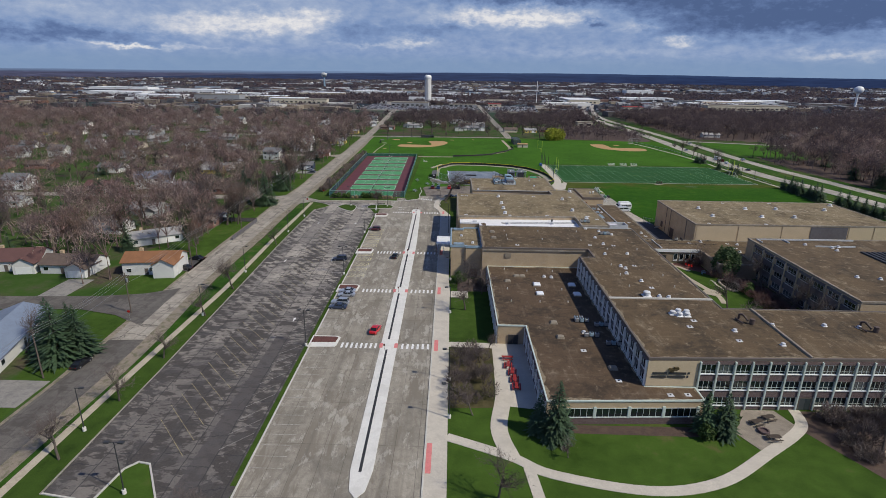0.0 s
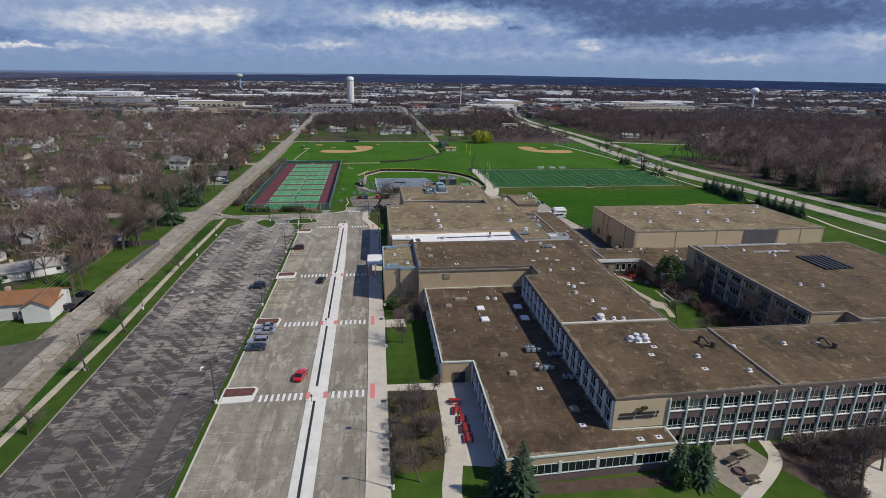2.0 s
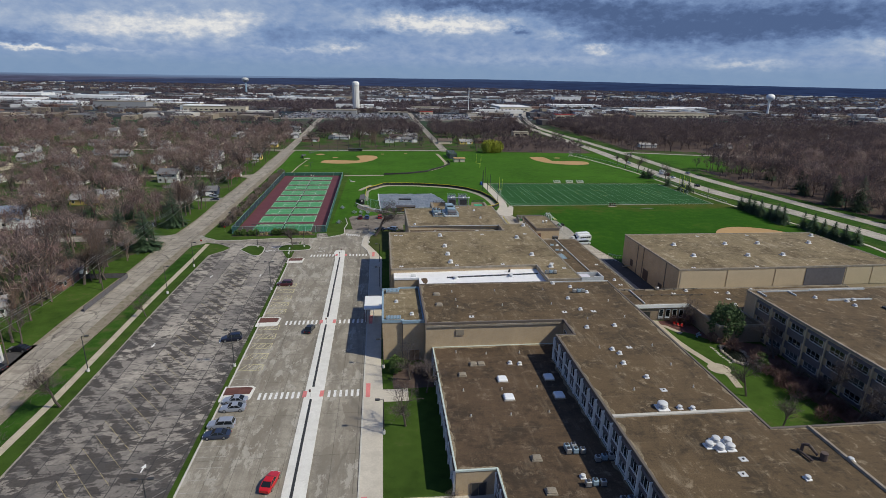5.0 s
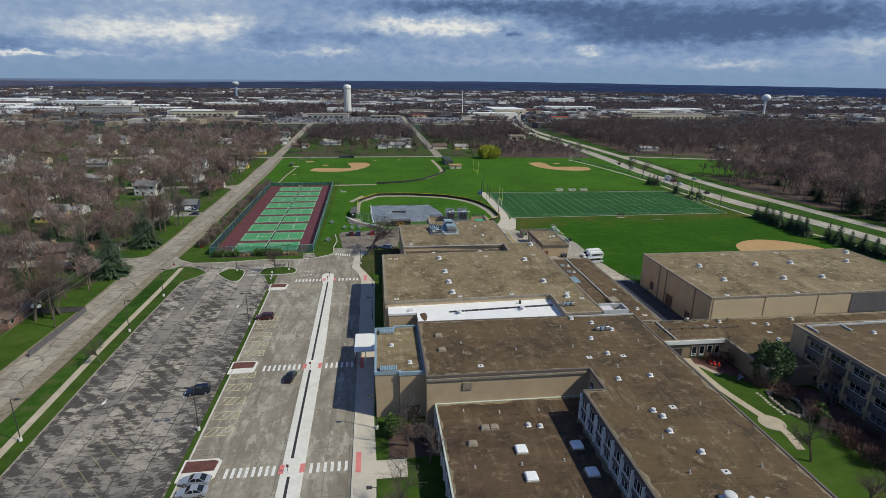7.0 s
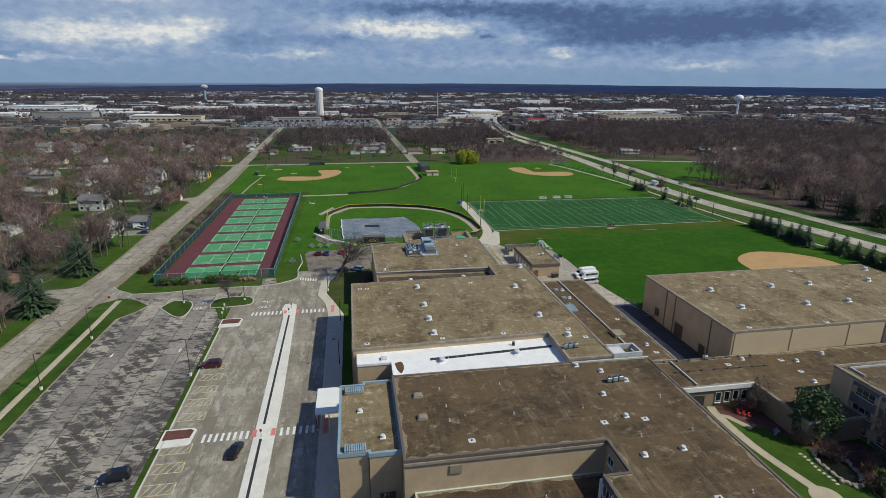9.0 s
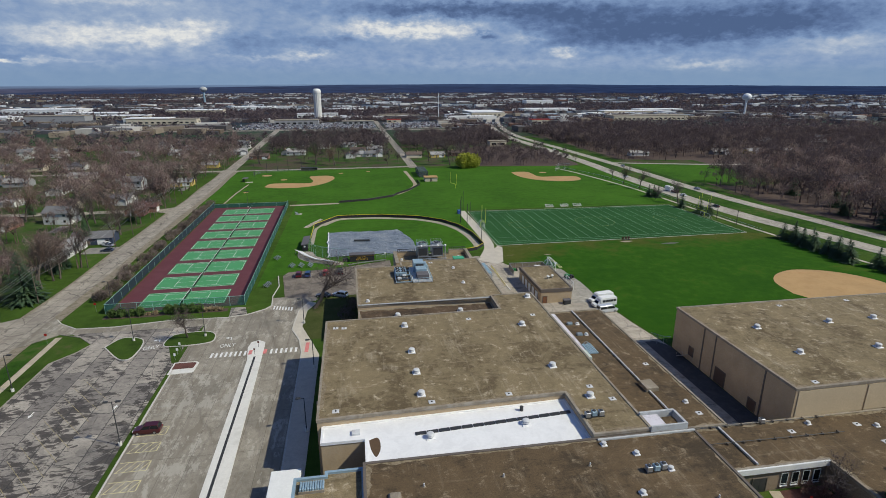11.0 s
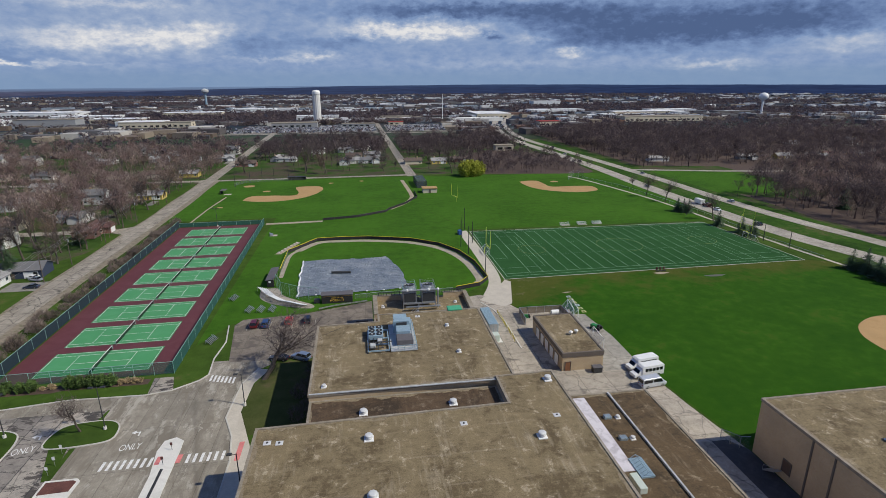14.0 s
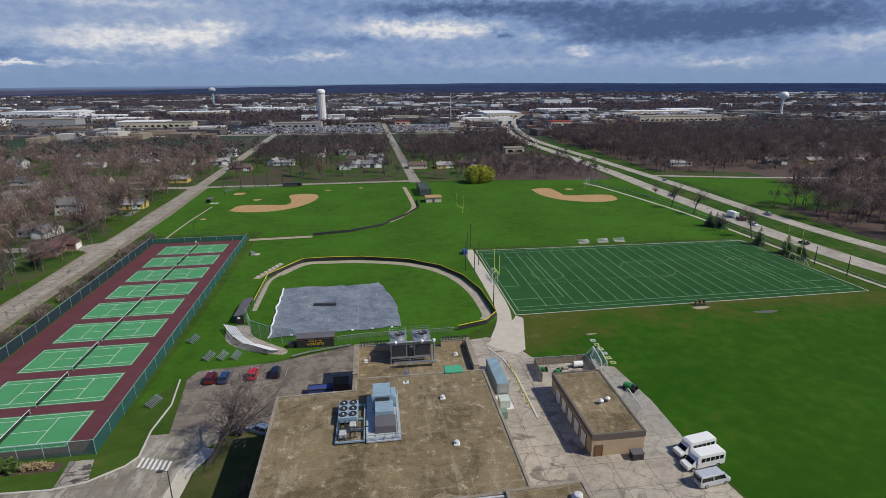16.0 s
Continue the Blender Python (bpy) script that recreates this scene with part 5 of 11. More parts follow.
def flat_building(name, poly, z1, label, category, wall=None, roof=None, trim=None, lip=0.13, lip_w=0.3, z0=-0.1, trim_h=0.35):
    """A flat-roofed building: walls, gravel roof and a raised metal edge."""
    poly = ccw(poly)
    cx, cy = poly[0]
    e = thing(name, (cx, cy, 0), label, category)
    part("wall", MB().prism(poly, z0, z1 - 0.03), wall or M_BRICK, e)
    part("roof", MB().prism(inset(poly, lip_w * 0.5), z1 - 0.3, z1), roof or M_ROOF, e, "gravel roof with bleached patches")
    if roof is not M_ROOF_WHITE:
        part("roof_rim", roof_rim(inset(poly, lip_w + 0.01), z1 + 0.006, cx + cy), M_CHALK, e, "chalky bleached gravel along the roof edge")
    ring = MB()
    outer, inner = inset(poly, -0.12), inset(poly, lip_w)
    n = len(poly)
    vs = [(a, b, z) for p, z in ((outer, z1 - trim_h), (outer, z1 + lip), (inner, z1 + lip), (inner, z1 - 0.02)) for a, b in p]
    fs = []
    for k in range(3):
        fs += [(k * n + i, k * n + (i + 1) % n, (k + 1) * n + (i + 1) % n, (k + 1) * n + i) for i in range(n)]
    fs += [(i, 3 * n + i, 3 * n + (i + 1) % n, (i + 1) % n) for i in range(n)]
    ring.add(vs, fs)
    part("coping", ring, trim or M_COPING, e)
    return e


def shared(name, mesh, parent, m, label=""):
    ob = new(name, mesh)
    ob.parent = parent
    ob.matrix_basis = m
    return tagged(ob, label)


def window_meshes(w, h, cols, frame_mat, transom=0.0, bar=0.07):
    """Frame and pane of a window that lies in the x-z plane and faces -y, from its lower left corner."""
    xs = [v for i in range(cols + 1) for v in ((w - bar) * i / cols, (w - bar) * i / cols + bar)]
    zs = [0.0, bar] + ([transom, transom + bar * 0.8] if transom else []) + [h - bar, h]
    nx, nz = len(xs), len(zs)
    solid_at = lambda i, k: 0 <= i < nx - 1 and 0 <= k < nz - 1 and (i % 2 == 0 or k % 2 == 0)
    vs = [(x, y, z) for y in (-0.10, 0.02) for z in zs for x in xs]
    at = lambda i, k, side: side * nx * nz + k * nx + i
    fs = []
    for i in range(nx - 1):
        for k in range(nz - 1):
            if not solid_at(i, k):
                continue
            fs.append((at(i, k, 0), at(i + 1, k, 0), at(i + 1, k + 1, 0), at(i, k + 1, 0)))
            fs.append((at(i, k, 1), at(i, k + 1, 1), at(i + 1, k + 1, 1), at(i + 1, k, 1)))
            for di, dk, (a0, a1), (b0, b1) in ((-1, 0, (i, k + 1), (i, k)), (1, 0, (i + 1, k), (i + 1, k + 1)), (0, -1, (i, k), (i + 1, k)), (0, 1, (i + 1, k + 1), (i, k + 1))):
                if not solid_at(i + di, k + dk):
                    fs.append((at(b0, b1, 0), at(a0, a1, 0), at(a0, a1, 1), at(b0, b1, 1)))
    fr = MB().add(vs, fs)
    pane = MB().box(bar * 0.5, -0.045, bar * 0.5, w - bar * 0.5, -0.015, h - bar * 0.5)
    return mesh_of("window", fr, frame_mat), mesh_of("pane", pane, M_GLASS)


def facade(b, p, q, bay, rows, zlo, zhi, frame_mat, fin_mat=None, spandrel=None, fin=(0.28, 0.42), cols=3, transom=0.35, margin=0.28, skip=(), ends=True, fin_z=None, sill=None):
    """Bays of windows in rows along the wall from p to q, which faces to the right of that way's left-hand normal; fins between the bays."""
    p, q = Vector(p), Vector(q)
    d = q - p
    n = max(1, round(d.length / bay))
    bw = d.length / n
    base = origin_of(b)
    turn = Matrix.Translation((p.x - base.x, p.y - base.y, 0)) @ Matrix.Rotation(math.atan2(d.y, d.x), 4, "Z")
    meshes = {}
    for h in {round(b1 - a1, 2) for a1, b1 in rows}:
        meshes[h] = window_meshes(bw - 2 * margin, h, cols, frame_mat, transom if transom < h else 0)
    if fin_mat:
        f0, f1 = fin_z or (zlo, zhi)
        fm = mesh_of("fin", MB().cbox(-fin[0] / 2, -fin[1], f0, fin[0] / 2, 0.05, f1, 0.04), fin_mat)
        for i in range(0 if ends else 1, n + 1 if ends else n):
            shared("fin", fm, b, turn @ Matrix.Translation((i * bw, 0, 0)))
    if spandrel:
        sm = {}
        zs = [zlo] + [v for r in rows for v in r] + [zhi]
        for i in range(n):
            for k in range(0, len(zs), 2):
                a1, b1 = zs[k], zs[k + 1]
                if b1 - a1 < 0.12:
                    continue
                if k not in sm:
                    sm[k] = mesh_of("spandrel", MB().box(0, -0.16, a1, bw, 0.02, b1 - 0.002), spandrel)
                shared("spandrel", sm[k], b, turn @ Matrix.Translation((i * bw, 0, 0)))
    for i in range(n):
        for r, (a1, b1) in enumerate(rows):
            if (i, r) in skip:
                continue
            fr, pane = meshes[round(b1 - a1, 2)]
            w = shared("window", fr, b, turn @ Matrix.Translation((i * bw + margin, 0, a1)))
            shared("pane", pane, w, Matrix())
            if "ledge" not in meshes:
                meshes["ledge"] = mesh_of("window_sill", MB().box(-0.04, -0.2, -0.08, bw - 2 * margin + 0.04, 0.02, -0.002), frame_mat)
            shared("window_sill", meshes["ledge"], w, Matrix())
            if sill:
                if "sill" not in meshes:
                    meshes["sill"] = mesh_of("sill", MB().box(0, -0.30, -0.12, bw - 2 * margin, -0.10, 0.03), sill)
                shared("sill", meshes["sill"], w, Matrix(), "white painted sill")
    return turn, bw


def door(b, p, ang, w, h, mat, label, z=0.0, leaf=1):
    base = origin_of(b)
    m = Matrix.Translation((p[0] - base.x, p[1] - base.y, z)) @ Matrix.Rotation(radians(ang), 4, "Z")
    fr = MB().box(-w / 2 - 0.12, -0.12, 0, -w / 2, 0.02, h + 0.12).box(w / 2, -0.12, 0, w / 2 + 0.12, 0.02, h + 0.12).box(-w / 2, -0.12, h, w / 2, 0.02, h + 0.12)
    d = shared("door", mesh_of("door", fr, M_FASCIA), b, m, label)
    for k in range(leaf):
        x0 = -w / 2 + w * k / leaf
        shared("leaf", mesh_of("leaf", MB().box(x0 + 0.02, -0.07, 0.02, x0 + w / leaf - 0.02, -0.02, h - 0.02), mat), d, Matrix())
    return d


# three-storey classroom block with the gymnasium behind it, under one roof
school = flat_building("school_building", [(37.4, 96.4), (118, 98.8), (118, 119.2), (61.3, 119.2), (61.3, 184), (10.3, 184), (10.3, 160.3), (41.4, 160.3), (41.4, 153), (37.4, 153)], 10.6,
                       "three-storey tan brick school with gravel roof and pale green fins", "school", roof=M_ROOF_SCHOOL, trim=M_FASCIA)
ROWS = [(0.9, 2.7), (4.2, 6.1), (7.6, 9.5)]
sx = lambda x: (x, 96.4 + (x - 37.4) * 2.4 / 80.6 - 0.02)
turn, bw = facade(school, sx(46.9), sx(117.6), 3.28, ROWS, 0.0, 10.1, M_FRAME, M_FIN, M_BRICK_DARK, (0.34, 0.40), 3, 0.5, 0.20, skip=((6, 0),), sill=M_WHITE)
door(school, (sx(46.9 + bw * 6.5)[0], sx(46.9 + bw * 6.5)[1] - 0.14), 1.7, 2.2, 2.5, M_GLASS, "white framed glazed entrance doors", 0, 2)
part("sign_panel", MB().add([(*sx(37.3), 5.0), (*sx(46.7), 5.0), (*sx(46.7), 10.15), (*sx(37.3), 10.15), (sx(37.3)[0], sx(37.3)[1] - 0.12, 5.0), (sx(46.7)[0], sx(46.7)[1] - 0.12, 5.0), (sx(46.7)[0], sx(46.7)[1] - 0.12, 10.15), (sx(37.3)[0], sx(37.3)[1] - 0.12, 10.15)],
                           [(4, 5, 6, 7), (0, 4, 7, 3), (1, 2, 6, 5), (3, 7, 6, 2), (0, 1, 5, 4)]), M_STONE, school, "plain tan stone panel with dark lettering")
sign = MB()
for z, x0, x1 in ((7.45, 38.3, 45.2), (6.75, 38.2, 45.0)):
    x = x0
    k = 0
    while x < x1:
        wd = (2.6, 3.2, 1.9)[k % 3]
        sign.box(x, sx(x)[1] - 0.2, z, min(x1, x + wd), sx(x)[1] - 0.10, z + 0.42)
        x += wd + 0.35
        k += 1
part("lettering", sign, M_DARKMETAL, school, "dark metal letters, two short lines")
emb = MB().prism([(41.2, 95.9), (42.6, 95.9), (42.6, 96.42), (41.2, 96.42)], 8.45, 8.7)
emb.box(41.5, 95.95, 8.1, 42.0, 96.42, 8.45).box(42.1, 95.95, 8.6, 42.9, 96.42, 9.0)
part("emblem", emb, surface("dark_bronze", (0.06, 0.045, 0.02), rough=0.5), school, "dark bronze emblem of plain blocks")
facade(school, (37.42, 153), (37.42, 96.6), 3.3, [(5.2, 6.6), (7.6, 9.5)], 4.9, 10.1, M_WHITE, M_WHITE, M_GREYPANEL, (0.26, 0.5), 3, 0.0, 0.24)
facade(school, (41.42, 160.2), (41.42, 153.2), 3.3, [(7.2, 8.8)], 4.9, 9.0, M_WHITE, None, None, cols=2, margin=0.9)
facade(school, (61.28, 119.4), (61.28, 180), 3.3, ROWS, 0.1, 10.1, M_WHITE, M_WHITE, M_GREYPANEL, (0.26, 0.4), 3, 0.0, 0.24)
facade(school, (117.6, 119.18), (61.5, 119.18), 3.3, ROWS, 0.1, 10.1, M_WHITE, M_WHITE, M_GREYPANEL, (0.26, 0.4), 3, 0.0, 0.24)
gymband = MB().box(10.2, 160.02, 9.75, 41.4, 160.34, 10.15)
part("gym_band", gymband, M_COPING, school, "grey metal band under the gymnasium roof edge")
part("louvre", MB().box(17.0, 160.1, 7.6, 18.8, 160.4, 9.0), M_COPING, school, "grey wall louvre")
joint = MB().box(37.6, 123.7, 10.6, 61.2, 124.3, 10.86)
part("roof_joint", joint, M_KERB, school, "pale raised roof expansion joint")
j2 = MB().add([(67.2, 97.5, 10.6), (67.8, 97.5, 10.6), (67.8, 119, 10.6), (67.2, 119, 10.6), (67.3, 97.5, 10.95), (67.7, 97.5, 10.95), (67.7, 119, 10.95), (67.3, 119, 10.95)], [(4, 5, 6, 7), (0, 1, 5, 4), (1, 2, 6, 5), (2, 3, 7, 6), (3, 0, 4, 7)])
part("roof_joint", j2, M_COPING, school, "grey raised roof expansion joint")
part("roof_edge", MB().box(45.3, 183.3, 10.6, 61.2, 183.65, 10.85), M_PALEMETAL, school, "pale metal roof edge strip")

# one-storey wing in front
low = flat_building("low_classroom_wing", [(20.6, 91.0), (46.5, 92.2), (46.5, 96.3), (37.3, 96.3), (37.3, 152.9), (41.3, 152.9), (41.3, 160.2), (11.9, 160.2), (12.0, 120.6), (18.4, 120.6), (18.4, 91.0)], 4.8,
                    "one-storey brick classroom wing with long window bands", "school wing", roof=M_ROOF_DARK, trim=M_FIN, lip=0.08, lip_w=0.16, trim_h=0.22)
lx = lambda x: (x, 91.0 + (x - 20.6) * 1.2 / 25.9 - 0.02)
facade(low, lx(20.8), lx(45.6), 6.2, [(1.5, 3.3)], 0.0, 4.3, M_FRAME, M_FIN, None, (0.55, 0.16), 5, 0.0, 0.25, fin_z=(1.3, 3.6))
part("plinth", MB().prism([lx(18.3), lx(46.4), (46.4, lx(46.4)[1] - 0.12), (18.3, lx(18.3)[1] - 0.12)], 0, 1.25), M_BRICK_DARK, low, "purple-brown brick plinth")
facade(low, (18.38, 120.3), (18.38, 91.4), 3.6, [(0.9, 3.6)], 0, 4.4, M_WHITE, M_WHITE, M_BRICK_DARK, (0.2, 0.35), 3, 1.0, 0.12)
facade(low, (11.98, 159.8), (11.98, 121), 3.6, [(0.9, 3.6)], 0, 4.4, M_WHITE, M_WHITE, M_BRICK_DARK, (0.2, 0.35), 3, 1.0, 0.12)
door(low, (15.6, 120.5), 0, 2.2, 2.4, M_DARKMETAL, "dark recessed double door", 0, 2)

# lobby block on the west side of the gymnasium
lobby = flat_building("lobby_block", [(0.8, 164.2), (5.4, 164.2), (5.4, 163.6), (10.25, 163.6), (10.25, 184), (5.0, 184), (5.0, 183.2), (0.8, 183.2)], 9.6, "tan brick lobby block with blue-grey roof edge", "school wing", roof=M_ROOF, trim=M_BLUEGREY, lip=0.35)
door(lobby, (8.0, 163.55), 0, 2.2, 2.6, surface("brown_door", (0.10, 0.055, 0.03)), "brown double door", 0, 2)
part("downpipe", MB().box(5.25, 163.9, 0, 5.42, 164.1, 9.4), M_FASCIA, lobby)
for y in (165.0, 181.2):
    u = thing("roof_skylight", (3.2, y, 9.6), "pale blue ribbed skylight on a low curb", "skylight", "ribbed skylights")
    part("curb", MB().box(1.6, y - 0.9, 9.6, 5.0, y + 0.9, 10.0), M_COPING, u)
    gl = MB()
    for k in range(10):
        gl.cbox(1.7 + k * 0.33, y - 0.8, 10.0, 1.7 + k * 0.33 + 0.27, y + 0.8, 10.35, 0.06)
    part("glazing", gl, M_BLUEGREY, u)
canopy = thing("entrance_canopy", (-1.8, 188.3, 0), "white flat entrance canopy on slim posts", "canopy")
part("deck", MB().cbox(-4.1, 184.0, 3.75, 0.5, 192.6, 4.15, 0.06), M_WHITE, canopy)
for x, y in ((-3.8, 184.4), (-3.8, 192.2), (-1.6, 184.4), (-1.6, 192.2)):
    part("post", MB().cyl(x, y, 0.1, 3.75, 0.09, n=8), M_WHITE, canopy)
part("banner", MB().box(-3.95, 184.2, 0.6, -3.8, 186.4, 2.6), surface("red_cloth", (0.30, 0.02, 0.03)), canopy, "dark red banner under the deck")

# white membrane roof, auditorium, sunken strip, north block
white = flat_building("white_roof_link", [(4.0, 190.4), (10.7, 190.4), (10.7, 184.1), (44.9, 184.1), (44.9, 195.9), (4.0, 194.4)], 9.9, "low link block with a bright white membrane roof", "school wing", roof=M_ROOF_WHITE, trim=M_ROOF_WHITE)
for k in range(14):
    ya, yb = 190.4 + 1.8 * k / 14, 190.4 + 1.8 * (k + 0.93) / 14
    xa, xb = 18.4 + 26.2 * k / 14, 18.4 + 26.2 * (k + 0.93) / 14
    part("panel", MB().prism([(xa, ya - 0.35), (xb, yb - 0.35), (xb, yb + 0.35), (xa, ya + 0.35)], 9.9, 10.05), M_DARKMETAL, white, "dark flat panel in a row on the white roof")
part("hatch", MB().cbox(8.6, 191.5, 9.9, 9.9, 192.6, 10.3, 0.06), M_HOOD, white)
part("stub_vent", MB().cyl(36.6, 193.9, 9.9, 10.7, 0.3, n=12), M_DARKMETAL, white, "short black vent pipe")
part("stain", MB().sheet(smooth_line([(11.2, 190.0), (12.6, 190.4), (12.9, 188.0), (12.2, 186.0), (11.5, 187.6), (11.2, 190.0)])[:-1], 9.908), surface("rust_stain", (0.10, 0.06, 0.03)), white, "brown water stain")
hall = flat_building("auditorium", [(3.2, 194.5), (45.0, 196.0), (45.0, 184.2), (54.4, 184.2), (53.8, 242.0), (43.2, 241.6), (43.2, 233.0), (3.0, 232.0)], 11.2, "large tan brick auditorium with a flat brown gravel roof", "school wing")
for y in (200, 208, 216, 224):
    part("pilaster", MB().box(2.8, y, 0, 3.25, y + 0.8, 10.8), M_BRICK, hall)
strip = flat_building("sunken_roof_strip", [(10.2, 232.05), (43.1, 233.05), (43.1, 240.95), (10.2, 240.95)], 9.6, "sunken roof strip between two larger roofs", "school wing", roof=M_ROOF_DARK, lip=0.05)
north = flat_building("north_block", [(10.0, 241.0), (46.8, 241.7), (46.8, 273.4), (23.0, 273.4), (23.0, 269.5), (9.7, 269.2)], 10.8, "tan brick block with a bleached brown gravel roof", "school wing")
part("roof_edge", MB().box(10.1, 240.9, 10.85, 43.0, 241.2, 11.0), M_PALEMETAL, north, "pale raised roof edge")
annex = flat_building("north_annex", [(22.2, 273.45), (46.6, 273.45), (46.6, 279.4), (22.2, 279.4)], 7.2, "lower annex roof behind the north block", "school wing", roof=M_ROOF_DARK)
plant = flat_building("cooling_plant", [(22.2, 279.45), (47.0, 279.45), (47.4, 292.0), (22.2, 292.0)], 7.0, "brick plant enclosure for the cooling towers", "plant room", roof=M_ROOF)
for poly in ([(22.2, 290.9), (30, 290.9), (30, 291.9), (22.2, 291.9)], [(41, 290.9), (47.3, 290.9), (47.3, 291.9), (41, 291.9)], [(46.2, 279.6), (47.2, 279.6), (47.3, 290.8), (46.4, 290.8)], [(22.2, 279.6), (23.2, 279.6), (23.2, 290.8), (22.2, 290.8)]):
    part("parapet", MB().prism(poly, 7.0, 8.3), M_BRICK, plant)
    part("parapet_cap", MB().prism(inset(ccw(poly), -0.06), 8.3, 8.42), M_COPING, plant)
rail = MB()
for k in range(9):
    rail.box(23.6 + k * 0.7, 291.1, 8.4, 23.75 + k * 0.7, 291.3, 9.2)
    rail.box(41.4 + k * 0.62, 291.1, 8.4, 41.52 + k * 0.62, 291.3, 9.2)
rail.box(23.4, 291.1, 9.15, 29.6, 291.3, 9.3).box(41.2, 291.1, 9.15, 46.8, 291.3, 9.3)
part("screen_rail", rail, M_DARKMETAL, plant, "dark metal screen on the parapet")
# small yellow-brown service block and basement stair by the parking court
stub = flat_building("service_stub", [(19.6, 269.6), (22.9, 269.6), (22.9, 273.3), (22.1, 273.3), (22.1, 276.2), (19.6, 276.2)], 4.0, "low brown brick service stub", "school wing", wall=M_BRICK_DARK)

# low strips on the east side
strips = flat_building("east_low_wing", [(54.5, 191.5), (73.6, 191.5), (73.6, 243.0), (53.9, 243.0)], 4.7, "one-storey service wing with long brown roofs", "school wing", roof=M_ROOF_SCHOOL)
part("white_strip", MB().box(57.9, 221.6, 4.7, 60.6, 242.0, 4.78), surface("lilac_white_membrane", (0.60, 0.58, 0.63), 1.0, 0.25, 0.08, (0.36, 0.34, 0.38), 0.7), strips, "lilac-white membrane roof strip")
part("roof_pipe", MB().box(65.55, 191.8, 4.7, 65.85, 242.8, 5.05), M_PALEMETAL, strips, "raised pale metal roof divider")
part("roof_hatch", MB().cbox(65.0, 203.4, 4.7, 67.6, 206.6, 5.5, 0.06), M_COPING, strips)
wf = MB()
for k in range(7):
    y = 219.9 + k * 0.7
    wf.tube((60.6, y, 4.95), (61.6, y, 5.6), 0.05).tube((61.6, y, 5.6), (62.6, y, 4.95), 0.05)
wf.tube((61.6, 219.9, 5.6), (61.6, 224.1, 5.6), 0.05).box(60.5, 219.8, 4.7, 62.7, 224.2, 4.96)
for y in (229.2, 235.3):
    hv = part("ridge_vent", MB().cbox(61.5, y - 0.5, 4.7, 62.9, y + 0.5, 5.2, 0.15), M_BLUEGREY, strips, "small blue-grey ribbed roof vent")
    for k in range(4):
        part("rib", MB().box(61.56 + k * 0.36, y - 0.52, 4.72, 61.66 + k * 0.36, y + 0.52, 5.24), M_GALV, hv)
part("roof_cabinet", MB().cbox(58.6, 216.8, 4.7, 59.8, 220.2, 5.7, 0.05), M_FIN, strips, "pale green roof cabinet")
part("glazed_skylight", wf, M_BLUEGREY, strips, "teal framed roof light")
part("membrane", MB().box(54.6, 184.4, 11.2, 57.2, 187.5, 11.26), bpy.data.materials["lilac_white_membrane"], hall, "lilac-white membrane patch inside a curb")
for x0, y0, x1, y1 in ((54.2, 187.5, 60.2, 187.9), (59.9, 183.9, 60.3, 187.5), (54.2, 183.9, 59.9, 184.2)):
    part("curb", MB().box(x0, y0, 10.62, x1, y1, 11.75), M_PALEMETAL, hall, "pale metal roof curb")
link = flat_building("link_corridor", [(61.4, 180.6), (83.8, 180.6), (83.8, 166.5), (95.6, 166.5), (95.6, 175.3), (140, 175.3), (140, 191.3), (61.4, 191.3)], 4.6, "one-storey glazed link corridor between the blocks", "school wing", wall=M_BRICK_BROWN, roof=M_ROOF_SCHOOL, trim=M_COPING, trim_h=0.4)
for y in (191.0, 186.6):
    part("pipe_run", MB().tube((66.5, y, 5.0), (92.0, y - 0.5, 5.0), 0.06, n=6), M_DARKMETAL, link, "rusty pipe run on low supports")
    for k in range(9):
        part("pipe_support", MB().box(67.0 + k * 3, y - 0.3, 4.6, 67.25 + k * 3, y + 0.15, 4.96), M_BARK, link)
part("fascia", MB().box(61.6, 180.2, 3.75, 83.9, 180.47, 4.72), M_WHITE, link, "white fascia board over the windows")
facade(link, (75.2, 180.56), (83.0, 180.56), 1.9, [(0.7, 3.1)], 0, 3.9, M_WHITE, None, None, cols=1, margin=0.35)
door(link, (71.8, 180.56), 0, 2.4, 2.6, M_DARKMETAL, "dark brown double door", 0, 2)
part("roof_pipe", MB().box(71.35, 181.2, 4.6, 71.65, 191.0, 4.95), M_PALEMETAL, link, "raised pale metal roof divider")

# field house
arena = flat_building("field_house", [(86.3, 191.5), (158.0, 192.6), (157.0, 228.4), (86.3, 228.4)], 10.5, "windowless tan brick field house with a flat gravel roof", "field house", trim=M_COPING)
JOINTS = (86.9, 101.5, 116.8, 126.8, 140.2, 149.0, 157.7)
for i in range(6):
    x0, x1 = JOINTS[i], JOINTS[i + 1] - 0.5
    y0 = lambda x: 191.5 + (x - 86.3) * 1.1 / 71.7
    part("wall_panel", MB().prism([(x0, y0(x0) - 0.1), (x1, y0(x1) - 0.1), (x1, y0(x1)), (x0, y0(x0))], 4.6, 9.95), M_GREYPANEL if i == 3 else M_STONE, arena, "grey infill panel" if i == 3 else "")
for y in (198.6, 213.2, 217.2):
    part("wall_joint", MB().box(86.18, y, 0, 86.32, y + 0.3, 10.1), M_FASCIA, arena)
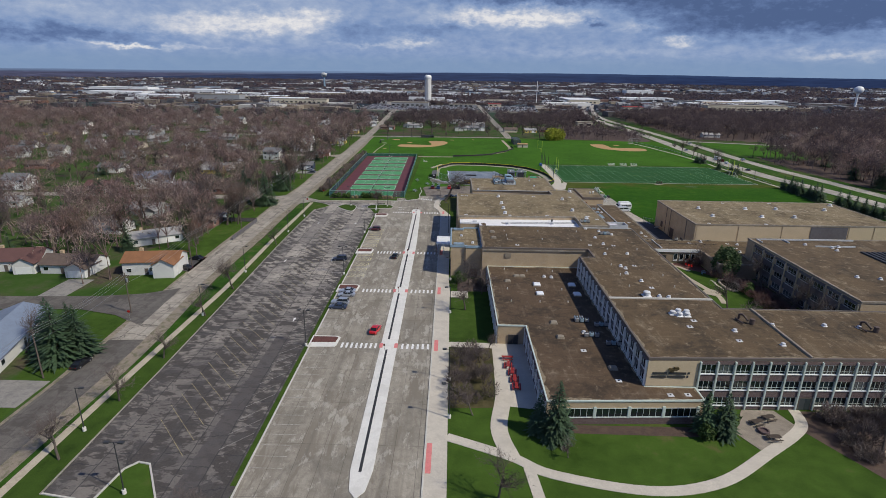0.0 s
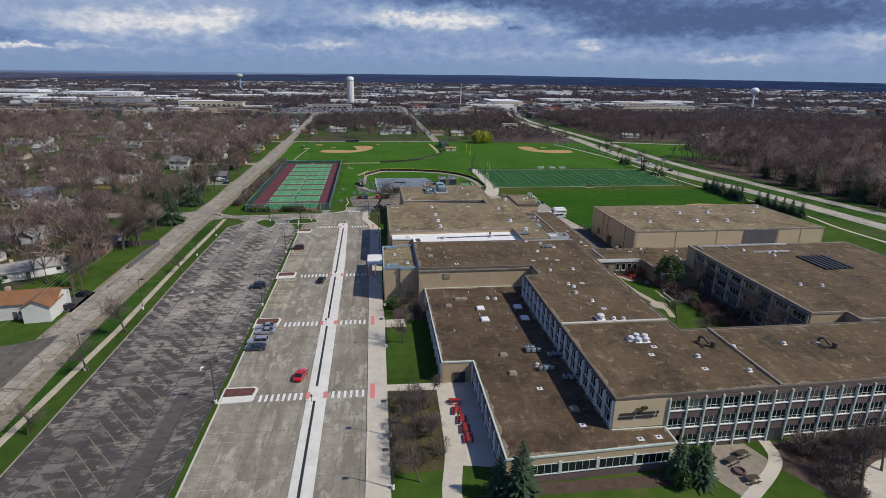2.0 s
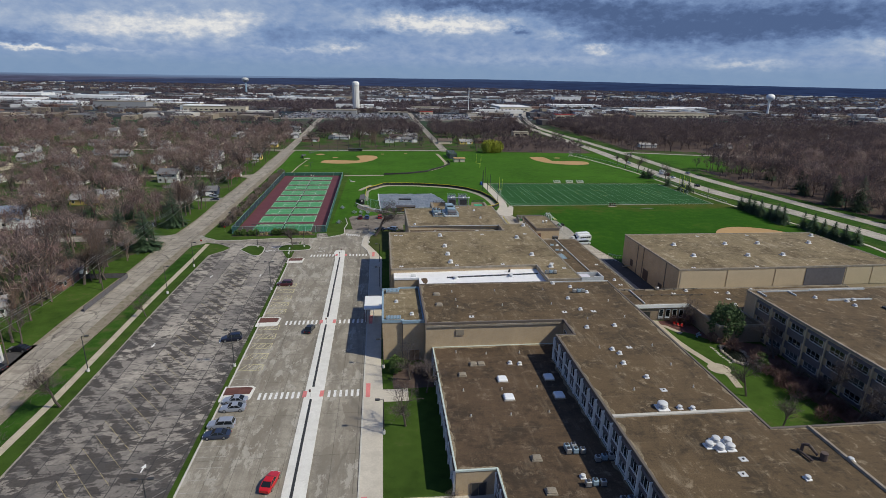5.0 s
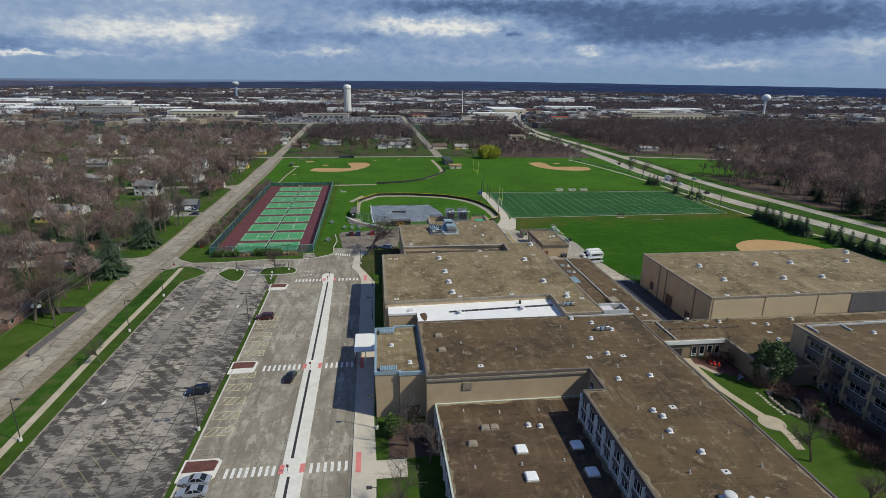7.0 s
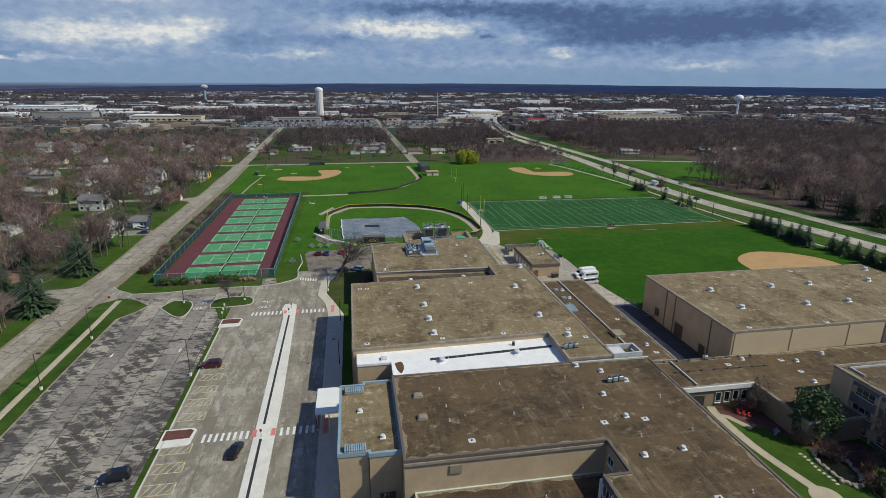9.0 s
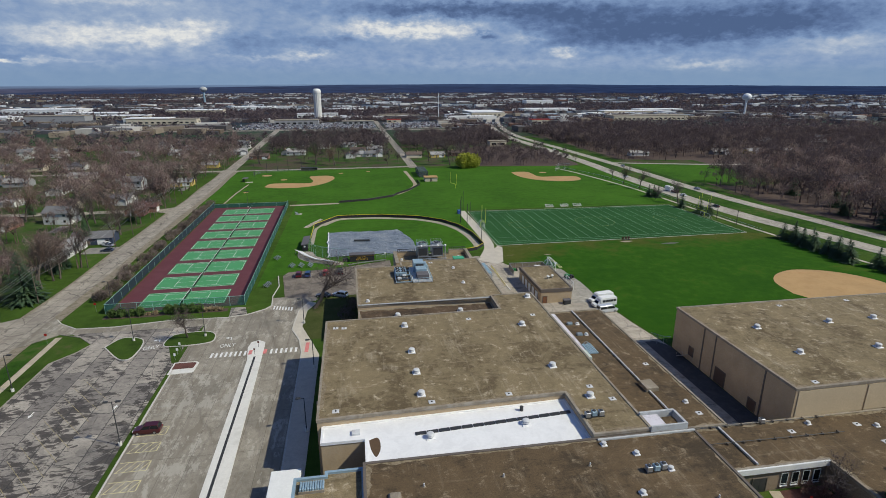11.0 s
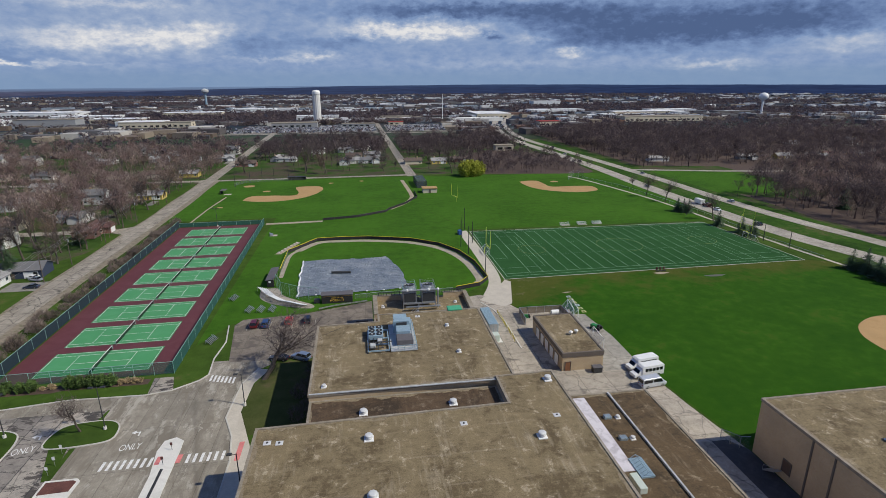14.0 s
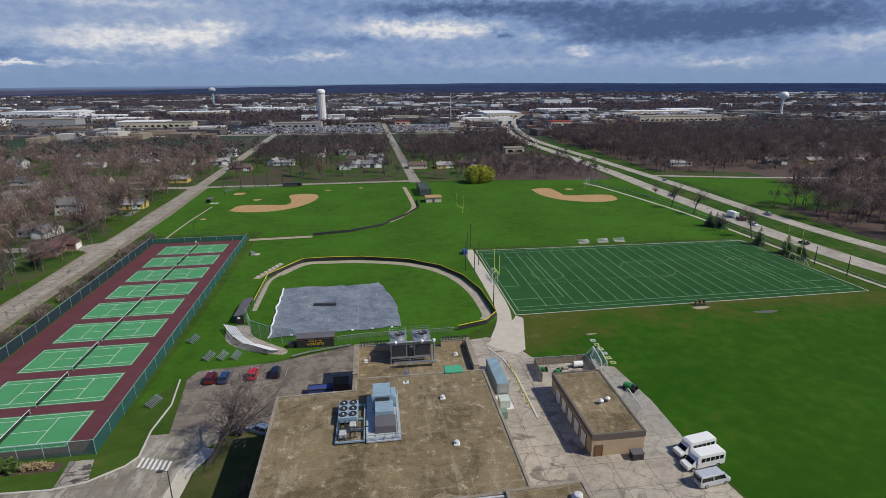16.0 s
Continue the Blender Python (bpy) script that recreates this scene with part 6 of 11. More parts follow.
for y, w, h, z in ((200.8, 2.0, 2.4, 0.1), (210.6, 3.2, 3.4, 0.1), (221.0, 1.6, 2.2, 1.4)):
    door(arena, (86.28, y), -90, w, h, surface("brown_metal_door", (0.09, 0.06, 0.045)) if y < 205 else bpy.data.materials["brown_metal_door"], "dark brown metal door", z)
stair = thing("steel_stair", (85.4, 222.2, 0), "grey steel steps with a rail to a side door", "stair")
for k in range(7):
    part("step", MB().box(84.6, 221.6 + k * 0.32, 1.3 - k * 0.19, 86.2, 221.9 + k * 0.32, 1.36 - k * 0.19), M_GALV, stair)
part("rail", MB().tube((84.6, 221.6, 2.3), (84.6, 223.8, 1.1), 0.03).tube((84.6, 221.6, 1.3), (84.6, 221.6, 2.3), 0.03).tube((84.6, 223.8, 0), (84.6, 223.8, 1.1), 0.03), M_GALV, stair)

# east classroom block
east = flat_building("east_classroom_block", [(95.8, 124.6), (104.3, 124.6), (104.3, 120.5), (150, 121.5), (150, 174.9), (95.8, 174.9)], 10.6, "three-storey classroom block with grey panels and pale fins", "school wing", roof=M_ROOF_SCHOOL, trim=M_COPING)
facade(east, (95.78, 170.5), (95.78, 124.9), 5.7, [(1.0, 2.6), (4.3, 5.9), (7.7, 9.3)], 0.2, 10.0, M_PALEMETAL, M_STONE, M_GREYPANEL, (0.34, 0.45), 3, 0.5, 0.95)
for x0, y0, x1, y1 in ((97.6, 173.2, 112, 173.5), (97.6, 170.2, 97.9, 173.2), (105.8, 170.2, 106.1, 173.2)):
    part("roof_curb", MB().box(x0, y0, 10.6, x1, y1, 10.95), M_PALEMETAL, east, "pale metal roof curb")
lou = MB()
for k in range(6):
    lou.box(122 + k * 1.6, 150.5 + k * 0.1, 10.6, 122.9 + k * 1.6, 162, 11.0)
part("roof_louvre", lou, M_DARKMETAL, east, "dark roof louvre strips")
part("roof_well", MB().box(112.3, 173.4, 10.6, 128, 173.9, 11.0).box(112, 166.8, 10.6, 124, 167.2, 10.95), M_PALEMETAL, east, "pale raised roof edges")

# groundskeeper's garage
shed = flat_building("garage_shed", [(63.3, 260.0), (72.9, 260.0), (73.3, 281.0), (63.2, 281.0)], 4.3, "tan brick maintenance garage with brown fascia", "garage", trim=M_FASCIA, trim_h=0.9)
for i in range(5):
    door(shed, (63.26, 263.6 + i * 3.35), -90, 2.3, 2.7, M_WHITE, "white roll-up garage door", 0)
door(shed, (64.6, 259.98), 0, 1.2, 2.2, surface("stained_wood_door", (0.20, 0.085, 0.04)), "stained wooden door", 0)
for x, y in ((68.6, 269.0), (70.2, 269.6)):
    v = thing("roof_vent", (x, y, 4.3), "small white mushroom roof vent", "roof vent", "roof vents")
    part("stack", MB().cyl(x, y, 4.3, 4.9, 0.25), M_GALV, v)
    part("hood", MB().lathe(x, y, [(0.3, 4.85), (0.5, 4.9), (0.5, 5.1), (0.2, 5.35)]), M_WHITE, v)

# ---- roof fittings ----


def mushroom(at, r, label="white mushroom roof vent on a square curb"):
    x, y, z = at
    v = thing("roof_vent", at, label, "roof vent", "roof vents")
    part("curb", MB().cbox(x - r * 1.15, y - r * 1.15, z, x + r * 1.15, y + r * 1.15, z + 0.16, 0.04), M_ROOF_WHITE, v)
    part("stack", MB().cyl(x, y, z + 0.16, z + r * 0.7, r * 0.70, n=14), M_GALV, v)
    part("hood", MB().lathe(x, y, [(r * 0.72, z + r * 0.55), (r * 1.0, z + r * 0.58), (r * 1.0, z + r * 0.80), (r * 0.86, z + r * 0.84), (r * 0.86, z + r * 1.0), (r * 0.98, z + r * 1.03), (r * 0.98, z + r * 1.2), (r * 0.8, z + r * 1.36), (r * 0.3, z + r * 1.46)], 18), M_HOOD, v)
    return v


big = mushroom((20.4, 199.2, 11.2), 0.62)
for x, y, z in ((20.4, 206.6, 11.2), (20.4, 214.8, 11.2), (20.1, 226.9, 11.2), (45.8, 223.5, 11.2), (46.0, 204.9, 11.2), (48.7, 194.1, 11.2), (19.3, 236.0, 9.6), (34.5, 236.6, 9.6), (20.6, 189.2, 9.9), (36.2, 190.2, 9.9),
                (97.2, 215.1, 10.5), (115.5, 215.3, 10.5), (127.4, 215.5, 10.5), (146.2, 215.4, 10.5), (153.9, 223.7, 10.5), (97.4, 203.3, 10.5), (115.3, 203.0, 10.5), (127.3, 203.1, 10.5), (52, 239, 11.2)):
    copy_thing(big, pose(x, y, z))
small = mushroom((51.7, 156.5, 10.6), 0.40, "small two-tier galvanised roof vent")
for x, y, z in ((46.7, 145.8, 10.6), (47.5, 144.1, 10.6), (46.6, 140.3, 10.6), (48.7, 135.1, 10.6), (47.2, 165.5, 10.6), (45.2, 156.0, 10.6), (46.4, 172.2, 10.6), (49.5, 179.7, 10.6), (45.7, 182.4, 10.6), (52.6, 175.9, 10.6), (67.7, 111.1, 10.6), (78.6, 111.4, 10.6), (85.3, 110.8, 10.6), (65.0, 102.5, 10.6),
                (58.6, 108.2, 10.6), (110.0, 168.8, 10.6), (116.4, 166.0, 10.6), (118.8, 166.8, 10.6), (116.1, 163.3, 10.6), (106.1, 140.8, 10.6), (111.2, 139.6, 10.6), (133.7, 140, 10.6), (27.5, 152.0, 4.8), (29.5, 151.5, 4.8), (30.9, 117.6, 4.8),
                (7.6, 167.5, 9.6), (4.2, 175.0, 9.6), (88.0, 189.5, 4.6), (99.4, 187.0, 4.6), (96.2, 178.8, 4.6), (107.9, 189.2, 4.6), (63.8, 229, 4.7), (64.0, 235, 4.7), (70.5, 199, 4.7), (24.6, 286.5, 7.0), (43.6, 287.0, 7.0), (37.9, 265.0, 10.8), (38.4, 252.6, 10.8), (12.5, 243.4, 10.8)):
    copy_thing(small, pose(x, y, z))
fan = mushroom((46.8, 125.7, 10.6), 0.85, "large spun aluminium roof fan on a square curb")
for x, y in ((49.7, 125.4), (51.7, 125.0)):
    copy_thing(small, pose(x, y, 10.6))


def vent_pipe(x, y, z):
    v = thing("vent_pipe", (x, y, z), "short rusty vent pipe with a lead collar", "vent pipe", "roof vent pipes")
    part("collar", MB().lathe(x, y, [(0.26, z), (0.16, z + 0.12), (0.11, z + 0.14)], 10), M_COPING, v)
    part("pipe", MB().cyl(x, y, z + 0.1, z + 0.5, 0.10, n=10), M_HOOD, v)


for x, y in ((44.4, 146.7), (55.6, 146.8), (55.5, 139.1), (44.6, 139.0), (44.5, 131.2), (55.5, 131.3), (55.8, 160.5), (47.0, 160.3), (55.8, 169.9), (18.2, 178.1), (29.2, 178.2), (18.4, 168.7), (29.2, 168.9), (41.8, 178.4), (41.2, 169.0), (18.5, 172.8)):
    vent_pipe(x, y, 10.6)
for x, y in ((30.6, 156.3), (16.7, 157.4), (23.2, 156.3), (23.7, 142.2), (30.7, 142.4), (30.7, 134.2), (23.6, 133.9), (16.4, 134.1), (16.2, 142.3)):
    vent_pipe(x, y, 4.8)
for x, y in ((50.2, 115.0), (51.8, 115.0), (50.6, 116.8), (52.2, 116.4), (49.0, 115.8)):
    copy_thing(big, pose(x, y, 10.6))


def box_unit(name, at, size, mat, label, category, group=""):
    x, y, z = at
    a, b, h = size
    v = thing(name, at, label, category, group)
    part("curb", MB().box(x - a / 2 - 0.1, y - b / 2 - 0.1, z, x + a / 2 + 0.1, y + b / 2 + 0.1, z + 0.2), M_COPING, v)
    part("cover", MB().cbox(x - a / 2, y - b / 2, z + 0.2, x + a / 2, y + b / 2, z + h, min(0.15, h * 0.3)), mat, v)
    return v


for x, y in ((24.5, 145.6), (24.4, 139.2), (34.0, 145.7), (34.1, 139.2)):
    box_unit("skylight", (x, y, 4.8), (1.9, 1.9, 0.6), M_SKYLIGHT, "white domed skylight on the low roof", "skylight", "domed skylights")
for x, y in ((25.0, 122.2), (25.2, 115.0), (33.1, 102.4), (19.7, 152.0), (21.3, 152.0), (14.2, 176.6), (14.2, 170.2), (16.8, 148.0)):
    box_unit("roof_hatch", (x, y, 4.8 if y < 155 else 10.6), (1.5, 1.2, 0.55), M_COPING, "pale grey metal roof hatch", "roof hatch", "roof hatches")


def drain(x, y, z):
    v = thing("roof_drain", (x, y, z), "small pale roof drain flashing with a dark pot", "roof drain", "roof drains")
    part("flashing", MB().cbox(x - 0.55, y - 0.5, z - 0.02, x + 0.55, y + 0.5, z + 0.06, 0.03), M_HOOD, v)
    part("pot", MB().cyl(x, y, z + 0.06, z + 0.2, 0.17, 0.12, 10), M_DARKMETAL, v)


for x, y in ((33.0, 98.0), (29.0, 109.4), (41, 93.6), (44.2, 93.8)):
    drain(x, y, 4.8)
for x, y, z in ((6.1, 196.6, 11.2), (21.9, 196.8, 11.2), (35.3, 197.1, 11.2), (50.0, 197.2, 11.2), (49.9, 228.4, 11.2), (34.8, 228.5, 11.2), (5.2, 228.3, 11.2), (52.2, 192.9, 11.2), (70.6, 213.7, 4.7), (70.9, 195.4, 4.7), (43.0, 164.5, 10.6), (50.0, 164.4, 10.6), (50.6, 146.6, 10.6), (49.8, 130.9, 10.6), (20.9, 163.3, 10.6), (57.5, 104, 10.6), (50.3, 109.8, 10.6), (52.3, 112.7, 10.6), (32, 271, 10.8), (7, 228, 11.2), (111.6, 225.5, 10.5), (91.5, 193.1, 10.5), (111.4, 193.1, 10.5), (130.7, 225.9, 10.5), (96.5, 188, 4.6), (83.5, 188, 4.6), (97, 183, 4.6)):
    drain(x, y, z)
# clusters of small air handlers
for x, y, z, k in ((30.5, 123.0, 4.8, 5), (31.0, 115.8, 4.8, 3), (49.3, 176.0, 10.6, 3), (80.0, 191.0, 4.6, 1), (45.8, 188.6, 11.2, 3), (34.5, 121.0, 4.8, 3), (34.8, 112.0, 4.8, 3)):
    for i in range(k):
        ux, uy = x + (i % 3) * 1.15, y + (i // 3) * 1.2 + random.uniform(-0.2, 0.2)
        u = thing("air_unit", (ux, uy, z), "small grey rooftop air unit on rails", "air unit", "small air units")
        for o in (-0.35, 0.35):
            part("rail", MB().box(ux - 0.5, uy + o - 0.06, z, ux + 0.5, uy + o + 0.06, z + 0.25), M_DARKMETAL, u)
        part("case", MB().cbox(ux - 0.42, uy - 0.42, z + 0.25, ux + 0.42, uy + 0.42, z + 1.0, 0.06), M_BLUEGREY if i % 2 else M_GALV, u)
        part("fan_guard", MB().lathe(ux, uy, [(0.3, z + 1.0), (0.3, z + 1.06), (0.1, z + 1.1)], 10), M_DARKMETAL, u)
# gooseneck ducts on the front block
for x, y in ((62.0, 112.6), (85.6, 110.0)):
    u = thing("roof_duct", (x, y, 10.6), "rusty dark gooseneck duct on the roof", "duct", "roof ducts")
    rust = bpy.data.materials.get("rusty_steel") or surface("rusty_steel", (0.085, 0.06, 0.05), 3.0, 0.4, 0.4, rough=0.7)
    part("riser", MB().tube((x, y + 1, 10.6), (x, y + 1, 11.9), 0.22, n=10), rust, u)
    part("bend", MB().tube((x, y + 1, 11.9), (x + 0.5, y + 0.5, 12.1), 0.22, n=10).tube((x + 0.5, y + 0.5, 12.1), (x + 1.3, y - 0.4, 11.0), 0.20, n=10), rust, u)
    part("drum", MB().cyl(x + 1.8, y - 1.0, 10.6, 11.8, 0.5, n=12), rust, u)
    part("run", MB().tube((x - 0.5, y + 1.2, 10.9), (x - 0.2, y - 1.4, 10.9), 0.18, n=8), rust, u)

# condenser bank and air handler on the north block
cond = thing("condenser_bank", (22.0, 260.6, 10.8), "pale condenser bank with six dark fans on a steel frame", "air unit")
fb = MB().box(20.4, 254.6, 11.1, 20.6, 264.2, 11.35).box(24.6, 254.6, 11.1, 24.8, 264.2, 11.35)
for y in (254.6, 257.4, 260.2, 264.0):
    fb.box(20.6, y, 11.1, 24.6, y + 0.18, 11.35)
part("frame", fb, M_BLUEGREY, cond)
for x in (20.4, 24.6):
    for y in (254.6, 259.4, 264.0):
        part("leg", MB().box(x, y, 10.8, x + 0.2, y + 0.2, 11.1), M_DARKMETAL, cond)
part("case", MB().cbox(20.6, 259.4, 11.35, 23.7, 264.2, 12.3, 0.06), M_BLUEGREY, cond)
for i in range(2):
    for j in range(3):
        fx, fy = 21.4 + i * 1.5, 260.2 + j * 1.6
        f = part("fan", MB().lathe(fx, fy, [(0.62, 12.3), (0.62, 12.45), (0.54, 12.45), (0.52, 12.32), (0.1, 12.32)], 16), M_DARKMETAL, cond)
        part("hub", MB().lathe(fx, fy, [(0.16, 12.32), (0.16, 12.48), (0.06, 12.5)], 10), M_PALEMETAL, f)
pip = MB()
for k in range(4):
    pip.tube((20.9 + 0.8 * k, 255.0, 11.7), (20.9 + 0.8 * k, 259.4, 11.7), 0.09)
pip.tube((20.7, 255.0, 11.7), (23.6, 255.0, 11.7), 0.09).tube((20.7, 257.2, 11.9), (25.4, 257.2, 11.9), 0.12)
part("piping", pip, M_DARKMETAL, cond)
part("pump", MB().cbox(20.9, 255.6, 11.35, 22.0, 256.8, 12.0, 0.08).cbox(22.4, 257.6, 11.35, 23.4, 258.8, 12.0, 0.08), M_PALEMETAL, cond)
ahu = thing("air_handler", (28.0, 260.5, 10.8), "blue-grey sheet metal air handler on a railed platform", "air unit")
part("platform", MB().box(25.0, 254.4, 10.95, 30.3, 266.8, 11.15), M_PALEMETAL, ahu)
for x in (25.2, 29.9):
    for y in (254.6, 258.6, 262.6, 266.4):
        part("leg", MB().box(x, y, 10.8, x + 0.2, y + 0.2, 10.95), M_DARKMETAL, ahu)
part("lower_case", MB().cbox(26.3, 256.2, 11.15, 29.6, 259.2, 12.4, 0.06), M_GREYPANEL, ahu, "darker flat-topped plenum")
for k in range(5):
    part("case_panel", MB().cbox(26.4, 259.2 + k * 0.62, 11.15, 29.3, 259.78 + k * 0.62, 13.0, 0.04), M_BLUEGREY, ahu)
for k in range(7):
    part("case_panel", MB().cbox(26.1 if k else 25.9, 262.4 + k * 0.6, 11.15, 29.0 if k else 29.4, 262.96 + k * 0.6, 13.7 if k else 13.85, 0.04), M_BLUEGREY, ahu)
part("intake", MB().box(26.6, 262.1, 13.0, 28.8, 262.4, 13.55), M_DARKMETAL, ahu, "dark intake slot")
part("side_duct", MB().cbox(29.05, 263.2, 11.15, 29.9, 266.4, 12.9, 0.06), M_BLUEGREY, ahu)
rl = MB()
for k in range(11):
    rl.box(30.2, 254.5 + k * 1.2, 11.15, 30.27, 254.57 + k * 1.2, 12.2)
rl.box(30.2, 254.5, 12.12, 30.28, 266.6, 12.2).box(30.2, 254.5, 11.62, 30.28, 266.6, 11.68)
for k in range(5):
    rl.box(25.1 + k * 1.28, 254.45, 11.15, 25.17 + k * 1.28, 254.52, 12.2)
rl.box(25.1, 254.45, 12.12, 30.27, 254.53, 12.2).box(25.1, 254.45, 11.62, 30.27, 254.53, 11.68)
part("side_rail", rl, M_BLUEGREY, ahu)

# cooling towers on a steel frame
ct = thing("cooling_tower", (34.8, 286.2, 7.0), "two galvanised cooling towers with fans and dark louvres", "cooling tower")
fr = MB()
for x in (29.8, 34.6, 39.8):
    for y in (283.0, 289.6):
        fr.box(x - 0.15, y - 0.15, 7.0, x + 0.15, y + 0.15, 8.6)
fr.box(29.6, 282.8, 8.4, 40.0, 283.1, 8.7).box(29.6, 289.4, 8.4, 40.0, 289.7, 8.7)
part("frame", fr, M_GALV, ct)
for x0, x1 in ((29.8, 33.9), (35.6, 39.9)):
    part("case", MB().cbox(x0, 283.0, 8.7, x1, 289.6, 12.4, 0.06), M_GALV, ct)
    lv = MB().box(x0 + 0.3, 282.86, 9.0, x1 - 0.3, 283.0, 11.6)
    part("louvre", lv, M_DARKMETAL, ct, "black intake louvre")
    part("fan_ring", MB().lathe((x0 + x1) / 2, 286.4, [(1.75, 12.4), (1.75, 13.1), (1.6, 13.1), (1.55, 12.7), (0.3, 12.7)], 20), M_GALV, ct)
    bl = MB()
    for k in range(6):
        a = radians(60 * k)
        bl.tube(((x0 + x1) / 2, 286.4, 12.85), ((x0 + x1) / 2 + 1.5 * math.cos(a), 286.4 + 1.5 * math.sin(a), 12.9), 0.12, n=4)
    part("fan_blades", bl, M_DARKMETAL, ct)
    g = MB()
    for a, b in (((x0, 283.2), (x1, 283.2)), ((x1, 283.2), (x1, 289.4)), ((x1, 289.4), (x0, 289.4)), ((x0, 289.4), (x0, 283.2))):
        for z in (13.0, 13.5):
            g.tube((*a, z), (*b, z), 0.035, n=4)
        g.tube((*a, 12.4), (*a, 13.5), 0.035, n=4)
    part("guard_rail", g, M_TEAL if x0 < 34 else M_GALV, ct)
part("header_pipe", MB().tube((29.0, 282.6, 12.6), (40.6, 282.6, 12.6), 0.22, n=10).tube((40.6, 282.6, 12.6), (40.6, 282.6, 7.0), 0.22, n=10), M_GALV, ct)
for x in (31.0, 37.6, 40.6):
    part("elbow", MB().lathe(x, 282.6, [(0.3, 12.3), (0.45, 12.5), (0.45, 12.8), (0.3, 13.0)], 10), M_WHITE, ct)
ct.matrix_basis = Matrix.Translation((33.9, 287.3, 7.0)) @ Matrix.Diagonal((0.82, 0.82, 0.9, 1))
part("walkway", MB().box(29.6, 281.6, 8.2, 40.2, 282.6, 8.3).box(29.6, 281.6, 9.2, 40.2, 281.66, 9.28), M_GALV, ct)
green = thing("stair_hatch", (41.2, 273.0, 7.2), "tan brick roof stair hatch with a green lid", "roof hatch")
part("body", MB().box(39.6, 273.0, 7.2, 42.6, 275.0, 10.9), M_BRICK, green)
part("lid", MB().cbox(39.4, 272.8, 10.9, 42.8, 275.2, 11.2, 0.06), surface("green_paint", (0.06, 0.35, 0.20)), green, "bright green lid")
hs = thing("roof_stair", (32, 275.5, 7.2), "galvanised roof access stair", "stair")
for k in range(10):
    part("tread", MB().box(29.5 + k * 0.32, 275.0, 7.4 + k * 0.3, 29.9 + k * 0.32, 276.3, 7.46 + k * 0.3), M_GALV, hs)
part("rail", MB().tube((29.5, 275.0, 8.3), (32.7, 275.0, 11.3), 0.04).tube((29.5, 276.3, 8.3), (32.7, 276.3, 11.3), 0.04).box(29.5, 275.0, 7.2, 29.58, 275.08, 8.3).box(32.7, 275.0, 7.2, 32.78, 275.08, 11.3), M_GALV, hs)

# ---- trees and shrubs ----


def fast_mesh(name, tris, mat):
    """A mesh from an array of loose triangles (n, 3, 3)."""
    tris = np.asarray(tris, dtype=np.float32)
    n = len(tris)
    me = bpy.data.meshes.new(name)
    me.vertices.add(3 * n)
    me.vertices.foreach_set("co", tris.reshape(-1))
    me.loops.add(3 * n)
    me.loops.foreach_set("vertex_index", np.arange(3 * n, dtype=np.int32))
    me.polygons.add(n)
    me.polygons.foreach_set("loop_start", np.arange(0, 3 * n, 3, dtype=np.int32))
    me.polygons.foreach_set("loop_total", np.full(n, 3, dtype=np.int32))
    me.materials.append(mat)
    me.update(calc_edges=True)
    return me


def grow(rng, height, spread, levels, kids):
    """Branch pieces of a bare tree: (start, end, radius at start, radius at end, level)."""
    out = []

    def go(p, d, length, r, level):
        bends = 3 if level < 2 else 2
        q = p
        for k in range(bends):
            d2 = (d + Vector(rng.normal(0, 0.13, 3).tolist())).normalized()
            e = q + d2 * (length / bends)
            ra, rb = r * (1 - 0.5 * k / bends), r * (1 - 0.5 * (k + 1) / bends)
            out.append((q, e, ra, rb, level))
            if level < levels and (level > 0 or k > 0):
                for _ in range(kids[level]):
                    a = rng.uniform(0, 2 * math.pi)
                    side = d2.orthogonal().normalized()
                    side.rotate(Matrix.Rotation(a, 3, d2))
                    lift = rng.uniform(0.45, 0.9) * spread
                    nd = (d2 * (1 - 0.35 * lift) + side * lift + Vector((0, 0, 0.22))).normalized()
                    s = rng.uniform(0.25, 1.0)
                    go(q.lerp(e, s), nd, length * rng.uniform(0.48, 0.72), rb * 0.62, level + 1)
            q, d = e, d2

    go(Vector((0, 0, -0.1)), Vector((0, 0, 1)), height * 0.62, height * 0.022 + 0.04, 0)
    return out


def twig_tris(rng, pieces, level, per, length, width):
    tris = []
    for p, q, ra, rb, lv in pieces:
        if lv < level:
            continue
        for _ in range(per):
            o = p.lerp(q, rng.uniform(0, 1))
            d = ((q - p).normalized() + Vector(rng.normal(0, 0.6, 3).tolist())).normalized()
            w = d.orthogonal().normalized() * width
            w.rotate(Matrix.Rotation(rng.uniform(0, 6.28), 3, d))
            tris.append((o - w, o + w, o + d * length * rng.uniform(0.5, 1.2)))
    return np.array([[tuple(v) for v in t] for t in tris])


def sliver_pieces(pieces, lo, hi):
    tris = []
    for p, q, ra, rb, lv in pieces:
        if lo <= lv <= hi:
            d = (q - p).normalized()
            w = d.orthogonal().normalized()
            for k in range(2):
                w2 = w if k == 0 else d.cross(w)
                tris.append((p - w2 * ra, p + w2 * ra, q))
    return np.array([[tuple(v) for v in t] for t in tris])


